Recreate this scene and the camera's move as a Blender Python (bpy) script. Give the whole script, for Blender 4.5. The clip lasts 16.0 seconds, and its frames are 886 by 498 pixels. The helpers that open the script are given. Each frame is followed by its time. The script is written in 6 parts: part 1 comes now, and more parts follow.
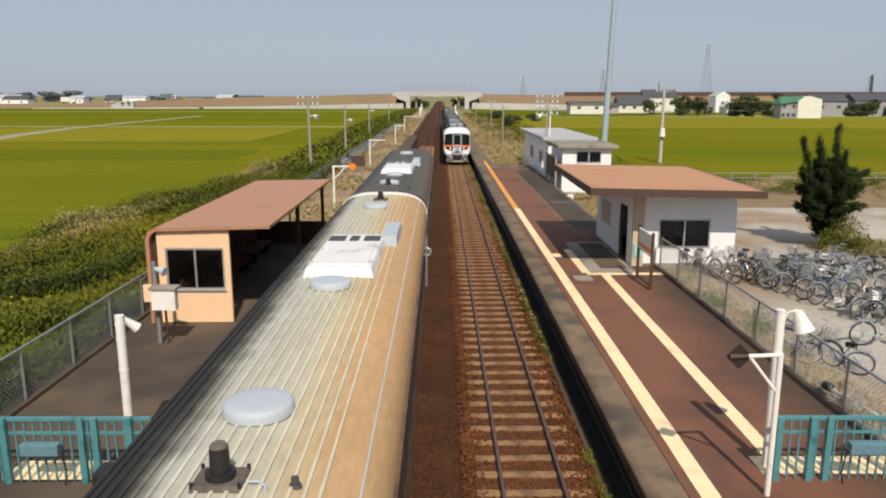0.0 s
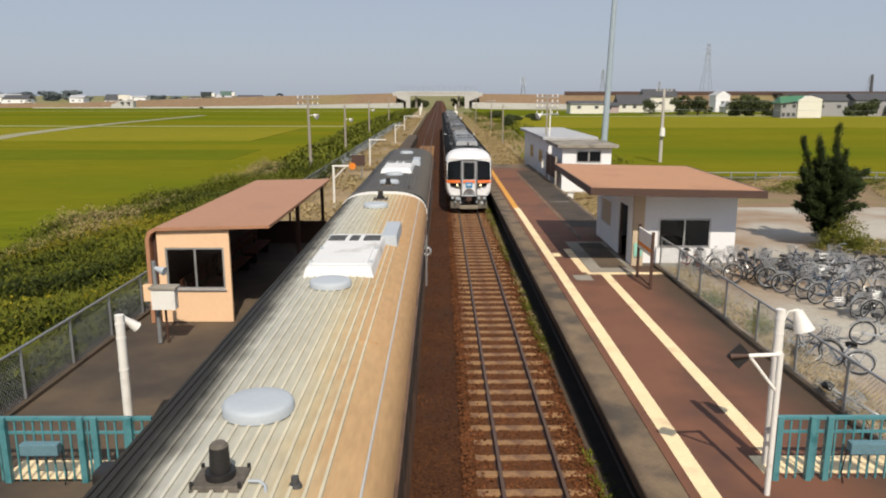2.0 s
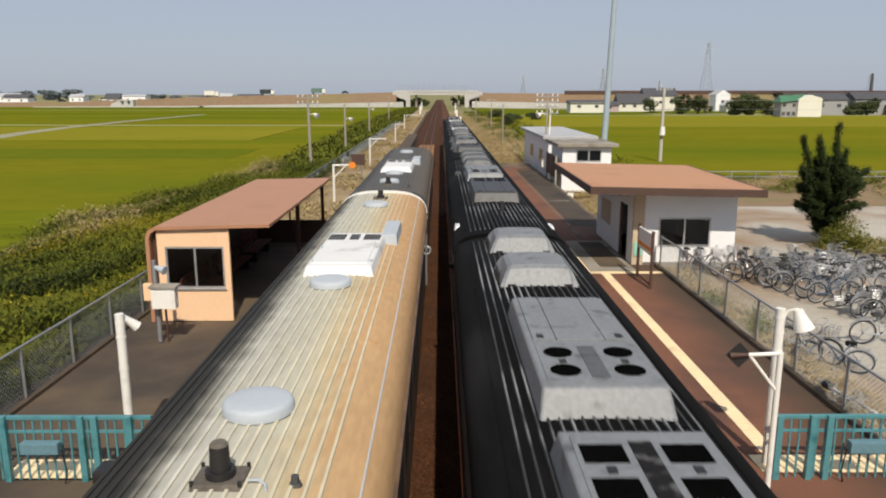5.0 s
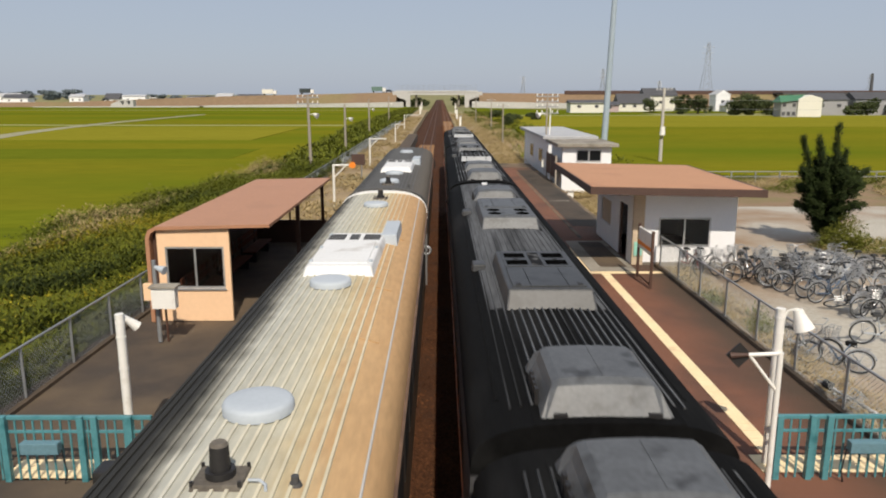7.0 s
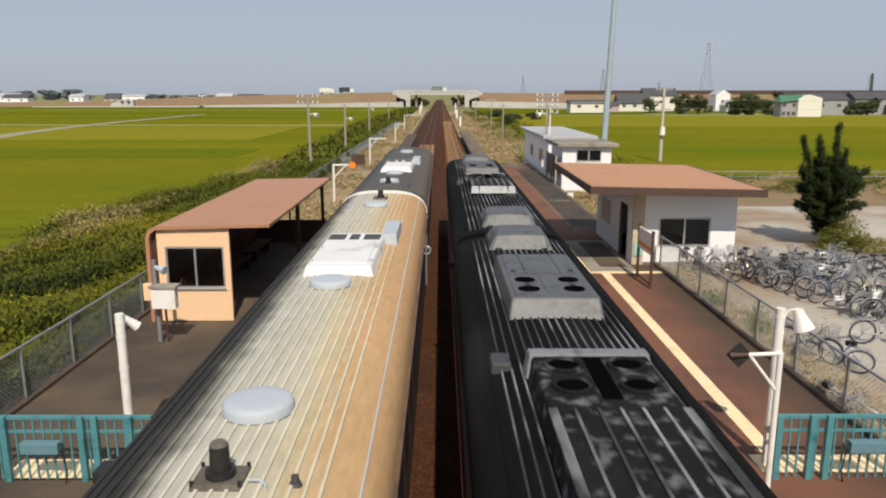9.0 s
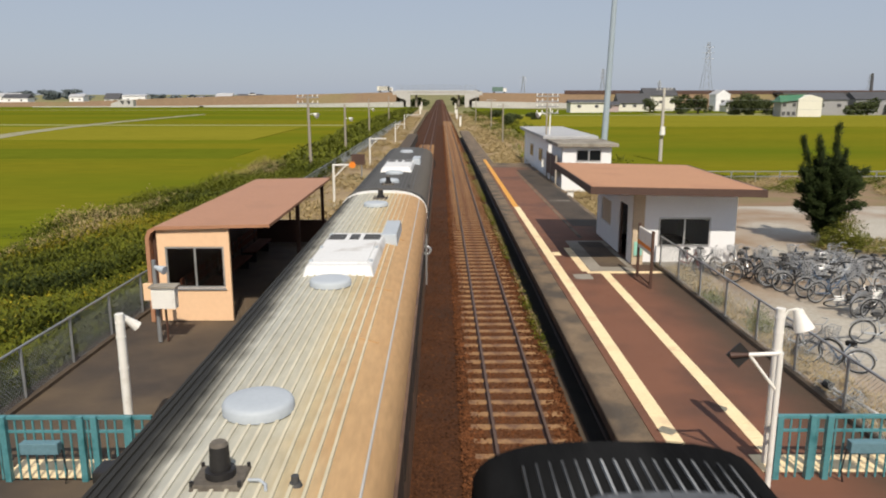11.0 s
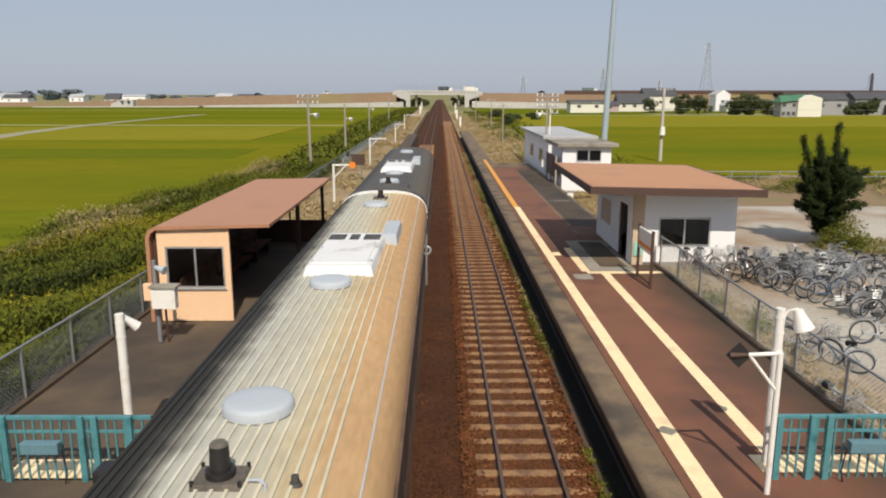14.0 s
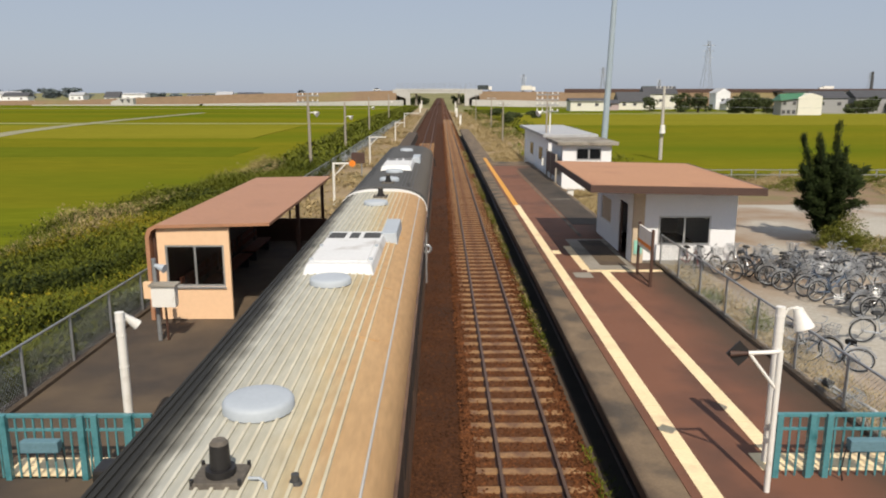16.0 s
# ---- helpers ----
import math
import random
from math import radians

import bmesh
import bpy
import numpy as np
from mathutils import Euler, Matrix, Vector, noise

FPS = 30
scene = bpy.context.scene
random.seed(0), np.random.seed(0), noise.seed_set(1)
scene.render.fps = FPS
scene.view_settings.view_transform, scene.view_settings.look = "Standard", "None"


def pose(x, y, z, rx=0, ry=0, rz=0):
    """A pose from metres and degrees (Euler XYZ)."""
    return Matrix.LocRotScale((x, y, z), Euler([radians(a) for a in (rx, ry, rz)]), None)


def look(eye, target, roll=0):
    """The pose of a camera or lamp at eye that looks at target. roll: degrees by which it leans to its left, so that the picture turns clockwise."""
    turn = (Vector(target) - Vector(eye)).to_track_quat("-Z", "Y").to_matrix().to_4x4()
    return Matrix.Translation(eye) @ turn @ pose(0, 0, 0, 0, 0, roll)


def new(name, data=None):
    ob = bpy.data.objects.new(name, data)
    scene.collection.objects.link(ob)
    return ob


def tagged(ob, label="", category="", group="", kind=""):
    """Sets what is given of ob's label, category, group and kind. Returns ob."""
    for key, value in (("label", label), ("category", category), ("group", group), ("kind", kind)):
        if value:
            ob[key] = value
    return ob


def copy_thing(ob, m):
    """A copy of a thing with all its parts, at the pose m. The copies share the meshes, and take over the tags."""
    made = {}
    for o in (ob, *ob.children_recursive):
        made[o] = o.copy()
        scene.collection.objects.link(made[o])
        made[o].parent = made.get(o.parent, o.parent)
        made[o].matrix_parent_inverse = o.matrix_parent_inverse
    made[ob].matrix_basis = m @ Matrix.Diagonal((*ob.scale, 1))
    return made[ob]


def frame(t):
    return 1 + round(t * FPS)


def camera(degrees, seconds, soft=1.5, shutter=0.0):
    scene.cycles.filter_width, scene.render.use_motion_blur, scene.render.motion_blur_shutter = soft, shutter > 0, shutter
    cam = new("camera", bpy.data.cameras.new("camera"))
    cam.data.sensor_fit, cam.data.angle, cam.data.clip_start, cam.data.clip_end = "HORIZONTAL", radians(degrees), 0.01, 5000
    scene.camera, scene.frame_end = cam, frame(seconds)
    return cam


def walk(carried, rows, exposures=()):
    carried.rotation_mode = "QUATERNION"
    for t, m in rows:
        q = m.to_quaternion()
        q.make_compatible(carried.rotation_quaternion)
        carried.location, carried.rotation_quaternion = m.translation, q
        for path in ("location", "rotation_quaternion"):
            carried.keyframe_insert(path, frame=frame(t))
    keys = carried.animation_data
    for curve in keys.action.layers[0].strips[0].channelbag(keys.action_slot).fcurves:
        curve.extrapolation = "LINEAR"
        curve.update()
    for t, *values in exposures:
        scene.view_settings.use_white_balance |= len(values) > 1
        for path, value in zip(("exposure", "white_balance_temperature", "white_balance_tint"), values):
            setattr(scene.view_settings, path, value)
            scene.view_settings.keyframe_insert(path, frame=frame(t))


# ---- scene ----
cam = camera(62.18, 16.0, soft=2.0, shutter=0.12)


def aim(tilt):
    return pose(0, 0, 7.0, 90 - tilt, 0, -0.194)


# slow sag of the held camera, in degrees of tilt
walk(cam, [(t, aim(11.944 + d)) for t, d in (
    (0, -.105), (0.5, -.118), (1, -.07), (2, -.07), (3, -.07), (3.5, 0), (4.2, 0), (6.3, 0), (7, 0), (7.5, .03), (8, 0),
    (9.2, .01), (11.3, .01), (12, .065), (13, .05), (13.5, .01), (15.5, 0), (16, .13))],
     exposures=((0, 0.0), (16, 0.0)))

# ---- light ----
SUN = Vector((0.13, -0.97, 1.02)).normalized()
world = bpy.data.worlds.new("world")
scene.world = world
world.use_nodes = True
wn = world.node_tree
sky = wn.nodes.new("ShaderNodeTexSky")
sky.sky_type, sky.sun_disc = "NISHITA", False
sky.sun_elevation = math.asin(SUN.z)
sky.sun_rotation = math.atan2(SUN.x, SUN.y)
sky.air_density, sky.dust_density, sky.ozone_density, sky.altitude = 1.0, 1.0, 1.5, 0
# thin high haze over the clear sky
haze = wn.nodes.new("ShaderNodeMix")
haze.data_type = "RGBA"
haze.inputs[0].default_value = 0.82
haze.inputs[7].default_value = (4.15, 4.65, 5.65, 1)
wn.links.new(sky.outputs[0], haze.inputs[6])
wn.links.new(haze.outputs[2], wn.nodes["Background"].inputs[0])
wn.nodes["Background"].inputs[1].default_value = 0.1
sun = new("sun", bpy.data.lights.new("sun", "SUN"))
sun.data.energy, sun.data.angle, sun.data.color = 4.5, radians(0.6), (1.0, 0.90, 0.76)
sun.matrix_world = look(SUN * 100, (0, 0, 0))


# ---- materials ----
def srgb(r, g, b):
    f = lambda c: (c / 255 / 12.92) if c < 11 else ((c / 255 + 0.055) / 1.055) ** 2.4
    return (f(r), f(g), f(b), 1)


def mat(name, a, b=None, rough=0.8, metal=0.0, scale=3.0, fine=40.0, bump=0.15, stain=None, stain_scale=0.6, stain_amount=0.5,
        stretch=(1, 1, 1), island=0.0, emit=0.0, spec=0.5, gmix=0.45):
    """Two colours mixed by coarse and fine noise, stains of a third, a fine relief."""
    m = bpy.data.materials.new(name)
    m.use_nodes = True
    t = m.node_tree
    n, l = t.nodes, t.links
    p = n["Principled BSDF"]
    p.inputs["Roughness"].default_value, p.inputs["Metallic"].default_value = rough, metal
    p.inputs["Specular IOR Level"].default_value = spec
    b = b or tuple(c * 0.72 for c in a[:3]) + (1,)
    co = n.new("ShaderNodeTexCoord")
    mp = n.new("ShaderNodeMapping")
    mp.inputs["Scale"].default_value = stretch
    l.new(co.outputs["Object"], mp.inputs[0])

    def noise_at(s, detail, lo, hi):
        t1 = n.new("ShaderNodeTexNoise")
        t1.inputs["Scale"].default_value, t1.inputs["Detail"].default_value = s, detail
        l.new(mp.outputs[0], t1.inputs["Vector"])
        r = n.new("ShaderNodeMapRange")
        r.inputs[1].default_value, r.inputs[2].default_value = lo, hi
        l.new(t1.outputs[0], r.inputs[0])
        return r.outputs[0]

    def mix(f, c1, c2):
        x = n.new("ShaderNodeMix")
        x.data_type = "RGBA"
        for s, v in ((x.inputs[0], f), (x.inputs[6], c1), (x.inputs[7], c2)):
            if isinstance(v, (tuple, float)):
                s.default_value = v
            else:
                l.new(v, s)
        return x.outputs[2]
    coarse, grain = noise_at(scale, 4, 0.3, 0.7), noise_at(fine, 3, 0.25, 0.75)
    c = mix(coarse, a, b)
    dark = mix(grain, tuple(v * 1.12 for v in a[:3]) + (1,), tuple(v * 0.75 for v in b[:3]) + (1,))
    c = mix(gmix, c, dark)
    if stain:
        s = noise_at(stain_scale, 6, 0.62 - stain_amount * 0.3, 0.75 - stain_amount * 0.2)
        c = mix(s, c, stain)
    if island:
        g = n.new("ShaderNodeNewGeometry")
        v = n.new("ShaderNodeMapRange")
        v.inputs[3].default_value, v.inputs[4].default_value = 1 - island, 1 + island
        l.new(g.outputs["Random Per Island"], v.inputs[0])
        h = n.new("ShaderNodeHueSaturation")
        l.new(c, h.inputs["Color"])
        l.new(v.outputs[0], h.inputs["Value"])
        c = h.outputs[0]
    l.new(c, p.inputs["Base Color"])
    if bump:
        bn = n.new("ShaderNodeBump")
        bn.inputs["Strength"].default_value, bn.inputs["Distance"].default_value = bump, 0.02
        l.new(grain, bn.inputs["Height"])
        l.new(bn.outputs[0], p.inputs["Normal"])
    if emit:
        l.new(c, p.inputs["Emission Color"])
        p.inputs["Emission Strength"].default_value = emit
    return m


def glass_mat(name, tint, rough=0.05):
    m = bpy.data.materials.new(name)
    m.use_nodes = True
    p = m.node_tree.nodes["Principled BSDF"]
    p.inputs["Base Color"].default_value = tint
    p.inputs["Roughness"].default_value = rough
    p.inputs["Transmission Weight"].default_value = 1.0
    p.inputs["IOR"].default_value = 1.3
    return m


M = dict(
    ballast=mat("ballast", (.098, .039, .016, 1), (.032, .0125, .006, 1), 0.95, scale=1.2, fine=17, bump=1.0, stain=(.05, .024, .014, 1), stain_scale=.4, spec=.2, gmix=.75),
    track_bed=mat("track_bed", (.150, .062, .026, 1), (.058, .024, .011, 1), 0.95, scale=1.5, fine=17, bump=1.0, spec=.2, gmix=.75),
    soil=mat("dry_soil", (.36, .265, .155, 1), (.28, .205, .11, 1), 0.95, scale=.25, fine=16, bump=0.3, stain=(.22, .19, .085, 1), stain_scale=.12, stain_amount=.4),
    gravel=mat("gravel_lot", (.46, .43, .37, 1), (.36, .325, .265, 1), 0.95, scale=.35, fine=9, bump=0.5, stain=(.27, .185, .115, 1), stain_scale=.2, stain_amount=.62),
    red_asphalt=mat("red_asphalt", (.200, .084, .047, 1), (.160, .066, .037, 1), 0.85, scale=.8, fine=60, bump=0.3, stain=(.11, .052, .033, 1), stain_scale=.5, stain_amount=.5),
    grey_asphalt=mat("grey_asphalt", (.14, .10, .062, 1), (.085, .06, .038, 1), 0.9, scale=.7, fine=50, bump=0.3, stain=(.05, .038, .03, 1), stain_scale=.4, stain_amount=.6),
    coping=mat("coping_concrete", (.235, .168, .104, 1), (.14, .098, .06, 1), 0.9, scale=1.2, fine=30, bump=0.4, stain=(.075, .06, .045, 1), stain_scale=1.0, stain_amount=.6),
    concrete=mat("concrete", (.34, .31, .26, 1), (.24, .215, .175, 1), 0.9, scale=1.0, fine=25, bump=0.3, stain=(.12, .1, .08, 1), stain_scale=.7),
    white_concrete=mat("pale_concrete", (.52, .51, .48, 1), (.42, .41, .385, 1), 0.85, scale=.08, fine=1.0, bump=0),
    yellow=mat("worn_yellow_tile", (.90, .73, .45, 1), (.82, .64, .38, 1), 0.75, scale=1.5, fine=18, bump=0.2, gmix=.3, stain=(.66, .50, .31, 1), stain_scale=1.2, stain_amount=.2),
    orange_yellow=mat("fresh_yellow_tile", (.72, .36, .06, 1), (.62, .29, .045, 1), 0.75, scale=1.5, fine=18, bump=0.2),
    rail_side=mat("rusty_rail", (.085, .045, .035, 1), (.06, .032, .025, 1), 0.7, scale=4, fine=30),
    rail_head=mat("worn_rail_head", (.15, .095, .065, 1), (.11, .07, .05, 1), 0.45, metal=.35, scale=4, fine=30, bump=0),
    sleeper=mat("weathered_sleeper", (.375, .220, .105, 1), (.265, .148, .068, 1), 0.9, scale=5, fine=40, bump=.4, stain=(.15, .08, .05, 1), stain_scale=2.5),
    peach=mat("peach_paint", (.84, .56, .345, 1), (.81, .535, .325, 1), 0.7, scale=2, fine=8, bump=.03, stain=(.7, .41, .23, 1), stain_scale=.9, stain_amount=.15, gmix=.15),
    brown_roof=mat("brown_sheet_roof", (.43, .215, .12, 1), (.395, .195, .108, 1), 0.55, scale=.7, fine=12, bump=.1, stain=(.36, .18, .10, 1), stain_scale=.6, stain_amount=.1),
    brown_steel=mat("brown_steel", (.085, .040, .026, 1), (.062, .030, .020, 1), 0.6, scale=2, fine=30, bump=.1),
    salmon_roof=mat("salmon_roof", (.47, .245, .132, 1), (.435, .225, .12, 1), 0.7, scale=.6, fine=10, bump=.1, stain=(.38, .19, .105, 1), stain_scale=.5, stain_amount=.15),
    dark_fascia=mat("dark_brown_fascia", (.085, .045, .032, 1), (.06, .032, .024, 1), 0.6, scale=2, fine=20, bump=.1),
    white_wall=mat("white_plaster", (.84, .84, .84, 1), (.79, .79, .80, 1), 0.85, scale=.8, fine=25, bump=.06, gmix=.2),
    beige_wall=mat("beige_board", (.58, .46, .32, 1), (.52, .41, .29, 1), 0.8, scale=1.5, fine=20, bump=.1),
    white_paint=mat("white_paint", (.80, .78, .73, 1), (.74, .72, .67, 1), 0.45, scale=3, fine=25, bump=.03, gmix=.15, stain=(.6, .56, .5, 1), stain_scale=3, stain_amount=.05),
    aluminium=mat("aluminium", (.55, .55, .55, 1), (.45, .45, .45, 1), 0.4, metal=.7, scale=3, fine=30, bump=.03),
    galvanised=mat("galvanised_steel", (.36, .37, .38, 1), (.28, .29, .30, 1), 0.5, metal=.5, scale=4, fine=30, bump=.05),
    wire=mat("fence_wire", (.38, .40, .40, 1), (.30, .32, .32, 1), 0.5, metal=.2, scale=4, fine=30, bump=0),
    teal=mat("teal_paint", (.085, .255, .28, 1), (.07, .215, .24, 1), 0.4, scale=3, fine=30, bump=.05, stain=(.03, .14, .16, 1), stain_scale=4, stain_amount=.2),
    tan_concrete=mat("tan_painted_stringer", (.28, .15, .06, 1), (.21, .11, .045, 1), 0.7, scale=1.5, fine=25, bump=.2, stain=(.12, .065, .035, 1), stain_scale=1.2),
    black=mat("black_steel", (.02, .018, .018, 1), (.013, .012, .012, 1), 0.55, scale=3, fine=30, bump=.1),
    dark_wood=mat("dark_bench_wood", (.13, .045, .025, 1), (.09, .03, .018, 1), 0.8, spec=.15, scale=3, fine=30, bump=.1, stretch=(1, .2, 1)),
    dark_glass=glass_mat("window_glass", (.62, .66, .66, 1)),
    dark_room=mat("dark_interior", (.05, .045, .04, 1), (.03, .028, .025, 1), 0.9, scale=2, fine=20, bump=0),
    orange=mat("orange_sign", (.85, .25, .02, 1), (.78, .22, .02, 1), 0.5, scale=3, fine=20, bump=0),
    teal_board=mat("pale_green_notice", (.3, .62, .52, 1), (.27, .56, .47, 1), 0.5, scale=3, fine=20, bump=0),
    # mast grey, shifted to blue to hold the haze in front of it
    pole=mat("hazed_grey_pole", (.36, .43, .50, 1), (.30, .36, .42, 1), 0.8, scale=1.5, fine=15, bump=.1),
    wood_pole=mat("concrete_pole", (.34, .30, .25, 1), (.28, .245, .2, 1), 0.85, scale=1, fine=15, bump=.1),
    rice=mat("rice_field", (.182, .168, .013, 1), (.132, .138, .011, 1), 0.95, scale=.05, fine=1.6, bump=.7, stain=(.105, .132, .010, 1), stain_scale=.03, stain_amount=.6, stretch=(.25, 1, 1), spec=.0),
    rice_green=mat("greener_rice_field", (.128, .146, .012, 1), (.098, .120, .010, 1), 0.95, scale=.05, fine=1.6, bump=.7, stretch=(.25, 1, 1), spec=.0),
    path=mat("field_path", (.30, .28, .18, 1), (.24, .23, .13, 1), 0.95, scale=.08, fine=1, bump=.2),
    bund=mat("field_bund_grass", (.25, .25, .07, 1), (.20, .21, .05, 1), 0.95, scale=.08, fine=1, bump=.3),
    ground=mat("rough_grass", (.19, .18, .055, 1), (.14, .15, .035, 1), 0.95, scale=.05, fine=1.2, bump=.5, stain=(.26, .21, .11, 1), stain_scale=.03),
    bank=mat("dry_grass_bank", (.24, .155, .09, 1), (.19, .13, .07, 1), 0.95, scale=.04, fine=.5, bump=.2, stain=(.2, .19, .06, 1), stain_scale=.012, stain_amount=.35),
    weed=mat("green_weeds", (.122, .130, .012, 1), (.070, .085, .008, 1), 0.8, scale=.35, fine=5, bump=0, island=.35, spec=.15),
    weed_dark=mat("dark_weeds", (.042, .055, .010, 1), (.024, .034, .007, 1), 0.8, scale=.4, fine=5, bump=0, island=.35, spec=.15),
    goldenrod=mat("yellow_flowers", (.27, .22, .012, 1), (.20, .17, .012, 1), 0.8, scale=.4, fine=5, bump=0, island=.3, spec=.15),
    straw=mat("dry_grass", (.38, .29, .15, 1), (.29, .22, .1, 1), 0.9, scale=.6, fine=5, bump=0, island=.3, spec=.15),
    needle=mat("dark_juniper_leaves", (.035, .05, .012, 1), (.02, .032, .010, 1), 0.8, scale=1.5, fine=9, bump=0, island=.4, spec=.15),
    leaf=mat("bush_leaves", (.15, .155, .025, 1), (.09, .10, .016, 1), 0.8, scale=1, fine=9, bump=0, island=.4, spec=.15),
    bark=mat("bark", (.09, .06, .04, 1), (.06, .04, .028, 1), 0.95, scale=5, fine=25, bump=.5),
    far_green=mat("far_trees", (.075, .09, .035, 1), (.045, .06, .026, 1), 0.9, scale=.15, fine=1.2, bump=0, island=.35, spec=.1),
)
M["dark_asphalt"] = mat("dark_asphalt", (.075, .055, .038, 1), (.05, .037, .026, 1), .9, scale=.8, fine=40, bump=.3, stain=(.03, .024, .018, 1), stain_scale=.5)
M["brown_soil"] = mat("brown_soil", (.27, .175, .10, 1), (.20, .13, .07, 1), .95, scale=.3, fine=12, bump=.4, stain=(.17, .15, .05, 1), stain_scale=.2, stain_amount=.55)
# leaf green with the blue-grey of distance haze mixed into the colour
M["hazy_green"] = mat("haze_tinted_woods", (.17, .20, .21, 1), (.13, .16, .17, 1), 0.95, scale=.05, fine=.4, bump=0, island=.15, spec=.05)


def dirt_along(m, x0, x1, dirt, amount=.8, wander=1.2, scale=.9):
    """Grime that thickens from x0 to x1 with a ragged edge."""
    n, l = m.node_tree.nodes, m.node_tree.links
    p = n["Principled BSDF"]
    base = p.inputs["Base Color"].links[0].from_socket
    co = n.new("ShaderNodeTexCoord")
    sp = n.new("ShaderNodeSeparateXYZ")
    l.new(co.outputs["Object"], sp.inputs[0])
    nz = n.new("ShaderNodeTexNoise")
    nz.inputs["Scale"].default_value, nz.inputs["Detail"].default_value = scale, 6
    l.new(co.outputs["Object"], nz.inputs["Vector"])
    a = n.new("ShaderNodeMath")
    a.operation = "MULTIPLY_ADD"
    a.inputs[1].default_value = wander
    l.new(nz.outputs[0], a.inputs[0])
    l.new(sp.outputs[0], a.inputs[2])
    r = n.new("ShaderNodeMapRange")
    r.inputs[1].default_value, r.inputs[2].default_value, r.inputs[4].default_value = x0 + wander / 2, x1 + wander / 2, amount
    l.new(a.outputs[0], r.inputs[0])
    mx = n.new("ShaderNodeMix")
    mx.data_type = "RGBA"
    l.new(r.outputs[0], mx.inputs[0])
    l.new(base, mx.inputs[6])
    mx.inputs[7].default_value = dirt
    l.new(mx.outputs[2], p.inputs["Base Color"])


dirt_along(M["red_asphalt"], 6.2, 7.5, (.062, .041, .025, 1), .92)
dirt_along(M["coping"], 3.42, 3.15, (.05, .035, .024, 1), .75, .5, 1.6)


# ---- mesh helpers ----
def box(bm, x0, x1, y0, y1, z0, z1, bevel=0.0):
    v = [bm.verts.new((x, y, z)) for z in (z0, z1) for y in (y0, y1) for x in (x0, x1)]
    f = [bm.faces.new([v[i] for i in q]) for q in ((0, 2, 3, 1), (4, 5, 7, 6), (0, 1, 5, 4), (1, 3, 7, 5), (3, 2, 6, 7), (2, 0, 4, 6))]
    if bevel:
        bmesh.ops.bevel(bm, geom=list({e for q in f for e in q.edges}), offset=bevel, segments=2, affect="EDGES", profile=0.7)
    return bm


def rod(bm, p, q, r, n=8, r2=None):
    p, q = Vector(p), Vector(q)
    d = (q - p).normalized()
    a = d.orthogonal().normalized()
    b = d.cross(a)
    r2 = r if r2 is None else r2
    ring = [[bm.verts.new(c + (a * math.cos(k * math.tau / n) + b * math.sin(k * math.tau / n)) * s) for k in range(n)]
            for c, s in ((p, r), (q, r2))]
    for k in range(n):
        f = bm.faces.new((ring[0][k], ring[0][(k + 1) % n], ring[1][(k + 1) % n], ring[1][k]))
        f.smooth = n > 6
    for cap in (bm.faces.new(ring[0][::-1]), bm.faces.new(ring[1])):
        for e in cap.edges:
            e.smooth = False
    return bm


def tube(bm, pts, r, n=6):
    """A bent pipe through the points, in one piece."""
    pts = [Vector(p) for p in pts]
    loops, up = [], None
    for i, p in enumerate(pts):
        d = (pts[min(i + 1, len(pts) - 1)] - pts[max(i - 1, 0)]).normalized()
        a = (up - d * up.dot(d)).normalized() if up and abs(up.dot(d)) < .98 else d.orthogonal().normalized()
        up, b = a, d.cross(a)
        loops.append([bm.verts.new(p + (a * math.cos(k * math.tau / n) + b * math.sin(k * math.tau / n)) * r) for k in range(n)])
    for u, w in zip(loops, loops[1:]):
        for k in range(n):
            bm.faces.new((u[k], u[(k + 1) % n], w[(k + 1) % n], w[k])).smooth = n > 5
    for cap in (bm.faces.new(loops[0][::-1]), bm.faces.new(loops[-1])):
        for e in cap.edges:
            e.smooth = False
    return bm


def ring(bm, c, radius, r, axis="x", n=20, m=5):
    """A torus about an axis."""
    rows = []
    for i in range(n):
        a = i * math.tau / n
        row = []
        for j in range(m):
            b = j * math.tau / m
            rr, h = radius + r * math.cos(b), r * math.sin(b)
            u, w = rr * math.cos(a), rr * math.sin(a)
            row.append(bm.verts.new(Vector(c) + Vector({"x": (h, u, w), "y": (u, h, w), "z": (u, w, h)}[axis])))
        rows.append(row)
    for i in range(n):
        for j in range(m):
            f = bm.faces.new((rows[i][j], rows[(i + 1) % n][j], rows[(i + 1) % n][(j + 1) % m], rows[i][(j + 1) % m]))
            f.smooth = True
    return bm


def sweep(bm, profile, y0, y1, closed=True, smooth=False):
    """A profile of (x, z) drawn along y."""
    a = [bm.verts.new((x, y0, z)) for x, z in profile]
    b = [bm.verts.new((x, y1, z)) for x, z in profile]
    k = len(profile)
    for i in range(k if closed else k - 1):
        f = bm.faces.new((a[i], b[i], b[(i + 1) % k], a[(i + 1) % k]))
        f.smooth = smooth
    if closed:
        for cap in (bm.faces.new(a), bm.faces.new(b[::-1]), f):
            for e in cap.edges:
                e.smooth = False
    return bm


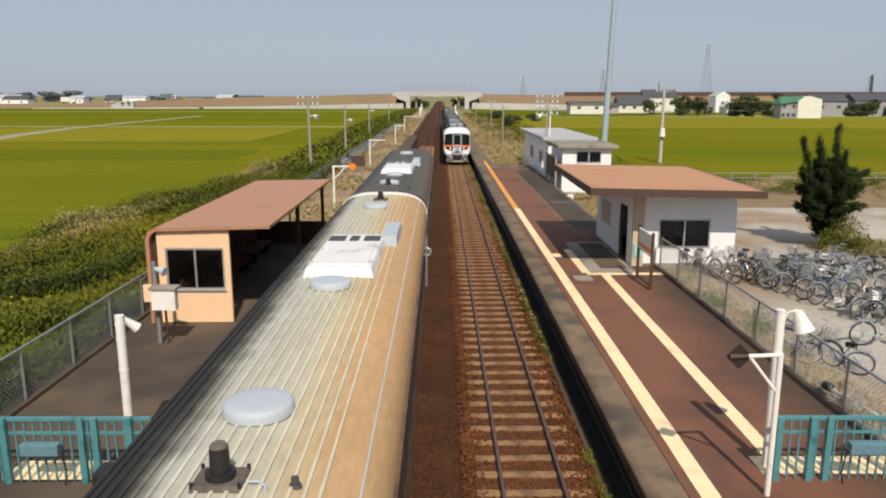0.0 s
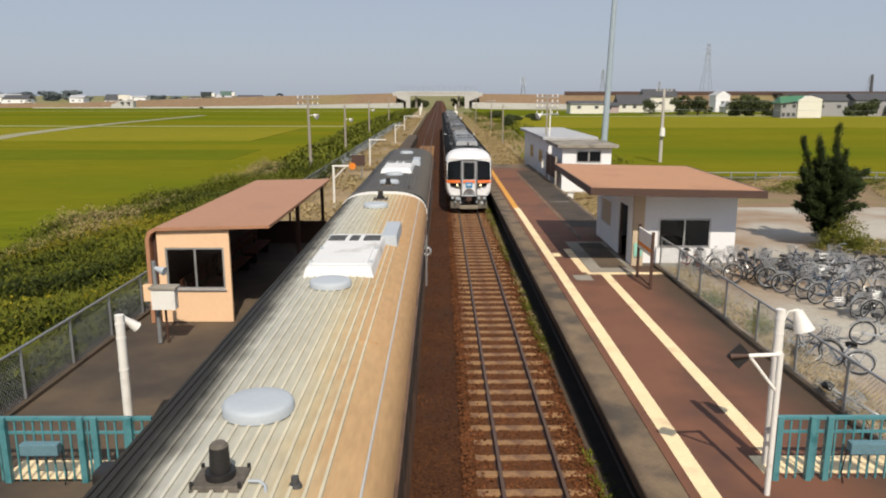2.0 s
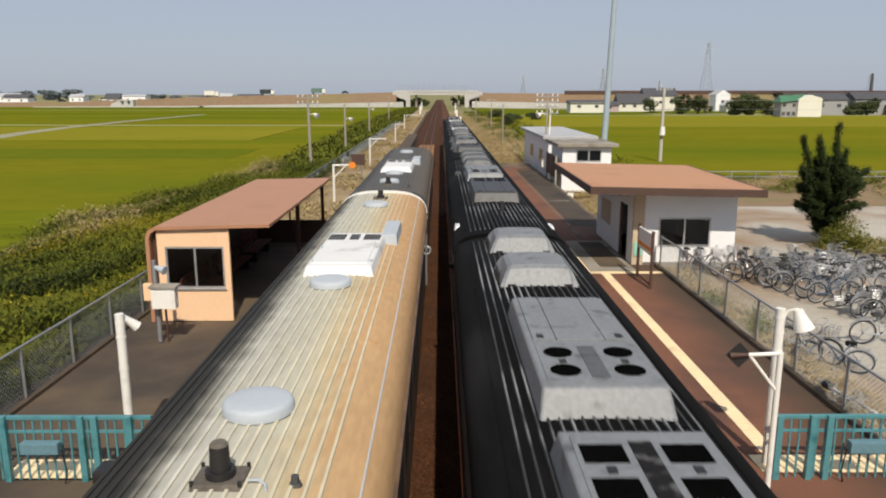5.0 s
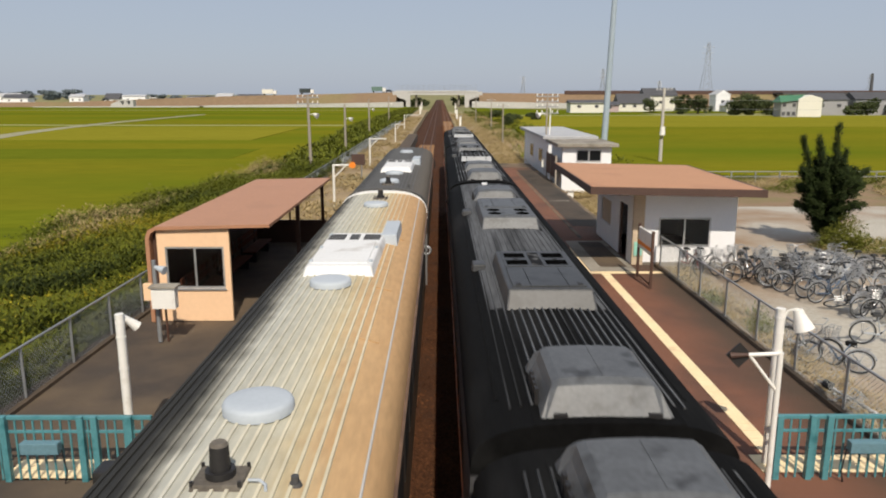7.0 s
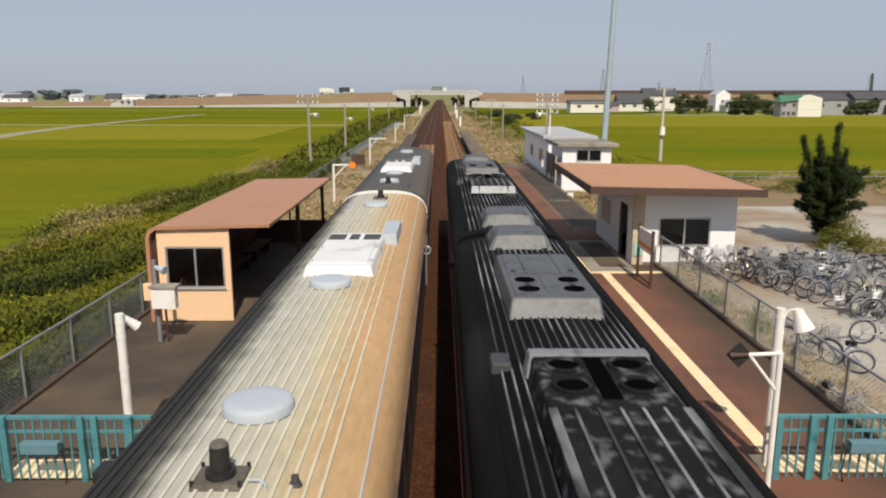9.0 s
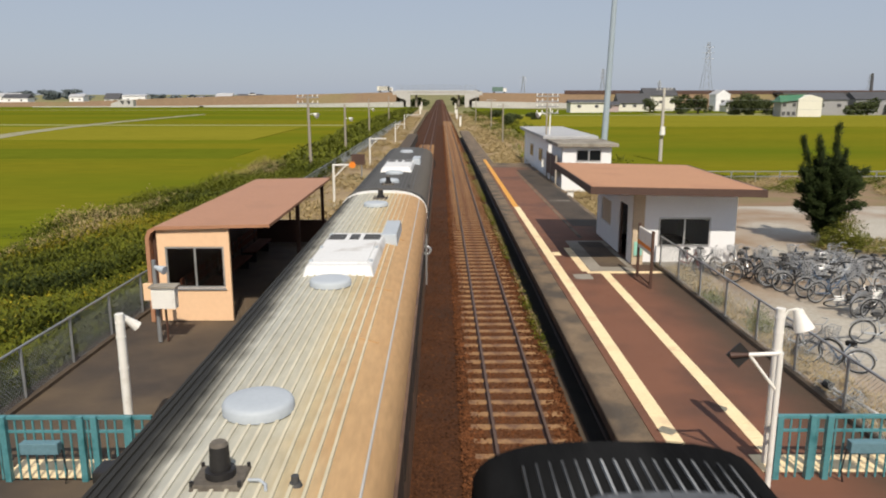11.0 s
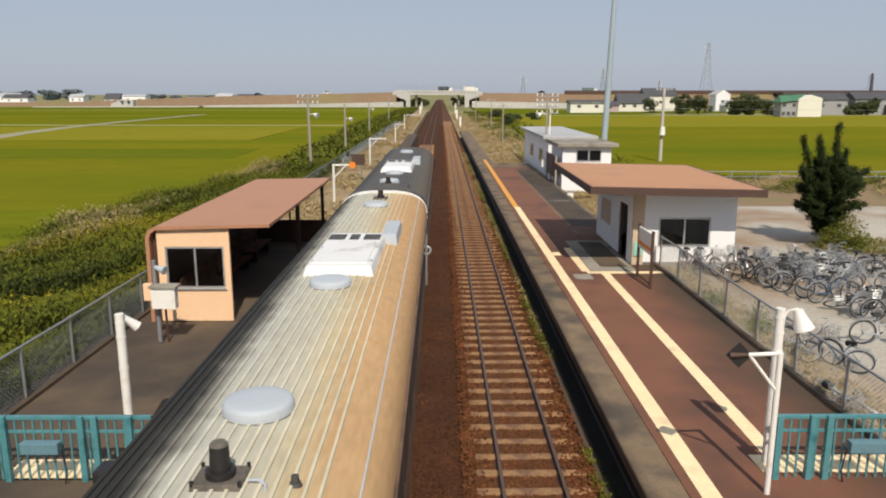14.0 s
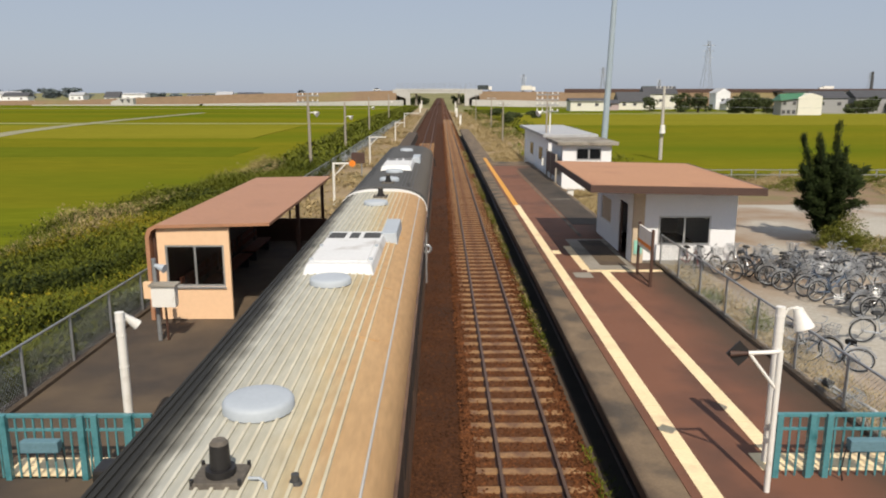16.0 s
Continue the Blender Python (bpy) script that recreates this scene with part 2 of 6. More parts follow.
def frustum(bm, x0, x1, y0, y1, z0, z1, dx, dy0, dy1, bevel=0.04):
    """A box whose top is drawn in."""
    v = [bm.verts.new(p) for p in ((x0, y0, z0), (x1, y0, z0), (x1, y1, z0), (x0, y1, z0),
                                   (x0 + dx, y0 + dy0, z1), (x1 - dx, y0 + dy0, z1), (x1 - dx, y1 - dy1, z1), (x0 + dx, y1 - dy1, z1))]
    f = [bm.faces.new([v[i] for i in q]) for q in ((3, 2, 1, 0), (4, 5, 6, 7), (0, 1, 5, 4), (1, 2, 6, 5), (2, 3, 7, 6), (3, 0, 4, 7))]
    if bevel:
        es = {e for q in f for e in q.edges if any(w.co.z > z0 + 1e-4 for w in e.verts)}
        bmesh.ops.bevel(bm, geom=list(es), offset=bevel, segments=3, affect="EDGES", profile=0.6)
    return bm


def disc(bm, c, r, h, n=28, rim=0.16):
    """A flat dome with a rounded rim."""
    prof = [(r, 0), (r, h * .62), (r - rim * h, h * .86), (r - rim * h * 2.5, h * .95), (r * .5, h), (0.001, h * 1.02)]
    rows = [[bm.verts.new((c[0] + q * math.cos(k * math.tau / n), c[1] + q * math.sin(k * math.tau / n), c[2] + z)) for k in range(n)] for q, z in prof]
    for a, b in zip(rows, rows[1:]):
        for k in range(n):
            bm.faces.new((a[k], a[(k + 1) % n], b[(k + 1) % n], b[k])).smooth = True
    for e in bm.faces.new(rows[0][::-1]).edges:
        e.smooth = False
    return bm


def BM():
    return bmesh.new()


def part(name, bm, material, parent=None, label="", tags=None):
    me = bpy.data.meshes.new(name)
    bmesh.ops.recalc_face_normals(bm, faces=bm.faces[:])
    bm.to_mesh(me)
    bm.free()
    me.materials.append(M[material] if isinstance(material, str) else material)
    ob = new(name, me)
    if parent:
        ob.parent = parent
    if label:
        tagged(ob, label)
    if tags:
        tagged(ob, **tags)
    return ob


def thing(name, label, category, at=(0, 0, 0), group="", turn=0):
    ob = new(name)
    ob.matrix_basis = pose(*at, 0, 0, turn)
    return tagged(ob, label, category, group)


def setting(name, bm, material, label="", category=""):
    return part(name, bm, material, None, "", dict(label=label, category=category, kind="structure"))


def sheet(bm, pts):
    bm.faces.new([bm.verts.new(p) for p in pts])
    return bm


def slab(bm, pts, z0, z1):
    """A slab over a plan outline."""
    a = [bm.verts.new((x, y, z0)) for x, y in pts]
    b = [bm.verts.new((x, y, z1)) for x, y in pts]
    k = len(pts)
    for i in range(k):
        bm.faces.new((a[i], a[(i + 1) % k], b[(i + 1) % k], b[i]))
    bm.faces.new(a[::-1])
    bm.faces.new(b)
    return bm


# ---- ground ----
M["gutter_grey"] = mat("gutter_concrete", (.36, .38, .40, 1), (.29, .31, .33, 1), .85, scale=.5, fine=6, bump=.2)
bm = BM()
sheet(bm, [(-3000, -300, -.75), (3000, -300, -.75), (3000, 4500, -.75), (-3000, 4500, -.75)])
setting("ground", bm, "ground", "rough grassy plain that reaches the horizon", "ground")
bm = BM()
sweep(bm, [(-5.0, -.7), (-3.9, -.2), (3.0, -.2), (3.3, -.7)], -20, 900)
setting("track_bed", bm, "ballast", "rust-brown ballast bed under two tracks", "ballast")
bm = BM()
sweep(bm, [(.25, -.4), (.55, -.16), (2.75, -.16), (2.95, -.4)], -20, 900)
setting("ballast", bm, "track_bed", "paler rusty ballast round the sleepers of the passing track", "ballast")
# rice fields as standing crops
M["rice_bright"] = mat("fresh_green_rice", (.148, .162, .012, 1), (.118, .138, .010, 1), 0.95, scale=.08, fine=1.6, bump=.7, stretch=(.25, 1, 1), spec=.0)
M["rice_pale"] = mat("riper_pale_rice", (.225, .205, .022, 1), (.172, .168, .017, 1), 0.95, scale=.06, fine=1.6, bump=.7, stretch=(.25, 1, 1), spec=.0)
RZ = -.25
bm = BM()
slab(bm, [(-400, 18), (-16, 18), (-16, 46), (-13, 64), (-14, 112), (-15, 160), (-15, 330), (-400, 330)], -.75, RZ)
setting("rice_field", bm, "rice", "ripening yellow-green rice field", "field")
for i, (x0, x1, y0, y1, m) in enumerate((
        (-400, -24, 84, 99, "rice_green"), (-400, -140, 200, 232, "rice_green"), (-400, -21, 260, 290, "rice_green"), (-120, -16, 17, 46, "rice_bright"),
        (-400, -30, 118, 165, "rice_pale"), (-120, -21, 36.5, 39.5, "rice_green"), (15, 300, 165, 246, "rice_pale"))):
    bm = BM()
    box(bm, x0, x1, y0, y1, -.75, RZ + .03 + .01 * i)
    setting("rice_strip", bm, m, "greener strip of rice", "field")
bm = BM()
slab(bm, [(-400, 333), (-18, 333), (-16, 415), (-520, 415)], -.75, RZ)
setting("rice_field", bm, "rice_green", "far green rice field below the embankment", "field")
bm = BM()
slab(bm, [(14, 66), (300, 66), (300, 250), (60, 250), (20, 230), (14, 120)], -.75, RZ)
setting("rice_field", bm, "rice", "ripening yellow-green rice field beyond the fence", "field")
bm = BM()
slab(bm, [(16, 253), (75, 253), (75, 300), (300, 300), (300, 305), (70, 320), (16, 400)], -.75, RZ)
setting("rice_field", bm, "rice_green", "far strip of green rice", "field")
for pts, lab in (([(-19, 170), (-84, 171), (-300, 186), (-300, 192), (-84, 176), (-19, 175)], "pale grassy bund between rice fields"),
                 ([(-19, 329.5), (-400, 329.5), (-400, 333.5), (-19, 333.5)], "pale grassy bund between rice fields"),
                 ([(14, 248), (330, 248), (330, 254), (14, 254)], "pale grassy bund between rice fields")):
    bm = BM()
    slab(bm, pts, -.75, RZ + .08)
    setting("field_bund", bm, "bund", lab, "bund")
bm = BM()
slab(bm, [(-74.5, 108), (-68.5, 108), (-75, 135), (-79, 160), (-81.5, 195), (-82, 262), (-85, 262), (-84.5, 195), (-82.5, 160), (-79.5, 138)], -.75, RZ + .1)
setting("field_path", bm, "path", "pale gravel farm track between rice fields", "path")
# station forecourt
bm = BM()
for ya, yb, za, zb in ((5, 36, .7, .7), (36, 43, .7, .46)):
    v = [bm.verts.new(p) for p in ((7.96, ya, za), (70, ya, za), (70, yb, zb), (7.96, yb, zb), (7.96, ya, -.75), (70, ya, -.75), (70, yb, -.75), (7.96, yb, -.75))]
    for q in ((0, 1, 2, 3), (4, 5, 1, 0), (5, 6, 2, 1), (6, 7, 3, 2), (7, 4, 0, 3)):
        bm.faces.new([v[i] for i in q])
bmesh.ops.remove_doubles(bm, verts=bm.verts[:], dist=.001)
setting("gravel_lot", bm, "gravel", "grey and tan gravel forecourt", "gravel")
bm = BM()
v = [bm.verts.new(p) for p in ((7.96, 43.01, .46), (70, 43.01, .46), (70, 64, -.25), (7.96, 64, -.25), (7.96, 43.01, -.75), (70, 43.01, -.75), (70, 64, -.75), (7.96, 64, -.75))]
for q in ((0, 1, 2, 3), (4, 5, 1, 0), (5, 6, 2, 1), (6, 7, 3, 2), (7, 4, 0, 3)):
    bm.faces.new([v[i] for i in q])
setting("verge", bm, "brown_soil", "brown soil slope beyond the gravel forecourt", "verge")
bm = BM()
slab(bm, [(8, 64.1), (14, 64.1), (60, 64.1), (60, 65.5), (14, 65.8), (12, 130), (6, 200), (4, 300), (3.2, 300), (3.2, 125), (8, 125)], -.75, -.28)
setting("verge", bm, "soil", "dry grassy verge", "verge")
bm = BM()
slab(bm, [(-8.4, 34), (-5.0, 34), (-4.6, 110), (-5, 300), (-9, 300), (-8.6, 110)], -.75, .55)
setting("verge", bm, "soil", "dry grassy verge beyond the shelter", "verge")

bm = BM()
slab(bm, [(-9.7, 36), (-9.0, 36), (-9.0, 170), (-9.7, 170)], -.7, .78)
setting("side_gutter", bm, "gutter_grey", "pale grey concrete gutter along the fence", "gutter")

# ---- tracks ----
for cx in (-1.9, 1.70):
    for sx in (-.565, .565):
        bm = BM()
        x = cx + sx
        sweep(bm, [(x - .065, -.155), (x + .065, -.155), (x + .065, -.135), (x + .012, -.12), (x + .012, -.03), (x + .033, -.025), (x + .033, 0),
                   (x - .033, 0), (x - .033, -.025), (x - .012, -.03), (x - .012, -.12), (x - .065, -.135)], -20, 900)
        r = setting("rail", bm, "rail_side", "rusty brown steel rail", "rail")
        bm = BM()
        box(bm, x - .024, x + .024, -20, 900, -.002, .003)
        part("rail_head", bm, "rail_head", r, "dull worn running band")

# ---- platforms ----
bm = BM()
sweep(bm, [(4.1, -.7), (7.95, -.7), (7.95, .88), (3.22, .88), (3.20, .86), (3.20, .66), (3.36, .62), (3.36, .34), (4.1, .34)], 4, 66)
p_right = setting("platform_right", bm, "coping", "concrete side platform on the station side", "platform")
bm = BM()
sweep(bm, [(4.1, -.7), (4.75, -.7), (4.75, .88), (3.22, .88), (3.20, .86), (3.20, .66), (3.36, .62), (3.36, .34), (4.1, .34)], 66.01, 125)
part("platform_end", bm, "coping", p_right, "narrow weathered far platform edge")
bm = BM()
sweep(bm, [(4.76, -.7), (7.95, -.7), (8.8, -.2), (7.6, .62), (4.76, .8)], 66.01, 125)
setting("verge", bm, "soil", "dry grassy bank behind the far platform edge", "verge")
bm = BM()
sweep(bm, [(3.86, .7), (7.72, .7), (7.72, .9), (3.86, .9)], 4, 62)
part("platform_surface", bm, "red_asphalt", p_right, "red-brown asphalt surface")
bm = BM()
sweep(bm, [(7.74, .7), (7.96, .7), (7.96, .98), (7.74, .98)], 4, 25.9)
part("fence_kerb", bm, "coping", p_right, "low concrete kerb under the fence")
bm = BM()
sweep(bm, [(-8.55, -.7), (-3.55, -.7), (-3.55, .88), (-8.55, .88)], 4, 34)
p_left = setting("platform_left", bm, "grey_asphalt", "dark brown-grey asphalt platform by the shelter", "platform")
bm = BM()
sweep(bm, [(-4.9, -.7), (-3.55, -.7), (-3.55, .88), (-4.9, .88)], 34.01, 115)
part("platform_end", bm, "coping", p_left, "narrow grey far platform")
bm = BM()
sweep(bm, [(-8.6, .7), (-8.3, .7), (-8.3, .96), (-8.6, .96)], 4, 34)
part("fence_kerb", bm, "coping", p_left, "pale concrete kerb under the fence")
bm = BM()
sweep(bm, [(2.98, -.7), (3.14, -.7), (3.14, -.14), (2.98, -.14)], 4, 125)
setting("drain_kerb", bm, "coping", "thin concrete kerb of the trackside drain", "kerb")
bm = BM()
box(bm, 3.14, 4.1, 4, 125, -.74, -.55)
setting("drain_floor", bm, "dark_room", "dark silted floor of the trackside drain", "drain")
bm = BM()
rod(bm, (3.30, 4, .30), (3.30, 125, .30), .035, 6)
setting("cable_duct", bm, "black", "cable pipe along the platform face", "pipe")


def tiles(x0, x1, y0, y1, m, lab, step=.3):
    bm = BM()
    nx, ny = max(1, round((x1 - x0) / step)), max(1, round((y1 - y0) / step))
    sx, sy = (x1 - x0) / nx, (y1 - y0) / ny
    for i in range(nx):
        for j in range(ny):
            dz = random.uniform(-.002, .002)
            box(bm, x0 + i * sx + .003, x0 + (i + 1) * sx - .003, y0 + j * sy + .003, y0 + (j + 1) * sy - .003, .89, .908 + dz)
    ob = part("tactile_tiles", bm, m, p_right, lab)
    ob["kind"] = "stuff"
    return ob


tiles(4.03, 4.35, 7, 40, "yellow", "faded cream-yellow tactile warning line")
tiles(4.0, 4.3, 40, 69.5, "orange_yellow", "bright orange-yellow tactile warning line")
tiles(5.56, 5.86, 11.66, 24.7, "yellow", "faded cream-yellow guiding line")
tiles(5.1, 7.9, 24.7, 25.0, "yellow", "faded cream-yellow guiding line")
tiles(4.95, 5.25, 25.0, 29, "yellow", "faded cream-yellow guiding line")
tiles(4.36, 4.66, 27.6, 28.2, "yellow", "faded cream-yellow spur")
bm = BM()
box(bm, 5.27, 6.9, 25.05, 30.5, .89, .905)
part("paved_apron", bm, "concrete", p_right, "grey paved apron before the station door")
bm = BM()
box(bm, 5.75, 6.7, 25.7, 30.2, .9, .911)
part("worn_mat", bm, "grey_asphalt", p_right, "dark worn patch in the apron")
bm = BM()
box(bm, 4.55, 5.15, 23.9, 24.6, .89, .906)
part("patched_slab", bm, "concrete", p_right, "pale patched slab")
bm = BM()
box(bm, 6.2, 7.7, 34, 60, .89, .906)
part("grey_surface", bm, "dark_asphalt", p_right, "dark grey asphalt beyond the station")
for ya, yb in ((31.0, 39.6), (39.8, 47.0), (47.2, 58.0)):
    bm = BM()
    box(bm, 5.98, 6.12, ya, yb, .89, .912)
    part("edging_strip", bm, "coping", p_right, "pale worn concrete edging in the asphalt")
bm = BM()
box(bm, 6.3, 7.5, 42.2, 42.5, .89, .909)
part("patched_slab", bm, "concrete", p_right, "pale patched slab")
tiles(5.3, 7.7, 11.05, 11.65, "yellow", "faded cream-yellow band before the stairs")
tiles(-7.1, -5.3, 10.92, 11.52, "yellow", "faded cream-yellow band before the stairs").parent = p_left


# ---- the standing train ----
def roof_curve(hw, z_eave, z_top, n=18, p=2.9):
    """Points of a cambered roof from one eave to the other."""
    out = []
    for i in range(n + 1):
        a = math.pi * (1 - i / n)
        c, s = math.cos(a), math.sin(a)
        out.append((hw * math.copysign(abs(c) ** (2 / p), c), z_eave + (z_top - z_eave) * abs(s) ** (2 / p)))
    return out


def roof_z(x, hw, z_eave, z_top, p=2.9):
    return z_eave + (z_top - z_eave) * max(0, 1 - abs(x / hw) ** p) ** (1 / p)


def old_roof_mat(name, grey, a=(.46, .45, .385, 1), b=(.39, .38, .32, 1), chalky=False):
    """Sooty on one shoulder, grey in the middle, rust-tan towards the other side."""
    m = mat(name, a, b, .8, scale=1.6, fine=14, bump=.12, stretch=(1, .22, 1))
    n, l = m.node_tree.nodes, m.node_tree.links
    p = n["Principled BSDF"]
    base = p.inputs["Base Color"].links[0].from_socket
    co = n.new("ShaderNodeTexCoord")
    sp = n.new("ShaderNodeSeparateXYZ")
    l.new(co.outputs["Object"], sp.inputs[0])
    nz = n.new("ShaderNodeTexNoise")
    nz.inputs["Scale"].default_value, nz.inputs["Detail"].default_value = 1.6, 6
    l.new(co.outputs["Object"], nz.inputs["Vector"])
    add = n.new("ShaderNodeMath")
    add.operation = "MULTIPLY_ADD"
    l.new(nz.outputs[0], add.inputs[0])
    add.inputs[1].default_value = .4
    l.new(sp.outputs[0], add.inputs[2])
    near = n.new("ShaderNodeMapRange")
    near.inputs[1].default_value, near.inputs[2].default_value = 4, 20
    near.inputs[3].default_value, near.inputs[4].default_value = -.42, .0
    l.new(sp.outputs[1], near.inputs[0])
    sooty = n.new("ShaderNodeMath")
    sooty.operation = "ADD"
    l.new(add.outputs[0], sooty.inputs[0])
    l.new(near.outputs[0], sooty.inputs[1])
    ramp = n.new("ShaderNodeValToRGB")
    mr = n.new("ShaderNodeMapRange")
    mr.inputs[1].default_value, mr.inputs[2].default_value = -1.25, 1.65
    l.new(sooty.outputs[0], mr.inputs[0])
    l.new(mr.outputs[0], ramp.inputs[0])
    e = ramp.color_ramp.elements
    e[0].position, e[0].color = .07, (.03, .03, .03, 1)
    e[1].position, e[1].color = .95, (1.0, .60, .31, 1) if not grey else (.24, .20, .17, 1)
    for pos, col in ((.12, (.09, .09, .09, 1)), (.17, (.40, .40, .40, 1)), (.235, (.95, .97, 1.0, 1)), (.48, (1.05, 1.02, .94, 1)), (.57, (1.10, .92, .66, 1)), (.68, (1.12, .74, .43, 1))):
        q = e.new(pos)
        if chalky and pos > .5:
            col = (1.0, .97, .86, 1)
        q.color = col if not grey else tuple(c * .21 for c in (col[1], col[1] * 1.02, col[1] * 1.15)) + (1,)
    mx = n.new("ShaderNodeMix")
    mx.data_type, mx.blend_type = "RGBA", "MULTIPLY"
    mx.inputs[0].default_value = 1
    l.new(base, mx.inputs[6])
    l.new(ramp.outputs[0], mx.inputs[7])
    l.new(mx.outputs[2], p.inputs["Base Color"])
    return m


M["old_roof"] = old_roof_mat("weathered_train_roof", False)
M["old_roof_grey"] = old_roof_mat("sooty_train_roof", True)
M["rib"] = old_roof_mat("pale_roof_rib", False, (.63, .60, .50, 1), (.47, .43, .34, 1), True)
M["rib_grey"] = mat("grey_roof_rib", (.11, .108, .105, 1), (.075, .073, .071, 1), .8, scale=2, fine=12, bump=.1, stretch=(1, .2, 1))
M["car_side"] = mat("grimy_car_side", (.20, .12, .07, 1), (.12, .07, .042, 1), .5, scale=1.5, fine=20, bump=.05, stain=(.07, .04, .026, 1), stain_scale=1.1)
M["x_gear"] = mat("grimy_gear", (.15, .13, .105, 1), (.06, .05, .04, 1), .75, scale=3, fine=20, bump=.2)
M["ac_white"] = mat("white_unit_paint", (.72, .72, .71, 1), (.66, .66, .65, 1), .55, scale=1.2, fine=14, bump=.02, gmix=.2, stain=(.5, .48, .45, 1), stain_scale=1.5, stain_amount=.15)
M["vent_grey"] = mat("pale_blue_grey_vent", (.43, .47, .51, 1), (.39, .43, .47, 1), .6, scale=1.5, fine=20, bump=.03, gmix=.15)
M["grille"] = mat("dark_grille", (.07, .07, .07, 1), (.045, .045, .045, 1), .7, scale=3, fine=30, bump=.1)
CX = -1.9


def old_car(y0, y1, grey, end_arch, label):
    car = thing("diesel_railcar", label, "train", (CX, 0, 0), "standing train")
    hw = 1.42
    bm = BM()
    sweep(bm, [(-hw, .95), (hw, .95), (hw, 3.02), (-hw, 3.02)], y0, y1)
    part("body", bm, "car_side", car, "brown painted car body streaked with grime")
    bm = BM()
    prof = [(x, z) for x, z in roof_curve(hw + .015, 3.02, 3.76)]
    sweep(bm, prof, y0, y1, True, True)
    roof = part("roof", bm, "old_roof_grey" if grey else "old_roof", car, "ribbed roof stained with soot and rust")
    for i in range(17):
        x = -1.16 + i * .128
        z = roof_z(x, hw + .015, 3.02, 3.76)
        bm = BM()
        w = .021
        sweep(bm, [(x - w, z - .03), (x - w * .7, z + .02), (x + w * .7, z + .02), (x + w, z - .03)], y0 + .1, y1 - .12)
        part("roof_rib", bm, "rib_grey" if grey else "rib", roof)
    for sx in (-1, 1):
        bm = BM()
        x = sx * (hw + .03)
        sweep(bm, [(x - .02, 3.04), (x + .02, 3.04), (x + .02, 3.10), (x - .02, 3.10)], y0, y1)
        part("gutter", bm, "car_side" if sx > 0 else "black", car)
        # windows along the side
        n = int((y1 - y0 - 2) / 1.5)
        for k in range(n):
            bm = BM()
            ya = y0 + 1.2 + k * 1.5
            box(bm, sx * hw - .012, sx * hw + .012, ya, ya + 1.1, 1.95, 2.75)
            part("window", bm, "black", car, "dark window")
    for y in ((y0, y1) if end_arch else (y0,)):
        bm = BM()
        outer, inner = roof_curve(hw + .05, 2.9, 3.84), roof_curve(hw - .02, 2.9, 3.74)
        s = -.1 if y == y1 else .0
        for yy in (0,):
            a0 = [bm.verts.new((x, y + s, z)) for x, z in outer]
            b0 = [bm.verts.new((x, y + s, z)) for x, z in inner]
            a1 = [bm.verts.new((x, y + s + .12, z)) for x, z in outer]
            b1 = [bm.verts.new((x, y + s + .12, z)) for x, z in inner]
            for q, r in ((a0, b0), (b0, b1), (b1, a1), (a1, a0)):
                for i in range(len(q) - 1):
                    bm.faces.new((q[i], q[i + 1], r[i + 1], r[i]))
        part("end_arch", bm, "ac_white" if not grey else "rib_grey", car, "cream rim at the car end")
    bm = BM()
    box(bm, -1.25, 1.25, y0 + .3, y1 - .3, .35, .95)
    part("underframe", bm, "black", car, "dark underfloor gear")
    for yb in (y0 + 3.2, y1 - 3.2):
        for yy in (yb - 1.05, yb + 1.05):
            for sx in (-.53, .53):
                bm = BM()
                rod(bm, (sx - .06, yy, .43), (sx + .06, yy, .43), .43, 20)
                part("wheel", bm, "black", car)
    return car


def ac_unit(car, x, y0, y1, z, w, h, mat_name, grilles=True):
    bm = BM()
    frustum(bm, x - w / 2, x + w / 2, y0, y1, z - .10, z + h, .07, .12, .1, .05)
    u = part("air_conditioner", bm, mat_name, car, "white roof air-conditioner with dark grilles")
    bm = BM()
    box(bm, x - w / 2 + .16, x + w / 2 - .16, y0 + .32, y0 + (y1 - y0) * .66, z + h - .01, z + h + .025, .01)
    part("lid", bm, mat_name, u)
    ly = y0 + (y1 - y0) * .74
    for dx, gw, k in ((-.38, .36, 3), (0, .2, 1), (.38, .36, 3)):
        for j in range(k):
            bm = BM()
            step = (y1 - y0) * .18 / k
            box(bm, x + dx - gw / 2, x + dx + gw / 2, ly + j * step, ly + (j + (.7 if k > 1 else .9)) * step, z + h - .02, z + h + .012)
            part("grille", bm, "grille", u, "dark grille")
    for dx in (-.56, .56):
        for fy in (y0 + .5, (y0 + y1) / 2, y1 - .4):
            bm = BM()
            box(bm, x + dx - .03, x + dx + .03, fy - .05, fy + .05, z + h - .01, z + h + .03)
            part("latch", bm, "vent_grey", u)
    return u


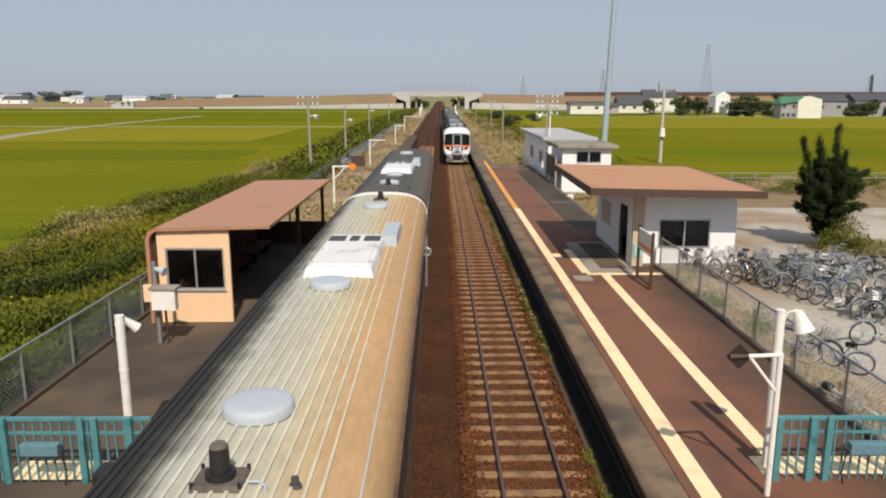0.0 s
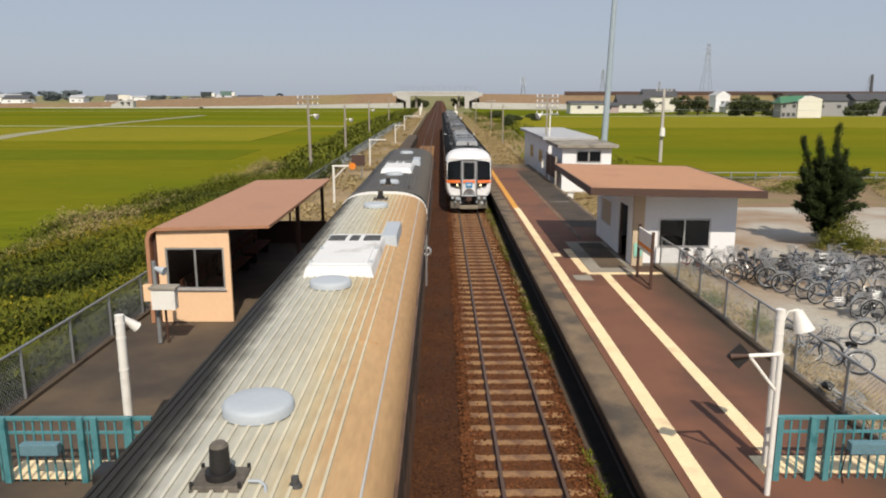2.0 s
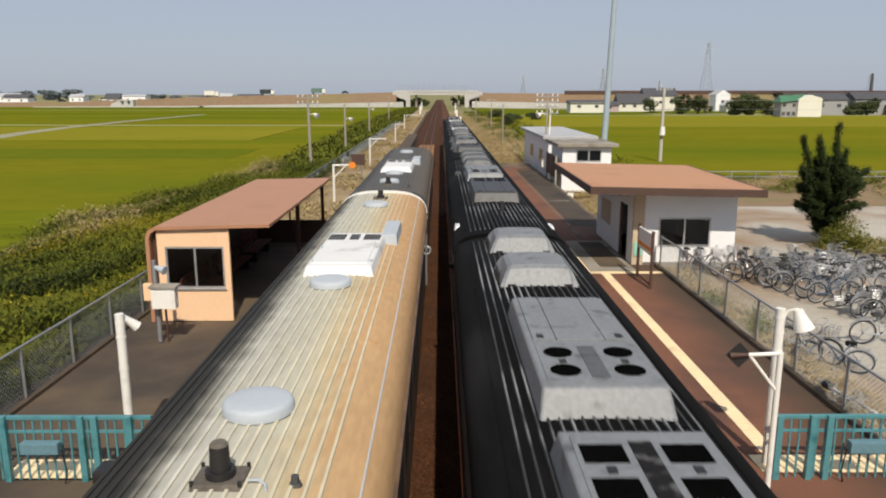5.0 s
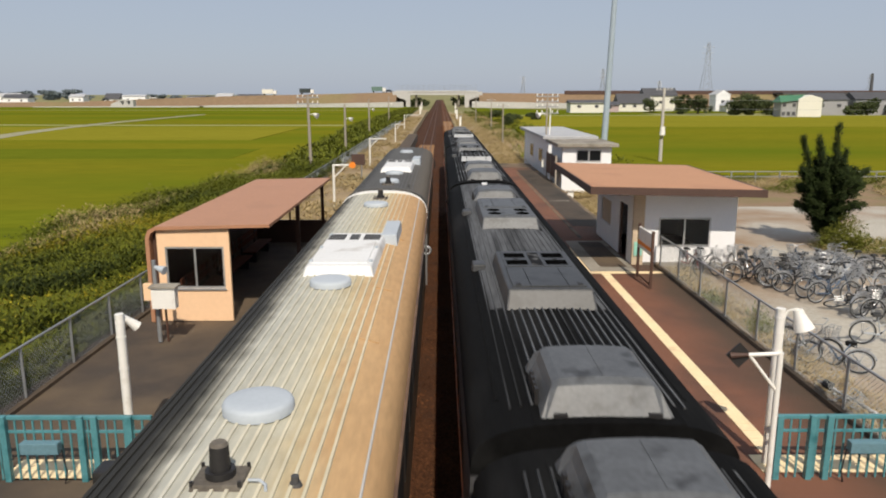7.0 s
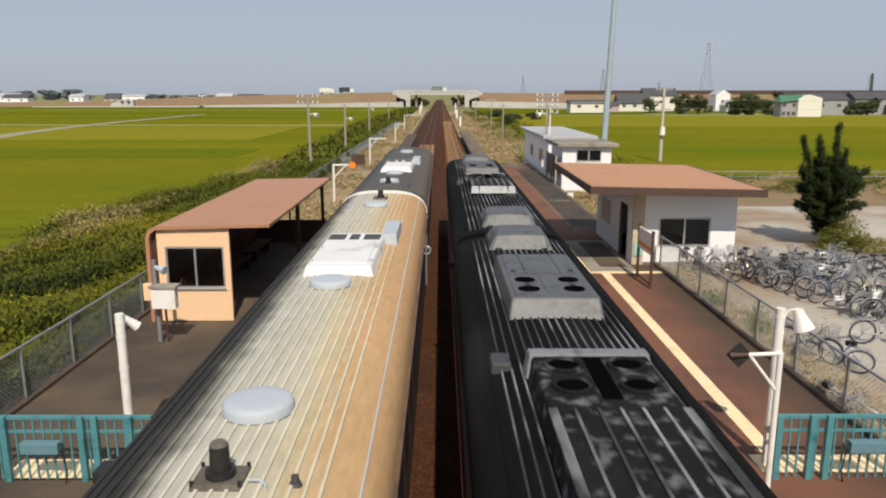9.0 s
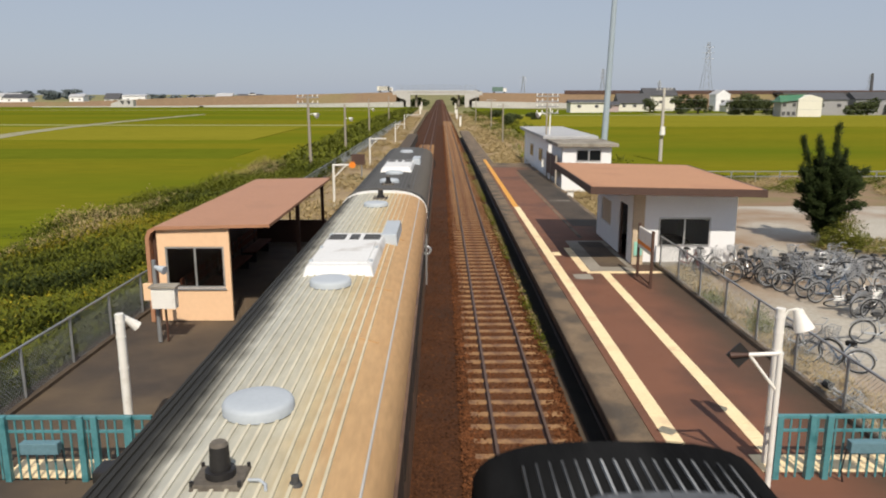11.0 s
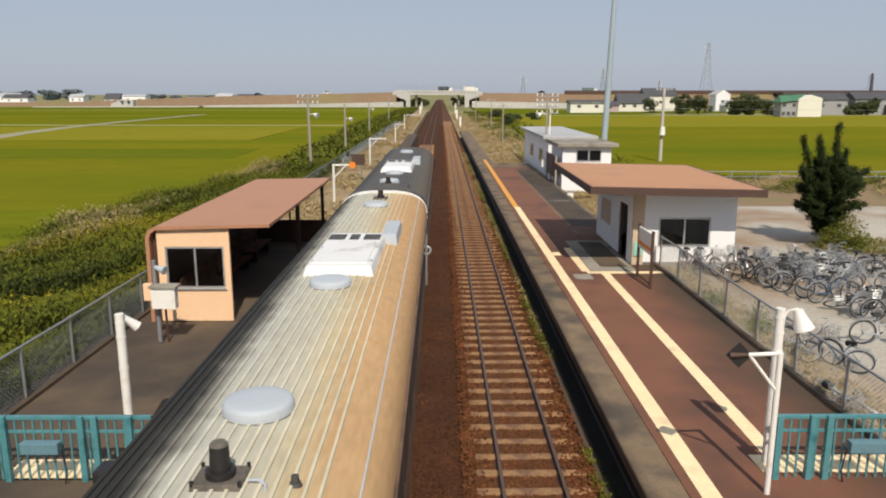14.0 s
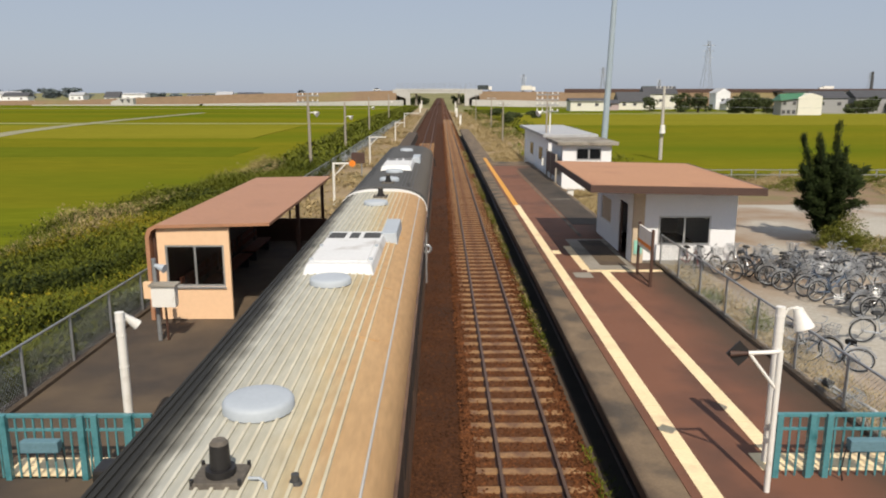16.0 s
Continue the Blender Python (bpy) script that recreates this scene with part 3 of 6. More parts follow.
def pipe_stack(car, x, y, z, h=.3, r=.085):
    bm = BM()
    frustum(bm, x - .24, x + .24, y - .2, y + .2, z - .06, z + .07, .03, .03, .03, .01)
    b = part("exhaust_base", bm, "x_gear", car, "grimy steel mounting plate")
    bm = BM()
    rod(bm, (x, y, z + .05), (x, y, z + .13), r * 1.5, 16)
    rod(bm, (x, y, z + .13), (x, y, z + .05 + h), r * 1.05, 16, r * .95)
    part("exhaust_pipe", bm, "black", b, "sooty exhaust stack")
    bm = BM()
    rod(bm, (x, y, z + .05 + h), (x, y, z + .08 + h), r * .95, 16, r * .7)
    part("cap", bm, "x_gear", b, "grimy worn rim")
    bm = BM()
    for sx in (-.2, .2):
        for sy in (-.16, .16):
            rod(bm, (x + sx, y + sy, z + .03), (x + sx, y + sy, z + .10), .018, 6)
    part("bolts", bm, "black", b)


def vent_disc(car, x, y, z, r=.37, h=.12):
    bm = BM()
    disc(bm, (x, y, z - .06), r, h + .06)
    v = part("roof_vent", bm, "vent_grey", car, "round pale blue-grey ventilator")
    bm = BM()
    disc(bm, (x, y, z - .08), r * .93, .06)
    part("vent_collar", bm, "grille", v)


car_a = old_car(3.2, 24.4, False, True, "weathered diesel railcar with a rust-stained ribbed roof")
ac_unit(car_a, .03, 12.95, 16.45, 3.77, 1.34, .15, "ac_white")
vent_disc(car_a, .0, 7.17, 3.83, .37, .075)
vent_disc(car_a, .0, 12.3, 3.83, .36, .06)
vent_disc(car_a, .0, 21.4, 3.83, .36, .06)
pipe_stack(car_a, .02, 5.75, 3.74)
pipe_stack(car_a, .02, 22.9, 3.74, .26)
bm = BM()
frustum(bm, .55, .95, 16.0, 18.0, 3.5, 3.93, .03, .06, .06, .02)
part("junction_box", bm, "vent_grey", car_a, "pale grey roof box")
bm = BM()
rod(bm, (.66, 5.72, 3.68), (.66, 5.72, 3.76), .075, 12, .05)
rod(bm, (.66, 5.72, 3.76), (.66, 5.72, 3.82), .035, 10)
part("whistle", bm, "grille", car_a, "small dark roof fitting")
bm = BM()
tube(bm, [(.26, 5.72, 3.78), (.36, 5.7, 3.79), (.42, 5.66, 3.77), (.44, 5.58, 3.76)], .015)
part("cable", bm, "vent_grey", car_a)
bm = BM()
box(bm, -1.40, -1.20, 6.35, 6.62, 3.36, 3.50, .04)
part("side_bracket", bm, "black", car_a, "black lump on the roof shoulder")
for xs in (1.2,):
    bm = BM()
    zs = roof_z(xs, 1.435, 3.02, 3.76)
    rod(bm, (xs, 3.4, zs), (xs, 24.2, zs), .016, 6)
    part("drip_strip", bm, "white_concrete", car_a, "thin grey drip strip along the roof")
# plates where ribs stop
for y in (9.6, 12.3, 16.8):
    bm = BM()
    x0, x1 = .72, 1.05
    za, zb = roof_z(x0, 1.435, 3.02, 3.76), roof_z(x1, 1.435, 3.02, 3.76)
    bm2 = [bm.verts.new(p) for p in ((x0, y, za + .004), (x1, y, zb + .004), (x1, y + .16, zb + .004), (x0, y + .16, za + .004),
                                     (x0, y, za + .02), (x1, y, zb + .02), (x1, y + .16, zb + .02), (x0, y + .16, za + .02))]
    for q in ((4, 5, 6, 7), (0, 1, 5, 4), (1, 2, 6, 5), (2, 3, 7, 6), (3, 0, 4, 7)):
        bm.faces.new([bm2[i] for i in q])
    part("roof_plate", bm, "old_roof", car_a, "patched roof plate")
bm = BM()
ring(bm, (1.5, 20.6, 2.6), .11, .04, "y", 14, 5)
rod(bm, (1.42, 20.6, 2.75), (1.5, 20.6, 2.75), .03, 6)
rod(bm, (1.49, 20.55, 2.95), (1.49, 20.55, 1.6), .03, 6)
rod(bm, (1.49, 21.25, 2.95), (1.49, 21.25, 1.6), .02, 6)
part("hand_rail", bm, "aluminium", car_a, "steel handrail with a grey coupling hose")

car_b = old_car(25.0, 45.6, True, False, "sooty dark grey diesel railcar coupled behind")
ac_unit(car_b, .02, 31.0, 35.0, 3.77, 1.36, .15, "ac_white")
vent_disc(car_b, .0, 27.3, 3.8, .36, .1)
vent_disc(car_b, .0, 30.3, 3.8, .36, .08)
vent_disc(car_b, .0, 41.5, 3.8, .36, .1)
pipe_stack(car_b, .0, 26.6, 3.74, .26)
bm = BM()
frustum(bm, .55, .95, 34.8, 36.6, 3.5, 3.98, .03, .06, .06, .02)
part("junction_box", bm, "vent_grey", car_b, "pale grey roof box")
bm = BM()
rod(bm, (.78, 25.9, 3.6), (.78, 25.9, 3.86), .06, 10, .04)
part("whistle", bm, "grille", car_b)
bm = BM()
box(bm, 1.5, 1.58, 43.5, 43.6, 2.7, 3.15)
part("mirror", bm, "black", car_b)


# ---- the passing express ----
M["x_roof"] = mat("sooty_black_roof", (.007, .007, .007, 1), (.003, .003, .003, 1), .8, spec=.06, scale=1.0, fine=14, bump=.15, stretch=(1, .2, 1), stain=(.014, .014, .014, 1), stain_scale=1.1, stain_amount=.4)
M["x_rib"] = mat("sooty_rib", (.030, .030, .031, 1), (.010, .010, .010, 1), .7, scale=2, fine=14, bump=.1, stretch=(1, .3, 1), stain=(.22, .225, .23, 1), stain_scale=1.3, stain_amount=.42)
M["x_rib_worn"] = mat("worn_pale_rib", (.040, .040, .041, 1), (.012, .012, .012, 1), .7, scale=2, fine=14, bump=.1, stretch=(1, .35, 1), stain=(.27, .275, .28, 1), stain_scale=1.7, stain_amount=.5)
M["x_unit_pale"] = mat("weathered_grey_unit", (.215, .227, .24, 1), (.15, .158, .166, 1), .5, scale=2.2, fine=16, bump=.05, stain=(.07, .07, .07, 1), stain_scale=3.0, stain_amount=.12)
M["x_unit_black"] = mat("blackened_unit", (.052, .054, .057, 1), (.028, .029, .030, 1), .5, scale=2.0, fine=14, bump=.05, stain=(.018, .018, .018, 1), stain_scale=2.5, stain_amount=.3)
M["x_dusty"] = mat("dusty_grey_roof", (.125, .13, .138, 1), (.040, .041, .044, 1), .8, spec=.15, scale=4.0, fine=22, bump=.15, stretch=(1, .05, 1), gmix=.6, stain=(.014, .014, .014, 1), stain_scale=2.6, stain_amount=.42)
M["x_unit"] = mat("sooty_grey_unit", (.105, .111, .118, 1), (.062, .064, .067, 1), .5, scale=2.2, fine=16, bump=.05, stain=(.03, .03, .03, 1), stain_scale=3.0, stain_amount=.2)
M["x_unit_dark"] = mat("dark_sooty_unit", (.014, .014, .015, 1), (.007, .007, .0075, 1), .85, spec=.12, scale=1.2, fine=12, bump=.1, stain=(.13, .13, .13, 1), stain_scale=4.5, stain_amount=.28)
M["x_side"] = mat("stainless_side", (.13, .13, .135, 1), (.08, .08, .083, 1), .4, metal=.5, scale=1, fine=20, bump=.03, stretch=(1, .1, 1), stain=(.08, .08, .08, 1), stain_scale=1)
M["x_white"] = mat("white_train_paint", (.74, .74, .75, 1), (.70, .70, .71, 1), .35, scale=1, fine=20, bump=.0)
M["x_orange"] = mat("orange_band", (.78, .17, .03, 1), (.72, .15, .028, 1), .35, scale=2, fine=20, bump=0)
M["x_glass"] = mat("dark_cab_glass", (.010, .012, .014, 1), (.006, .007, .008, 1), .08, spec=.14, scale=2, fine=9, bump=0)
M["x_grey"] = mat("grey_gasket", (.17, .17, .17, 1), (.12, .12, .12, 1), .6, scale=4, fine=30, bump=.05)
M["x_gear_dark"] = mat("dark_grimy_gear", (.17, .15, .12, 1), (.06, .052, .04, 1), .8, scale=4, fine=20, bump=.25, stain=(.2, .18, .15, 1), stain_scale=5, stain_amount=.3)
M["x_lamp"] = mat("lit_headlamp", (1.0, .80, .40, 1), (1.0, .78, .38, 1), .3, scale=3, fine=20, bump=0, emit=3.0)
M["x_blue"] = mat("blue_train_board", (.06, .25, .45, 1), (.05, .22, .42, 1), .4, scale=3, fine=20, bump=0, emit=.25)
XC = 1.72
CAR, HW = 21.3, 1.42
BODY = [(-1.30, .9), (-HW, 1.5), (-HW, 2.7), (-1.41, 3.1)]


def roof_unit(car, y0, y1, style, pale):
    x0, x1, xm = -.70, .78, .04
    m = "x_unit_dark" if style == "dark" else "x_unit_pale" if pale else "x_unit_black" if style == "far_fans" else "x_unit"
    bm = BM()
    if style == "dome":
        # cowl: sloping ends, cambered top
        rows = []
        for y, w, z in ((y0, .74, 3.58), (y0 + .24, .64, 3.93), (y0 + .34, .60, 3.985), (y1 - .26, .60, 3.985), (y1 - .16, .66, 3.92), (y1, .74, 3.58)):
            row = [(xm - .74, 3.57), (xm - w, (3.57 + z) / 2 + .05 * (z > 3.7)), (xm - w * .93, z - .04 * (z > 3.7))]
            row += [(xm + w * q, z + .035 * (1 - q * q) * (z > 3.7)) for q in (-.8, -.4, 0, .4, .8)]
            row += [(xm + w * .93, z - .04 * (z > 3.7)), (xm + w, (3.57 + z) / 2 + .05 * (z > 3.7)), (xm + .74, 3.57)]
            rows.append([bm.verts.new((x, y, zz)) for x, zz in row])
        for a, b in zip(rows, rows[1:]):
            for i in range(len(a) - 1):
                bm.faces.new((a[i], a[i + 1], b[i + 1], b[i]))
        bm.faces.new(rows[0])
        bm.faces.new(rows[-1][::-1])
    else:
        frustum(bm, x0, x1, y0, y1, 3.58, 3.96, .06, .24, .2, .04)
    u = part("roof_unit", bm, m, car,
             {"dome": "sooty grey roof cowl", "fans": "sooty grey air-conditioner with four fans", "far_fans": "sooty grey air-conditioner with four fans", "dark": "blackened cooler with pale edges"}[style])
    bm = BM()
    box(bm, x0 - .05, x1 + .05, y0 - .08, y1 + .05, 3.56, 3.655)
    part("unit_base", bm, "x_roof", u)
    if style == "dome":
        bm = BM()
        box(bm, xm - .012, xm + .012, y0 + .36, y1 - .3, 4.0, 4.026)
        part("seam", bm, m, u)
        for dx in (-.5, .5):
            bm = BM()
            box(bm, xm + dx - .07, xm + dx + .07, y0 + .03, y0 + .08, 3.66, 3.71)
            part("latch", bm, "black", u)
        bm = BM()
        for k in range(4):
            box(bm, x0 + .01, x0 + .05, y0 + .4 + k * .16, y0 + .48 + k * .16, 3.66, 3.85)
        part("side_louvre", bm, "black", u)
    if "fans" in style:
        far = style == "far_fans"
        f0 = y1 - 1.45 if far else y0 + .46
        bm = BM()
        box(bm, x0 + .14, x1 - .14, f0 - .1, f0 + 1.12, 3.95, 3.972, .008)
        plate = part("fan_plate", bm, m, u)
        for dx in (-.36, .36):
            for k in (0, .58):
                bm = BM()
                if far:
                    box(bm, xm + dx - .19, xm + dx + .19, f0 + k + .04, f0 + k + .36, 3.96, 3.982)
                else:
                    disc(bm, (xm + dx, f0 + .22 + k, 3.965), .175, .018, 16)
                fan = part("fan", bm, "x_void", plate, "black fan opening")
            bm = BM()
            box(bm, xm + dx - .03, xm + dx + .05, f0 + .44, f0 + .55, 3.965, 3.985)
            part("latch", bm, "black", plate)
        bm = BM()
        box(bm, xm - .1, xm + .1, f0, f0 + 1.0, 3.965, 3.982)
        part("grille", bm, "x_unit_dark" if far else "x_unit", plate, "ribbed centre grille")
        la, lb = (y0 + .34, f0 - .2) if far else (f0 + 1.25, y1 - .26)
        for xa, xb in ((x0 + .14, xm - .31), (xm - .30, xm + .30), (xm + .31, x1 - .14)):
            bm = BM()
            box(bm, xa, xb, la, lb, 3.95, 3.985, .008)
            part("lid", bm, m, u)
        for dx in (-.5, .5):
            bm = BM()
            ly = la + .05
            box(bm, xm + dx - .04, xm + dx + .04, ly, ly + .12, 3.98, 4.0)
            part("latch", bm, "black", u)
    if style == "dark":
        for dx in (-.36, .36):
            for k in (.55, 1.15):
                bm = BM()
                ring(bm, (xm + dx, y1 - k, 3.97), .2, .03, "z", 18, 5)
                fan = part("fan_rim", bm, "x_unit_dark", u, "dull black fan rim")
                bm = BM()
                disc(bm, (xm + dx, y1 - k, 3.955), .19, .012, 16)
                part("fan", bm, "x_void", fan)
        bm = BM()
        box(bm, xm - .1, xm + .1, y1 - 1.5, y1 - .3, 3.955, 3.975)
        part("grille", bm, "x_void", u)
        bm = BM()
        frustum(bm, x0 - .02, x1 + .02, y1 - .3, y1 + .02, 3.7, 3.985, .05, .05, .05, .02)
        part("end_cap", bm, "x_unit_pale", u, "pale grey end strip")
        for a, b in ((x0, x0 + .26), (x0 + .262, x1 - .262), (x1 - .26, x1)):
            bm = BM()
            frustum(bm, a, b, y0 + .03, y0 + .26, 3.76, 3.985, .02, .12, .03, .02)
            part("end_cap", bm, "x_cap", u, "whitish worn end strip")
        for dx in (-.62, -.40, -.17, .05, .27, .48, .70):
            bm = BM()
            w = .045 if dx in (-.62, .70) else .016
            box(bm, dx - w, dx + w, y0 + .26, y1 - 1.75, 3.95, 3.985)
            part("ridge", bm, "x_rib_worn", u, "whitish worn ridge")
    return u


M["x_void"] = mat("black_fan_void", (.004, .004, .004, 1), (.002, .002, .002, 1), 1.0, spec=.0, scale=3, fine=20, bump=0)
M["x_cap"] = mat("whitish_worn_cap", (.38, .39, .40, 1), (.28, .29, .30, 1), .6, scale=1.5, fine=12, bump=.05, stain=(.2, .2, .2, 1), stain_scale=2, stain_amount=.2)


def express_car(k, units, nose):
    """One car, with its leading end at y = 0 of its own space."""
    car = thing("express_railcar", "moving express diesel railcar with white and orange cab end" if nose else "moving express diesel railcar with a soot-black roof",
                "train", (XC, 0, 0), "passing express")
    y0, y1 = (2.4 if nose else .25), CAR - .25
    bm = BM()
    sweep(bm, [p for p in BODY] + [(-x, z) for x, z in BODY[::-1]], y0, y1)
    part("body", bm, "x_side", car, "dull stainless car side")
    bm = BM()
    sweep(bm, [(-1.41, 3.09)] + roof_curve(1.415, 3.1, 3.68, 16, 3.0) + [(1.41, 3.09)], y0, y1, True, True)
    roof = part("roof", bm, "x_roof", car, "soot-black roof")
    if k == 2:
        # dusty, less sooty sheet along the middle of the roof
        xs = [-.93 + i * .155 for i in range(13)]
        bm = BM()
        sweep(bm, [(x, roof_z(x, 1.415, 3.1, 3.68, 3.0) + .008) for x in xs] + [(x, roof_z(x, 1.415, 3.1, 3.68, 3.0) - .02) for x in xs[::-1]], 4.5, y1 - .3)
        part("roof_sheet", bm, "x_dusty", roof, "dusty grey sheet along the roof")
    for i in range(17):
        x = -.96 + i * .12
        z = roof_z(x, 1.415, 3.1, 3.68, 3.0)
        bm = BM()
        sweep(bm, [(x - .02, z - .03), (x - .012, z + .022), (x + .012, z + .022), (x + .02, z - .03)], y0 + (.1 if nose else .5), y1 - .4)
        part("roof_rib", bm, "x_dusty" if k == 2 else "x_rib" if k == 1 else "x_rib_worn", roof)
    for sx in (-1, 1):
        for j in range(9):
            bm = BM()
            ya = y0 + 2.0 + j * 1.95
            box(bm, sx * (HW - .01) - .012, sx * (HW - .01) + .012, ya, ya + 1.75, 1.75, 2.5)
            part("window", bm, "x_glass", car, "dark tinted window")
        bm = BM()
        box(bm, sx * (HW - .005) - .012, sx * (HW - .005) + .012, y0, y1, 1.62, 1.73)
        part("stripe", bm, "x_orange", car, "orange stripe")
    for a, b, s in units:
        roof_unit(car, a, b, s, k == 0 or k == 1 and s == "fans")
    for x in (-1.02, 1.0):
        bm = BM()
        rod(bm, (x * 1.06, y0 + .8, 3.56), (x * 1.06, y1 - .8, 3.56), .035, 6)
        part("roof_pipe", bm, "x_roof", roof)
    bm = BM()
    box(bm, -1.2, 1.2, y0 + .6, y1 - .4, .3, .9)
    part("underframe", bm, "black", car, "dark underfloor equipment")
    for yb in (3.4, CAR - 3.4):
        for yy in (yb - 1.05, yb + 1.05):
            for sx in (-.53, .53):
                bm = BM()
                rod(bm, (sx - .06, yy, .43), (sx + .06, yy, .43), .43, 18)
                part("wheel", bm, "black", car)
    if not nose:
        bm = BM()
        box(bm, -.55, .55, -.1, y0, 1.0, 3.2)
        part("gangway", bm, "black", car, "black gangway bellows")
        bm = BM()
        tube(bm, [(-1.36, .4, 2.7), (-1.5, .0, 2.95), (-1.36, -.4, 3.05)], .03)
        part("jumper_cable", bm, "black", car)
    return car


express = [express_car(0, ((5.4, 10.4, "far_fans"), (11.0, 14.9, "fans"), (16.4, 18.0, "dome"), (19.2, 20.7, "dome")), True)]
express.append(express_car(1, ((5.4, 10.0, "far_fans"), (11.1, 14.7, "fans"), (16.6, 18.2, "dome"), (19.3, 20.8, "dome")), False))
express.append(express_car(2, ((.35, 1.95, "dome"), (4.3, 7.6, "far_fans"), (11.3, 15.0, "fans"), (16.2, 17.9, "dome")), False))
express.append(express_car(3, ((.7, 2.4, "dome"), (4.1, 5.8, "dome"), (7.95, 12.3, "dark"), (14.4, 17.85, "fans"), (19.4, 20.9, "dome")), False))
express.append(express_car(4, ((.9, 2.5, "dome"), (6.7, 11.0, "dark"), (13.2, 16.6, "fans"), (18.3, 19.8, "dome")), False))
for sx in (-1, 1):
    bm = BM()
    frustum(bm, sx * 1.24 - .15, sx * 1.24 + .15, 1.9, 2.6, 3.2, 3.52, .07, .08, .08, .05)
    part("shoulder_cap", bm, "x_white", express[1], "white painted roof shoulder")
bm = BM()
rod(bm, (.04, 3.4, 3.6), (.04, 3.4, 4.0), .085, 12, .05)
part("aerial", bm, "black", express[1], "black roof aerial")
bm = BM()
box(bm, -.18, .0, 20.3, 20.55, 3.66, 3.76, .02)
part("roof_lamp", bm, "x_white", express[2], "small white roof fitting")
for car, y in ((express[0], 7.7), (express[1], 13.9), (express[2], 7.2), (express[2], 13.9), (express[3], 12.4), (express[4], 10.4)):
    bm = BM()
    frustum(bm, -1.12, -.80, y, y + .5, 3.42, 3.72, .04, .05, .05, .03)
    part("roof_box", bm, "x_unit_black", car, "sooty grey roof box")


M["x_plate"] = mat("pale_dirty_plate", (.30, .26, .20, 1), (.17, .145, .11, 1), .75, scale=3, fine=20, bump=.2)


def cab_front(car):
    """Rounded white nose: rings of the body outline drawn in towards the front."""
    def ring_at(y, s_x, lo, hi, top):
        pts = [(-1.30, .95), (-1.42, 1.25), (-1.42, 2.0), (-1.41, 2.6)] + roof_curve(1.41, 2.85, 3.72, 12, 2.9) + [(1.41, 2.6), (1.42, 2.0), (1.42, 1.25), (1.30, .95)]
        out = []
        for x, z in pts:
            f = max(0, (z - 2.6) / 1.12)
            low = max(0, (1.5 - z) / .55) * (1 - s_x) * 1.6
            out.append((x * (s_x - low), y, z - top * f * f if z > 2.6 else max(z, lo)))
        return out
    # white shell
    rings = [ring_at(2.45, 1.0, .95, 0, .0), ring_at(1.5, .995, .95, 0, .03), ring_at(.85, .975, .95, 0, .16), ring_at(.5, .945, .97, 0, .34), ring_at(.3, .90, 1.0, 0, .55)]
    bm = BM()
    rows = []
    for k, r in enumerate(rings):
        row = []
        for x, y, z in r:
            # the windscreen leans back, the lower face is upright and bowed in plan
            lean = max(0, z - 1.75) * .24
            bow = .32 * (x / 1.42) ** 2 if k == len(rings) - 1 else 0
            row.append(bm.verts.new((x, (y + lean * (1 if k == len(rings) - 1 else (.6 if k == 3 else .2 if k == 2 else 0))) + bow * .8, z)))
        rows.append(row)
    for a, b in zip(rows, rows[1:]):
        for i in range(len(a) - 1):
            bm.faces.new((a[i], a[i + 1], b[i + 1], b[i])).smooth = True
    front = bm.faces.new(rows[-1])
    part("cab_shell", bm, "x_white", car, "glossy white cab end")

    def face_y(x, z):
        return .3 + max(0, z - 1.75) * .24 + .32 * .8 * (x / 1.42) ** 2

    def panel(name, x0, x1, z0, z1, m, out, label="", parent=car, n=6, th=.03):
        bm = BM()
        grid = []
        for i in range(n + 1):
            x = x0 + (x1 - x0) * i / n
            grid.append([(bm.verts.new((x, face_y(x, z) - out, z)), bm.verts.new((x, face_y(x, z) - out + th, z))) for z in (z0, z1(x) if callable(z1) else z1)])
        for a, b in zip(grid, grid[1:]):
            bm.faces.new((a[0][0], b[0][0], b[1][0], a[1][0]))
            bm.faces.new((a[0][1], a[1][1], b[1][1], b[0][1]))
            bm.faces.new((a[1][0], b[1][0], b[1][1], a[1][1]))
            bm.faces.new((a[0][0], a[0][1], b[0][1], b[0][0]))
        for a in (grid[0], grid[-1]):
            bm.faces.new((a[0][0], a[1][0], a[1][1], a[0][1]))
        return part(name, bm, m, parent, label)
    panel("windscreen", -1.335, -.44, 1.95, lambda x: 3.14 - .09 * x * x, "x_glass", .03, "black wrap-round windscreen")
    panel("windscreen", .44, 1.335, 1.95, lambda x: 3.14 - .09 * x * x, "x_glass", .03, "black wrap-round windscreen")
    panel("stripe", -1.31, -.44, 1.78, 1.93, "x_orange", .03, "orange stripe")
    panel("stripe", .44, 1.31, 1.78, 1.93, "x_orange", .03, "orange stripe")
    for s in (-1, 1):
        h = panel("lamp_housing", min(s * .52, s * 1.12), max(s * .52, s * 1.08), 1.57, 1.73, "x_glass", .035, "black lamp housing", n=3)
        bm = BM()
        xc = s * .70
        rod(bm, (xc, face_y(xc, 1.65) - .06, 1.65), (xc, face_y(xc, 1.65) + .02, 1.65), .055, 14)
        part("headlight", bm, "x_lamp", h, "lit warm headlight")
        bm = BM()
        rod(bm, (s * .85, face_y(.85, 2.0) - .05, 2.0), (s * .7, face_y(.7, 2.5) - .05, 2.12), .012, 5)
        part("wiper", bm, "black", car)
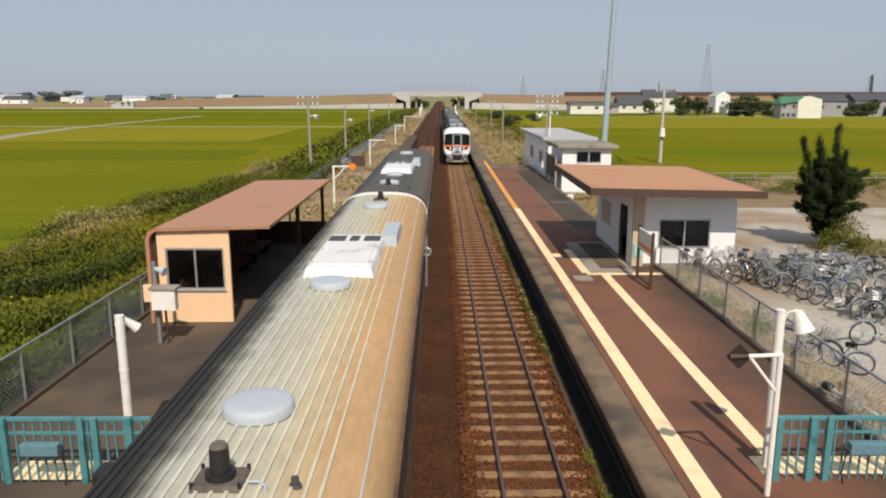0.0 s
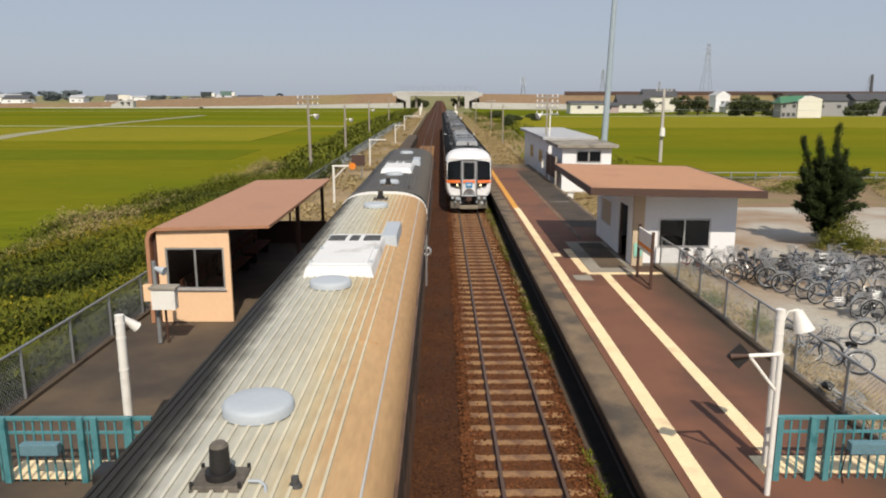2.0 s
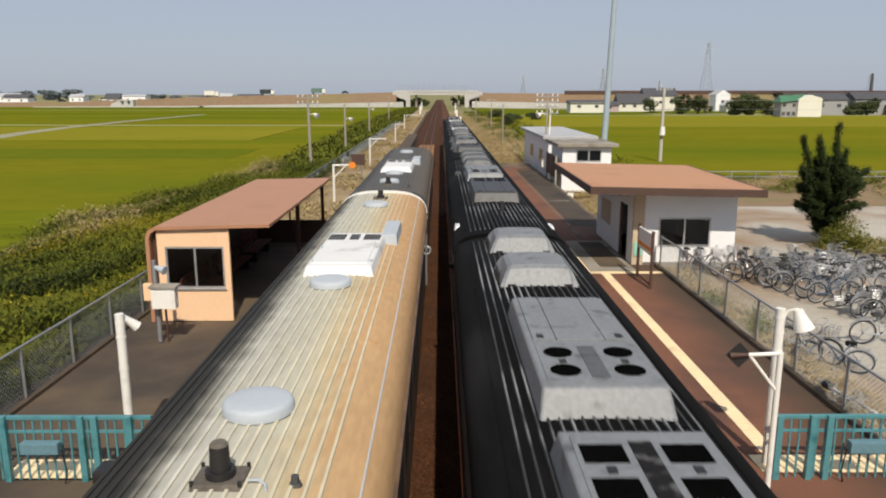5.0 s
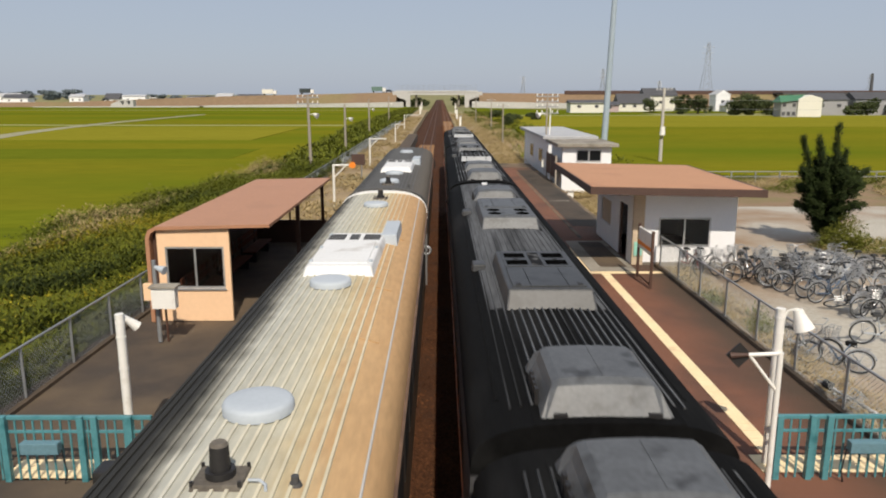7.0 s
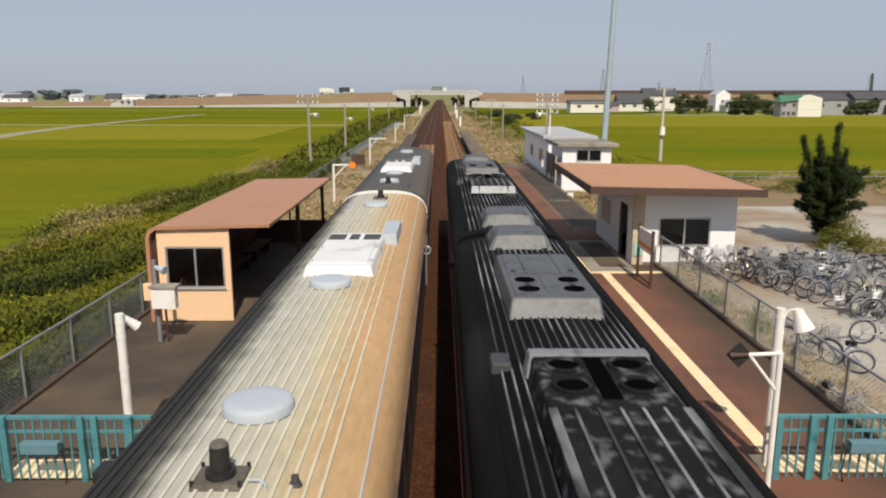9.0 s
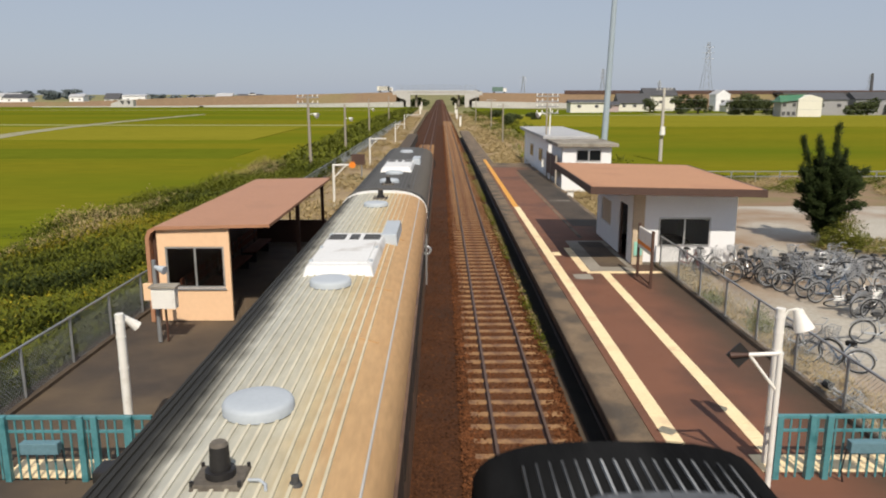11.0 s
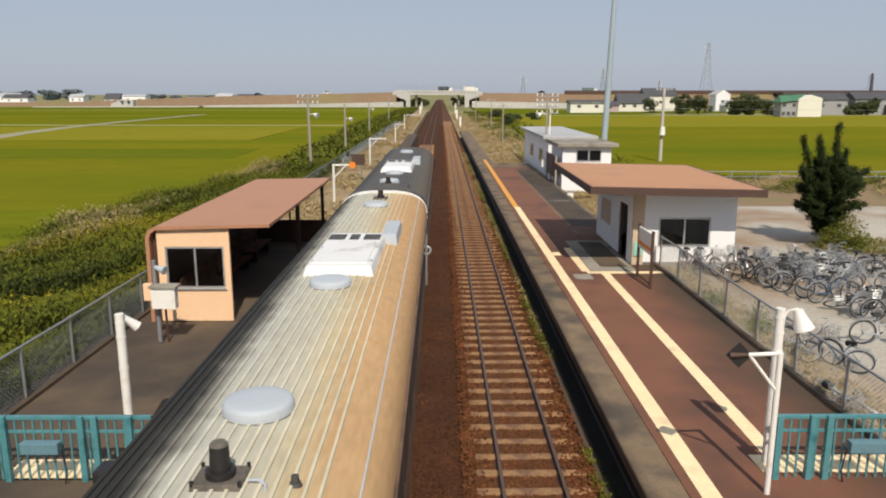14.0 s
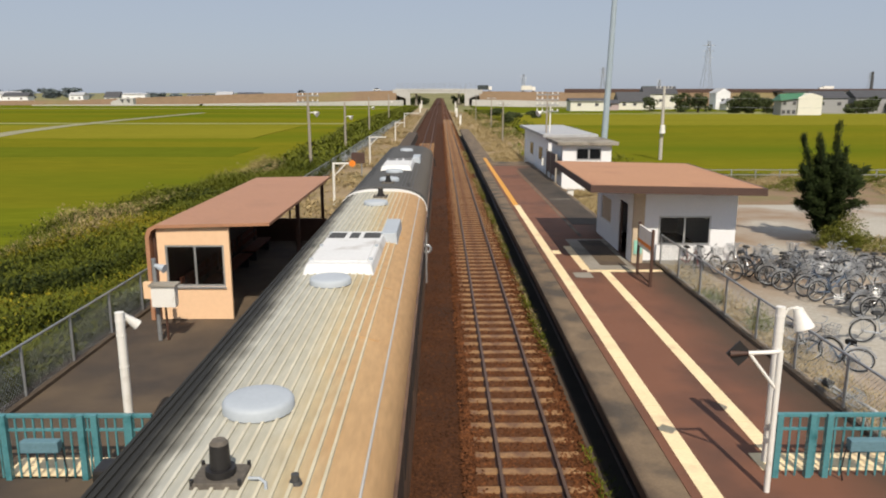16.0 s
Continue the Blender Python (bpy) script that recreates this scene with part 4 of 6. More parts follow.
    for s in (-1, 1):
        # glass and stripe carried round the corner to the car side
        for nm, m, lab, z0, z1 in (("side_glass", "x_glass", "black wrap-round corner glass", 1.95, 2.97), ("side_stripe", "x_orange", "orange stripe round the corner", 1.78, 1.93)):
            bm = BM()
            plan = [(1.325, .50, .24), (1.368, .54, .144), (1.408, .86, .048), (1.434, 1.45, 0), (1.438, 2.38, 0)]
            cols = []
            for x, y, lift in plan:
                zt = z1 + (.06 if y < 1.2 else 0) * (z1 > 2)
                cols.append([bm.verts.new(q) for q in ((s * x, y + (z0 - 1.75) * lift, z0), (s * (x - (.015 if z1 > 2 else 0)), y + (zt - 1.75) * lift, zt),
                                                       (s * (x - .06), y + .03 + (zt - 1.75) * lift, zt), (s * (x - .06), y + .03 + (z0 - 1.75) * lift, z0))])
            for a, b in zip(cols, cols[1:]):
                for i in range(4):
                    bm.faces.new((a[i], a[(i + 1) % 4], b[(i + 1) % 4], b[i]))
            bm.faces.new(cols[0])
            bm.faces.new(cols[-1][::-1])
            part(nm, bm, m, car, lab)
        bm = BM()
        box(bm, min(s * .62, s * 1.02), max(s * .62, s * 1.02), .95, 1.05, 1.97, 2.12, .03)
        part("cab_desk", bm, "x_grey", car, "grey driving desk behind the glass")
    d = panel("gangway_door", -.41, .41, 1.06, 1.96, "x_white", .05, "white gangway door", n=3)
    panel("door_upper", -.41, .41, 1.97, 3.06, "x_grey", .05, "dark grey upper door", d, 3)
    panel("door_window", -.31, .31, 2.0, 2.96, "x_glass", .08, "dark door window", d, 3)
    panel("door_band", -.37, .37, 1.78, 1.93, "x_orange", .075, "orange band", d, 3)
    panel("train_board", -.2, .2, 1.52, 1.82, "x_blue", .09, "blue illuminated name board", d, 2)
    panel("board_mark", -.12, .12, 1.63, 1.71, "x_white", .1, "", d, 1, .01)
    bm = BM()
    arc = [(.34 * math.cos(a * math.pi / 12), 1.10 + .34 * math.sin(a * math.pi / 12)) for a in range(13)]
    front = [bm.verts.new((x, face_y(x, 1.3) - .09, z)) for x, z in arc]
    back = [bm.verts.new((x, face_y(x, 1.3) - .03, z)) for x, z in arc]
    for i in range(13):
        bm.faces.new((front[i], front[(i + 1) % 13], back[(i + 1) % 13], back[i]))
    bm.faces.new(front)
    bm.faces.new(back[::-1])
    part("cover", bm, "x_grey", d, "dark grey half-round folding plate")
    for dx in (-.16, .2):
        bm = BM()
        box(bm, dx - .025, dx + .025, .2, .26, 1.12, 1.2)
        part("catch", bm, "vent_grey", d, "pale catch")
    # grey rubber surround of the door, with a pale sill
    for half, rr, m, lab in ((.47, .045, "x_grey", "grey rubber gangway surround"), (.405, .02, "vent_grey", "pale metal door edge")):
        bm = BM()
        pts = [(-half, 1.06), (-half, 2.0), (-half, 3.0), (-half + .1, 3.13), (half - .1, 3.13), (half, 3.0), (half, 2.0), (half, 1.06)]
        tube(bm, [(x, face_y(x, z) - .07, z) for x, z in pts] + [(-half, face_y(half, 1.06) - .07, 1.06)], rr, 8)
        part("door_surround", bm, m, car, lab)
    bm = BM()
    box(bm, -.46, .46, .16, .3, .98, 1.07, .02)
    part("door_sill", bm, "vent_grey", car, "pale worn sill plate")
    bm = BM()
    box(bm, -1.12, 1.12, .75, 1.5, .35, .98)
    part("skirt_back", bm, "black", car)
    for s in (-1, 1):
        bm = BM()
        frustum(bm, min(s * .55, s * 1.12), max(s * .55, s * 1.12), .42, .9, .22, .62, .02, .02, .02, .03)
        part("skirt", bm, "x_gear_dark", car, "grimy grey skirt")
        bm = BM()
        box(bm, min(s * .5, s * .9), max(s * .5, s * .9), .5, .85, .66, .98, .03)
        part("gear_box", bm, "x_gear_dark", car)
        bm = BM()
        tube(bm, [(s * .48, .45, .95), (s * .46, .36, .7), (s * .4, .34, .5), (s * .32, .4, .42)], .035, 7)
        part("brake_hose", bm, "black", car)
    for x0, z0, x1, z1 in ((-.36, .98, -.3, .5), (.3, .98, .36, .55), (-.95, .95, -.85, .4), (.9, .95, .98, .42), (-.2, .95, -.34, .6)):
        bm = BM()
        tube(bm, [(x0, .42, z0), ((x0 + x1) / 2 + .05, .3, (z0 + z1) / 2 - .05), (x1, .36, z1)], .028, 6)
        part("jumper_hose", bm, "black", car)
    for x, z in ((-.98, .86), (-.72, .84), (-.58, .8), (.62, .86), (.95, .84), (.45, .62), (-.48, .6), (-.84, .6), (.8, .56)):
        bm = BM()
        box(bm, x - .075, x + .075, .36, .52, z - .085, z + .085, .025)
        part("air_cock", bm, "vent_grey", car, "small pale valve")
    bm = BM()
    box(bm, -.56, .56, .30, .5, .18, .42, .03)
    part("pilot_plate", bm, "x_plate", car, "pale dirty plough plate")
    bm = BM()
    box(bm, -.16, .16, .12, .6, .68, .98, .05)
    rod(bm, (0, .3, .55), (0, .3, .95), .1, 10)
    part("coupler", bm, "rail_side", car, "rusty coupler")
    for x, z in ((-1.12, 3.38), (.72, 3.62)):
        bm = BM()
        frustum(bm, x - .05, x + .05, 2.1, 2.35, z - .12, z + .12, .02, .02, .02, .01)
        part("roof_horn", bm, "x_grey", car)
    bm = BM()
    rod(bm, (.04, 3.4, 3.6), (.04, 3.4, 4.0), .085, 12, .05)
    part("aerial", bm, "black", car, "black roof aerial")
    return car


cab_front(express[0])


# ---- shelter on the left platform ----
def wall_with_hole(bm, a0, a1, z0, z1, holes, plane, d0, d1):
    """A wall along x (plane y) or y (plane x) with openings (a, b, lo, hi)."""
    cuts = sorted({a0, a1, *[h[0] for h in holes], *[h[1] for h in holes]})
    for p, q in zip(cuts, cuts[1:]):
        zs = [(z0, z1)]
        for a, b, lo, hi in holes:
            if a <= p and q <= b:
                zs = [(z0, lo), (hi, z1)]
        for lo, hi in zs:
            if hi - lo > .01:
                if plane == "y":
                    box(bm, p, q, d0, d1, lo, hi)
                else:
                    box(bm, d0, d1, p, q, lo, hi)
    bmesh.ops.remove_doubles(bm, verts=bm.verts[:], dist=.0005)



SX0, SX1, SY0, SY1 = -7.62, -5.68, 19.35, 30.3
sh = thing("platform_shelter", "peach waiting shelter with a brown sheet roof, open to the track", "shelter", (0, 0, 0))
bm = BM()
prof = [(-7.78, .9), (-7.78, 3.2), (-7.72, 3.36), (-7.58, 3.45), (-4.55, 3.52), (-4.55, 3.60), (-7.6, 3.54), (-7.8, 3.44), (-7.88, 3.22), (-7.88, .9)]
sweep(bm, prof, SY0 - .12, SY1)
part("roof", bm, "brown_roof", sh, "brown sheet roof bent down over the back")
bm = BM()
wall_with_hole(bm, SX0, SX1, .9, 3.46, [(-7.42, -5.84, 1.82, 2.97)], "y", SY0, SY0 + .1)
part("end_wall", bm, "peach", sh, "peach painted end wall")
w = BM()
for x0, x1, z0, z1 in ((-7.42, -5.84, 1.82, 1.87), (-7.42, -5.84, 2.92, 2.97), (-7.42, -7.37, 1.87, 2.92), (-5.89, -5.84, 1.87, 2.92), (-6.65, -6.60, 1.87, 2.92)):
    box(w, x0, x1, SY0 + .01, SY0 + .07, z0, z1)
wf = part("window_frame", w, "aluminium", sh, "aluminium sliding window")
for x0, x1 in ((-7.37, -6.65), (-6.60, -5.89)):
    bm = BM()
    box(bm, x0, x1, SY0 + .035, SY0 + .041, 1.87, 2.92)
    part("pane", bm, "dark_glass", wf).visible_shadow = False
bm = BM()
box(bm, -7.45, -5.81, SY0 - .04, SY0 + .0, 1.77, 1.82)
part("window_sill", bm, "aluminium", sh)
bm = BM()
box(bm, -7.76, -4.75, SY1 - .12, SY1 - .02, .9, 1.85)
part("far_wall", bm, "brown_steel", sh, "dark brown low far wall")
for x in (-7.7, -6.3):
    bm = BM()
    box(bm, x, x + .06, SY1 - .1, SY1 - .04, 1.85, 3.45)
    part("mullion", bm, "brown_steel", sh)
for y in (24.8, 30.1):
    bm = BM()
    box(bm, -4.95, -4.83, y, y + .12, .9, 3.5)
    part("post", bm, "brown_steel", sh, "brown steel post")
bm = BM()
box(bm, -7.76, -7.66, SY0 + .1, SY1 - .12, .9, 3.3)
part("back_wall", bm, "brown_steel", sh, "dark back wall")
for y in (20.2, 23.2, 26.2):
    b = thing("bench", "long reddish-brown slatted bench inside the shelter", "bench", (0, 0, 0), "shelter benches")
    for x0, x1, z0, z1 in ((-7.25, -7.1, 1.3, 1.34), (-7.07, -6.92, 1.3, 1.34), (-6.89, -6.74, 1.3, 1.34), (-7.36, -7.32, 1.45, 1.62), (-7.38, -7.34, 1.68, 1.85)):
        bm = BM()
        box(bm, x0, x1, y, y + 2.6, z0, z1, .008)
        part("slat", bm, "dark_wood", b)
    for yy in (y + .3, y + 2.2):
        bm = BM()
        box(bm, -7.3, -6.8, yy, yy + .05, .9, 1.3)
        box(bm, -7.36, -7.31, yy, yy + .05, .9, 1.85)
        part("bracket", bm, "black", b)

# ---- station building ----
st = thing("station_building", "small white station building with a flat salmon-red roof", "building", (0, 0, 0))
X0, X1, Y0, Y1, ZB = 6.95, 10.65, 26.05, 32.2, .6


bm = BM()
wall_with_hole(bm, X0 + .4, X1, 1.0, 3.65, [(7.86, 9.74, 1.58, 2.64)], "y", Y0, Y0 + .15)
part("front_wall", bm, "white_wall", st, "sunlit white plaster wall")
bm = BM()
box(bm, X0 + .4, X1, Y0 + .01, Y0 + .15, ZB, 1.0)
part("plinth", bm, "concrete", st, "grey concrete plinth")
bm = BM()
box(bm, X0, X0 + .398, Y0 + .01, Y0 + .14, .9, 3.65)
part("corner_panel", bm, "beige_wall", st, "beige board beside the doorway")
bm = BM()
wall_with_hole(bm, Y0 + .16, Y1, .9, 3.65, [(26.9, 28.2, .9, 2.95), (29.6, 31.4, 1.7, 2.7)], "x", X0, X0 + .15)
part("side_wall", bm, "white_wall", st, "white plaster wall to the platform")
bm = BM()
box(bm, X0 + .16, X1, Y1 - .15, Y1, ZB, 3.65)
box(bm, X1 - .15, X1, Y0 + .16, Y1 - .16, ZB, 3.65)
part("rear_wall", bm, "white_wall", st)
bm = BM()
box(bm, X0 + .16, X1 - .16, Y0 + .16, Y1 - .16, .8, .9)
part("floor_slab", bm, "dark_room", st)
bm = BM()
box(bm, X0 + .03, X0 + .09, 28.0, 28.18, .9, 2.93)
part("door", bm, "brown_steel", st, "half-open dark sliding door")
w = BM()
for x0, x1, z0, z1 in ((7.86, 9.74, 1.58, 1.64), (7.86, 9.74, 2.58, 2.64), (7.86, 7.92, 1.64, 2.58), (9.68, 9.74, 1.64, 2.58), (8.77, 8.83, 1.64, 2.58)):
    box(w, x0, x1, Y0 - .02, Y0 + .05, z0, z1)
wf = part("window_frame", w, "aluminium", st, "aluminium sliding window frame")
for x0, x1 in ((7.92, 8.77), (8.83, 9.68)):
    bm = BM()
    box(bm, x0, x1, Y0 + .02, Y0 + .026, 1.64, 2.58)
    part("pane", bm, "dark_glass", wf).visible_shadow = False
bm = BM()
box(bm, X0 + .05, X0 + .1, 29.62, 31.38, 1.72, 2.68)
part("shutter", bm, "beige_wall", st, "beige shutter over the side window")
bm = BM()
RX0, RX1, RY0, RY1 = 5.08, 11.1, 24.7, 33.0
v = [bm.verts.new(p) for p in ((RX0, RY0, 3.66), (RX1, RY0, 3.54), (RX1, RY1, 3.60), (RX0, RY1, 3.72),
                               (RX0, RY0, 3.92), (RX1, RY0, 3.80), (RX1, RY1, 3.86), (RX0, RY1, 3.98))]
for q in ((3, 2, 1, 0), (4, 5, 6, 7), (0, 1, 5, 4), (1, 2, 6, 5), (2, 3, 7, 6), (3, 0, 4, 7)):
    bm.faces.new([v[i] for i in q])
roof = part("roof", bm, "dark_fascia", st, "flat roof with a dark brown fascia")
bm = BM()
d = .13
v = [bm.verts.new(p) for p in ((RX0 + .04, RY0 + .04, 3.928), (RX1 - d, RY0 + .04, 3.808), (RX1 - d, RY1 - d, 3.868), (RX0 + .04, RY1 - d, 3.988))]
bm.faces.new(v)
v2 = [bm.verts.new(p.co - Vector((0, 0, .05))) for p in v]
for i in range(4):
    bm.faces.new((v[i], v2[i], v2[(i + 1) % 4], v[(i + 1) % 4]))
part("roof_sheet", bm, "salmon_roof", roof, "salmon-red coated roof sheet")
bm = BM()
rod(bm, (10.0, 27.2, 2.35), (10.02, 27.5, 2.35), .05, 8)
part("lamp_tube", bm, "x_white", st)
for y in (26.75,):
    bm = BM()
    box(bm, 7.0, 7.3, Y0 - .05, Y0 - .01, 1.25, 1.75)
    part("notice", bm, "teal_board", st, "pale green notice by the door")

# ---- name board on the platform ----
nb = thing("station_sign", "brown steel frame holding a pale station name board", "sign", (0, 0, 0))
for y in (22.7, 24.3):
    bm = BM()
    box(bm, 6.66, 6.74, y - .04, y + .04, .9, 2.75)
    part("post", bm, "brown_steel", nb, "dark brown post")
bm = BM()
box(bm, 6.67, 6.73, 22.74, 24.26, 1.95, 2.65)
bd = part("board", bm, "white_paint", nb, "pale board with an orange band")
bm = BM()
box(bm, 6.655, 6.668, 22.74, 24.26, 2.08, 2.2)
part("band", bm, "orange", bd)
bm = BM()
box(bm, 6.69, 6.71, 22.74, 24.26, .98, 1.04)
part("foot_rail", bm, "brown_steel", nb)


# ---- chain-link fences ----
def chain_fence(name, x, y0, y1, z0, z1, step, label):
    f = thing(name, label, "fence", (0, 0, 0))
    n = round((y1 - y0) / step)
    for i in range(n + 1):
        y = y0 + (y1 - y0) * i / n
        bm = BM()
        rod(bm, (x, y, z0 - .15), (x, y, z1 + .02), .032, 8)
        part("post", bm, "galvanised", f)
    bm = BM()
    rod(bm, (x, y0, z1), (x, y1, z1), .028, 8)
    part("top_rail", bm, "galvanised", f)
    # diagonal wires
    verts, faces = [], []
    h = z1 - z0
    pitch, r = .11, .0026
    for s in (-1, 1):
        y = y0 - h
        while y < y1 + h:
            a, b = y, y + h
            za, zb = (z0, z1) if s > 0 else (z1, z0)
            if a < y0:
                za += (zb - za) * (y0 - a) / h
                a = y0
            if b > y1:
                zb -= (zb - za) * (b - y1) / (b - a) if b - a > 1e-6 else 0
                b = y1
            if b - a > .02:
                k = len(verts)
                for yy, zz in ((a, za), (b, zb)):
                    verts += [(x - r, yy, zz), (x + r, yy - r, zz), (x + r, yy + r, zz)]
                faces += [(k, k + 1, k + 4, k + 3), (k + 1, k + 2, k + 5, k + 4), (k + 2, k, k + 3, k + 5)]
            y += pitch
    me = bpy.data.meshes.new("wire_mesh")
    me.from_pydata(verts, [], faces)
    me.materials.append(M["wire"])
    ob = new("wire_mesh", me)
    ob.parent = f
    ob["kind"] = "stuff"
    return f


chain_fence("chain_link_fence", -8.42, 6, 34, .95, 2.03, 2.0, "grey chain-link fence with steel posts along the platform")
chain_fence("chain_link_fence", -8.9, 36, 150, .5, 1.6, 3.0, "grey chain-link fence along the weedy verge")
chain_fence("chain_link_fence", 7.86, 5.2, 25.6, .98, 2.03, 2.0, "grey chain-link fence between platform and cycle park")


# ---- teal stair railings ----
M["slate_blue"] = mat("slate_blue_casing", (.13, .24, .29, 1), (.11, .21, .25, 1), .5, scale=2, fine=20, bump=.03)
def stair_rail(x0, x1, posts, label, lamp_x, y=10.9):
    f = thing("stair_railing", label, "railing", (0, 0, 0), "stair railings")
    bm = BM()
    box(bm, x0, x1, y - .035, y + .035, 1.93, 1.99, .01)
    part("handrail", bm, "teal", f)
    for z in (1.72, .86):
        bm = BM()
        box(bm, x0, x1, y - .02, y + .02, z - .02, z + .02)
        part("cross_rail", bm, "teal", f)
    x = x0 + .1
    while x < x1:
        bm = BM()
        box(bm, x - .014, x + .014, y - .012, y + .012, .88, 1.93)
        part("baluster", bm, "teal", f)
        x += .145
    for px in posts:
        bm = BM()
        box(bm, px - .05, px + .05, y - .09, y + .01, .62, 2.0, .01)
        part("post", bm, "teal", f)
    bm = BM()
    box(bm, lamp_x - .3, lamp_x + .3, y - .28, y - .13, 1.45, 1.64, .02)
    part("lamp_box", bm, "slate_blue", f, "small grey-blue light fitting")
    bm = BM()
    tube(bm, [(lamp_x + .32 * (1 if lamp_x < 0 else -1), y - .2, 1.5), (lamp_x + .36 * (1 if lamp_x < 0 else -1), y - .18, 1.1), (lamp_x + .3 * (1 if lamp_x < 0 else -1), y - .16, .9)], .012)
    part("cable", bm, "black", f)
    return f


stair_rail(5.36, 9.5, (5.4, 5.93, 6.2, 7.4, 8.6), "teal painted steel stair railing", 6.75)
stair_rail(-9.5, -4.6, (-8.2, -6.95, -5.72, -5.5, -4.95), "teal painted steel stair railing", -6.3)
for x0, x1 in ((5.75, 12), (-12, -5.1)):
    bm = BM()
    box(bm, x0, x1, 8.6, 10.62, -.5, .70)
    setting("stair_base", bm, "tan_concrete", "tan painted stair stringer and base", "stairs")


# ---- lamp posts and small posts at the platform ends ----
def bell_lamp(bm, c, d, r=.19):
    d = Vector(d).normalized()
    c = Vector(c)
    rod(bm, c - d * .12, c + d * .05, r * .45, 14, r * .7)
    rod(bm, c + d * .05, c + d * .22, r * .7, 14, r)


lp = thing("lamp_post", "thick white lamp post with a white bell-shaped lamp", "lamp post", (0, 0, 0), "platform lamp posts")
bm = BM()
rod(bm, (5.48, 11.35, .9), (5.48, 11.35, 3.62), .075, 14)
pp = part("pole", bm, "white_paint", lp)
for z in (3.45, 3.2, 2.9, 2.3):
    bm = BM()
    rod(bm, (5.48, 11.35, z), (5.48, 11.35, z + .03), .082, 14)
    part("clamp", bm, "white_paint", pp, "steel band")
bm = BM()
tube(bm, [(5.5, 11.35, 3.35), (5.6, 11.35, 3.58), (5.72, 11.32, 3.62), (5.8, 11.3, 3.6)], .018)
part("arm", bm, "white_paint", lp)
bm = BM()
bell_lamp(bm, (5.76, 11.27, 3.5), (.3, -.2, -.9), .165)
part("lamp_shade", bm, "white_paint", lp, "white bell lamp shade")
sp = thing("bracket_post", "slim white post with a triangular bracket and a dark diamond plate", "post", (0, 0, 0))
bm = BM()
rod(bm, (5.08, 10.4, .9), (5.08, 10.4, 3.22), .045, 10)
rod(bm, (5.08, 10.4, 3.2), (4.6, 10.4, 3.18), .032, 8)
rod(bm, (4.62, 10.4, 3.17), (5.07, 10.4, 2.6), .026, 8)
part("post", bm, "white_paint", sp, "white steel post with bracket")
bm = BM()
box(bm, -.14, .14, -.015, .015, -.14, .14)
bmesh.ops.rotate(bm, cent=(0, 0, 0), matrix=Matrix.Rotation(radians(45), 3, "Y"), verts=bm.verts[:])
bmesh.ops.translate(bm, vec=(4.47, 10.42, 3.17), verts=bm.verts[:])
part("diamond_plate", bm, "black", sp, "dark brown back of a diamond sign")
bm = BM()
rod(bm, (4.32, 10.40, 3.17), (4.6, 10.40, 3.18), .05, 8, .03)
part("lamp_hood", bm, "dark_fascia", sp)
lp2 = thing("lamp_post", "thick white lamp post with a white bell-shaped lamp", "lamp post", (0, 0, 0), "platform lamp posts")
bm = BM()
rod(bm, (-5.28, 11.6, .9), (-5.28, 11.6, 3.46), .075, 14)
pp = part("pole", bm, "white_paint", lp2)
for z in (3.3, 3.05, 2.5):
    bm = BM()
    rod(bm, (-5.28, 11.6, z), (-5.28, 11.6, z + .03), .082, 14)
    part("clamp", bm, "white_paint", pp, "steel band")
bm = BM()
bell_lamp(bm, (-5.22, 11.72, 3.33), (.6, .4, -.7), .09)
part("lamp_shade", bm, "white_paint", lp2, "white bell lamp shade")

pb = thing("switch_post", "grey steel post with white equipment box and horn speaker", "equipment", (0, 0, 0))
bm = BM()
rod(bm, (-7.03, 17.6, .9), (-7.05, 17.6, 3.0), .055, 10)
part("post", bm, "galvanised", pb)
bm = BM()
rod(bm, (-6.85, 17.65, .9), (-6.87, 17.65, 2.4), .03, 8)
part("conduit", bm, "brown_steel", pb)
bm = BM()
box(bm, -7.06, -6.48, 17.3, 17.54, 1.84, 2.36, .015)
bb = part("box", bm, "white_paint", pb, "white equipment box")
bm = BM()
box(bm, -7.1, -6.44, 17.26, 17.64, 2.36, 2.41)
part("lid", bm, "concrete", bb)
bm = BM()
rod(bm, (-6.98, 17.5, 2.85), (-6.72, 17.42, 2.78), .045, 10, .11)
part("horn_speaker", bm, "vent_grey", pb, "grey horn speaker")
bm = BM()
box(bm, -7.32, -7.12, 17.5, 17.62, 2.0, 2.42, .01)
part("orange_box", bm, "peach", pb, "peach coloured back box")


def gallows(x, y, h, arm, sign):
    g = thing("gallows_post", "white L-shaped steel post on the platform", "post", (0, 0, 0), "white gallows posts")
    bm = BM()
    rod(bm, (x, y, .3), (x, y, h), .07, 10)
    rod(bm, (x - .05, y, h), (x + arm, y, h), .055, 8)
    rod(bm, (x, y, h - .75), (x + .7, y, h - .05), .04, 8)
    part("post", bm, "white_paint", g)
    if sign:
        bm = BM()
        rod(bm, (x + arm + .2, y - .03, h), (x + arm + .2, y + .03, h), .19, 18)
        part("sign_disc", bm, "orange", g, "orange disc")
    return g


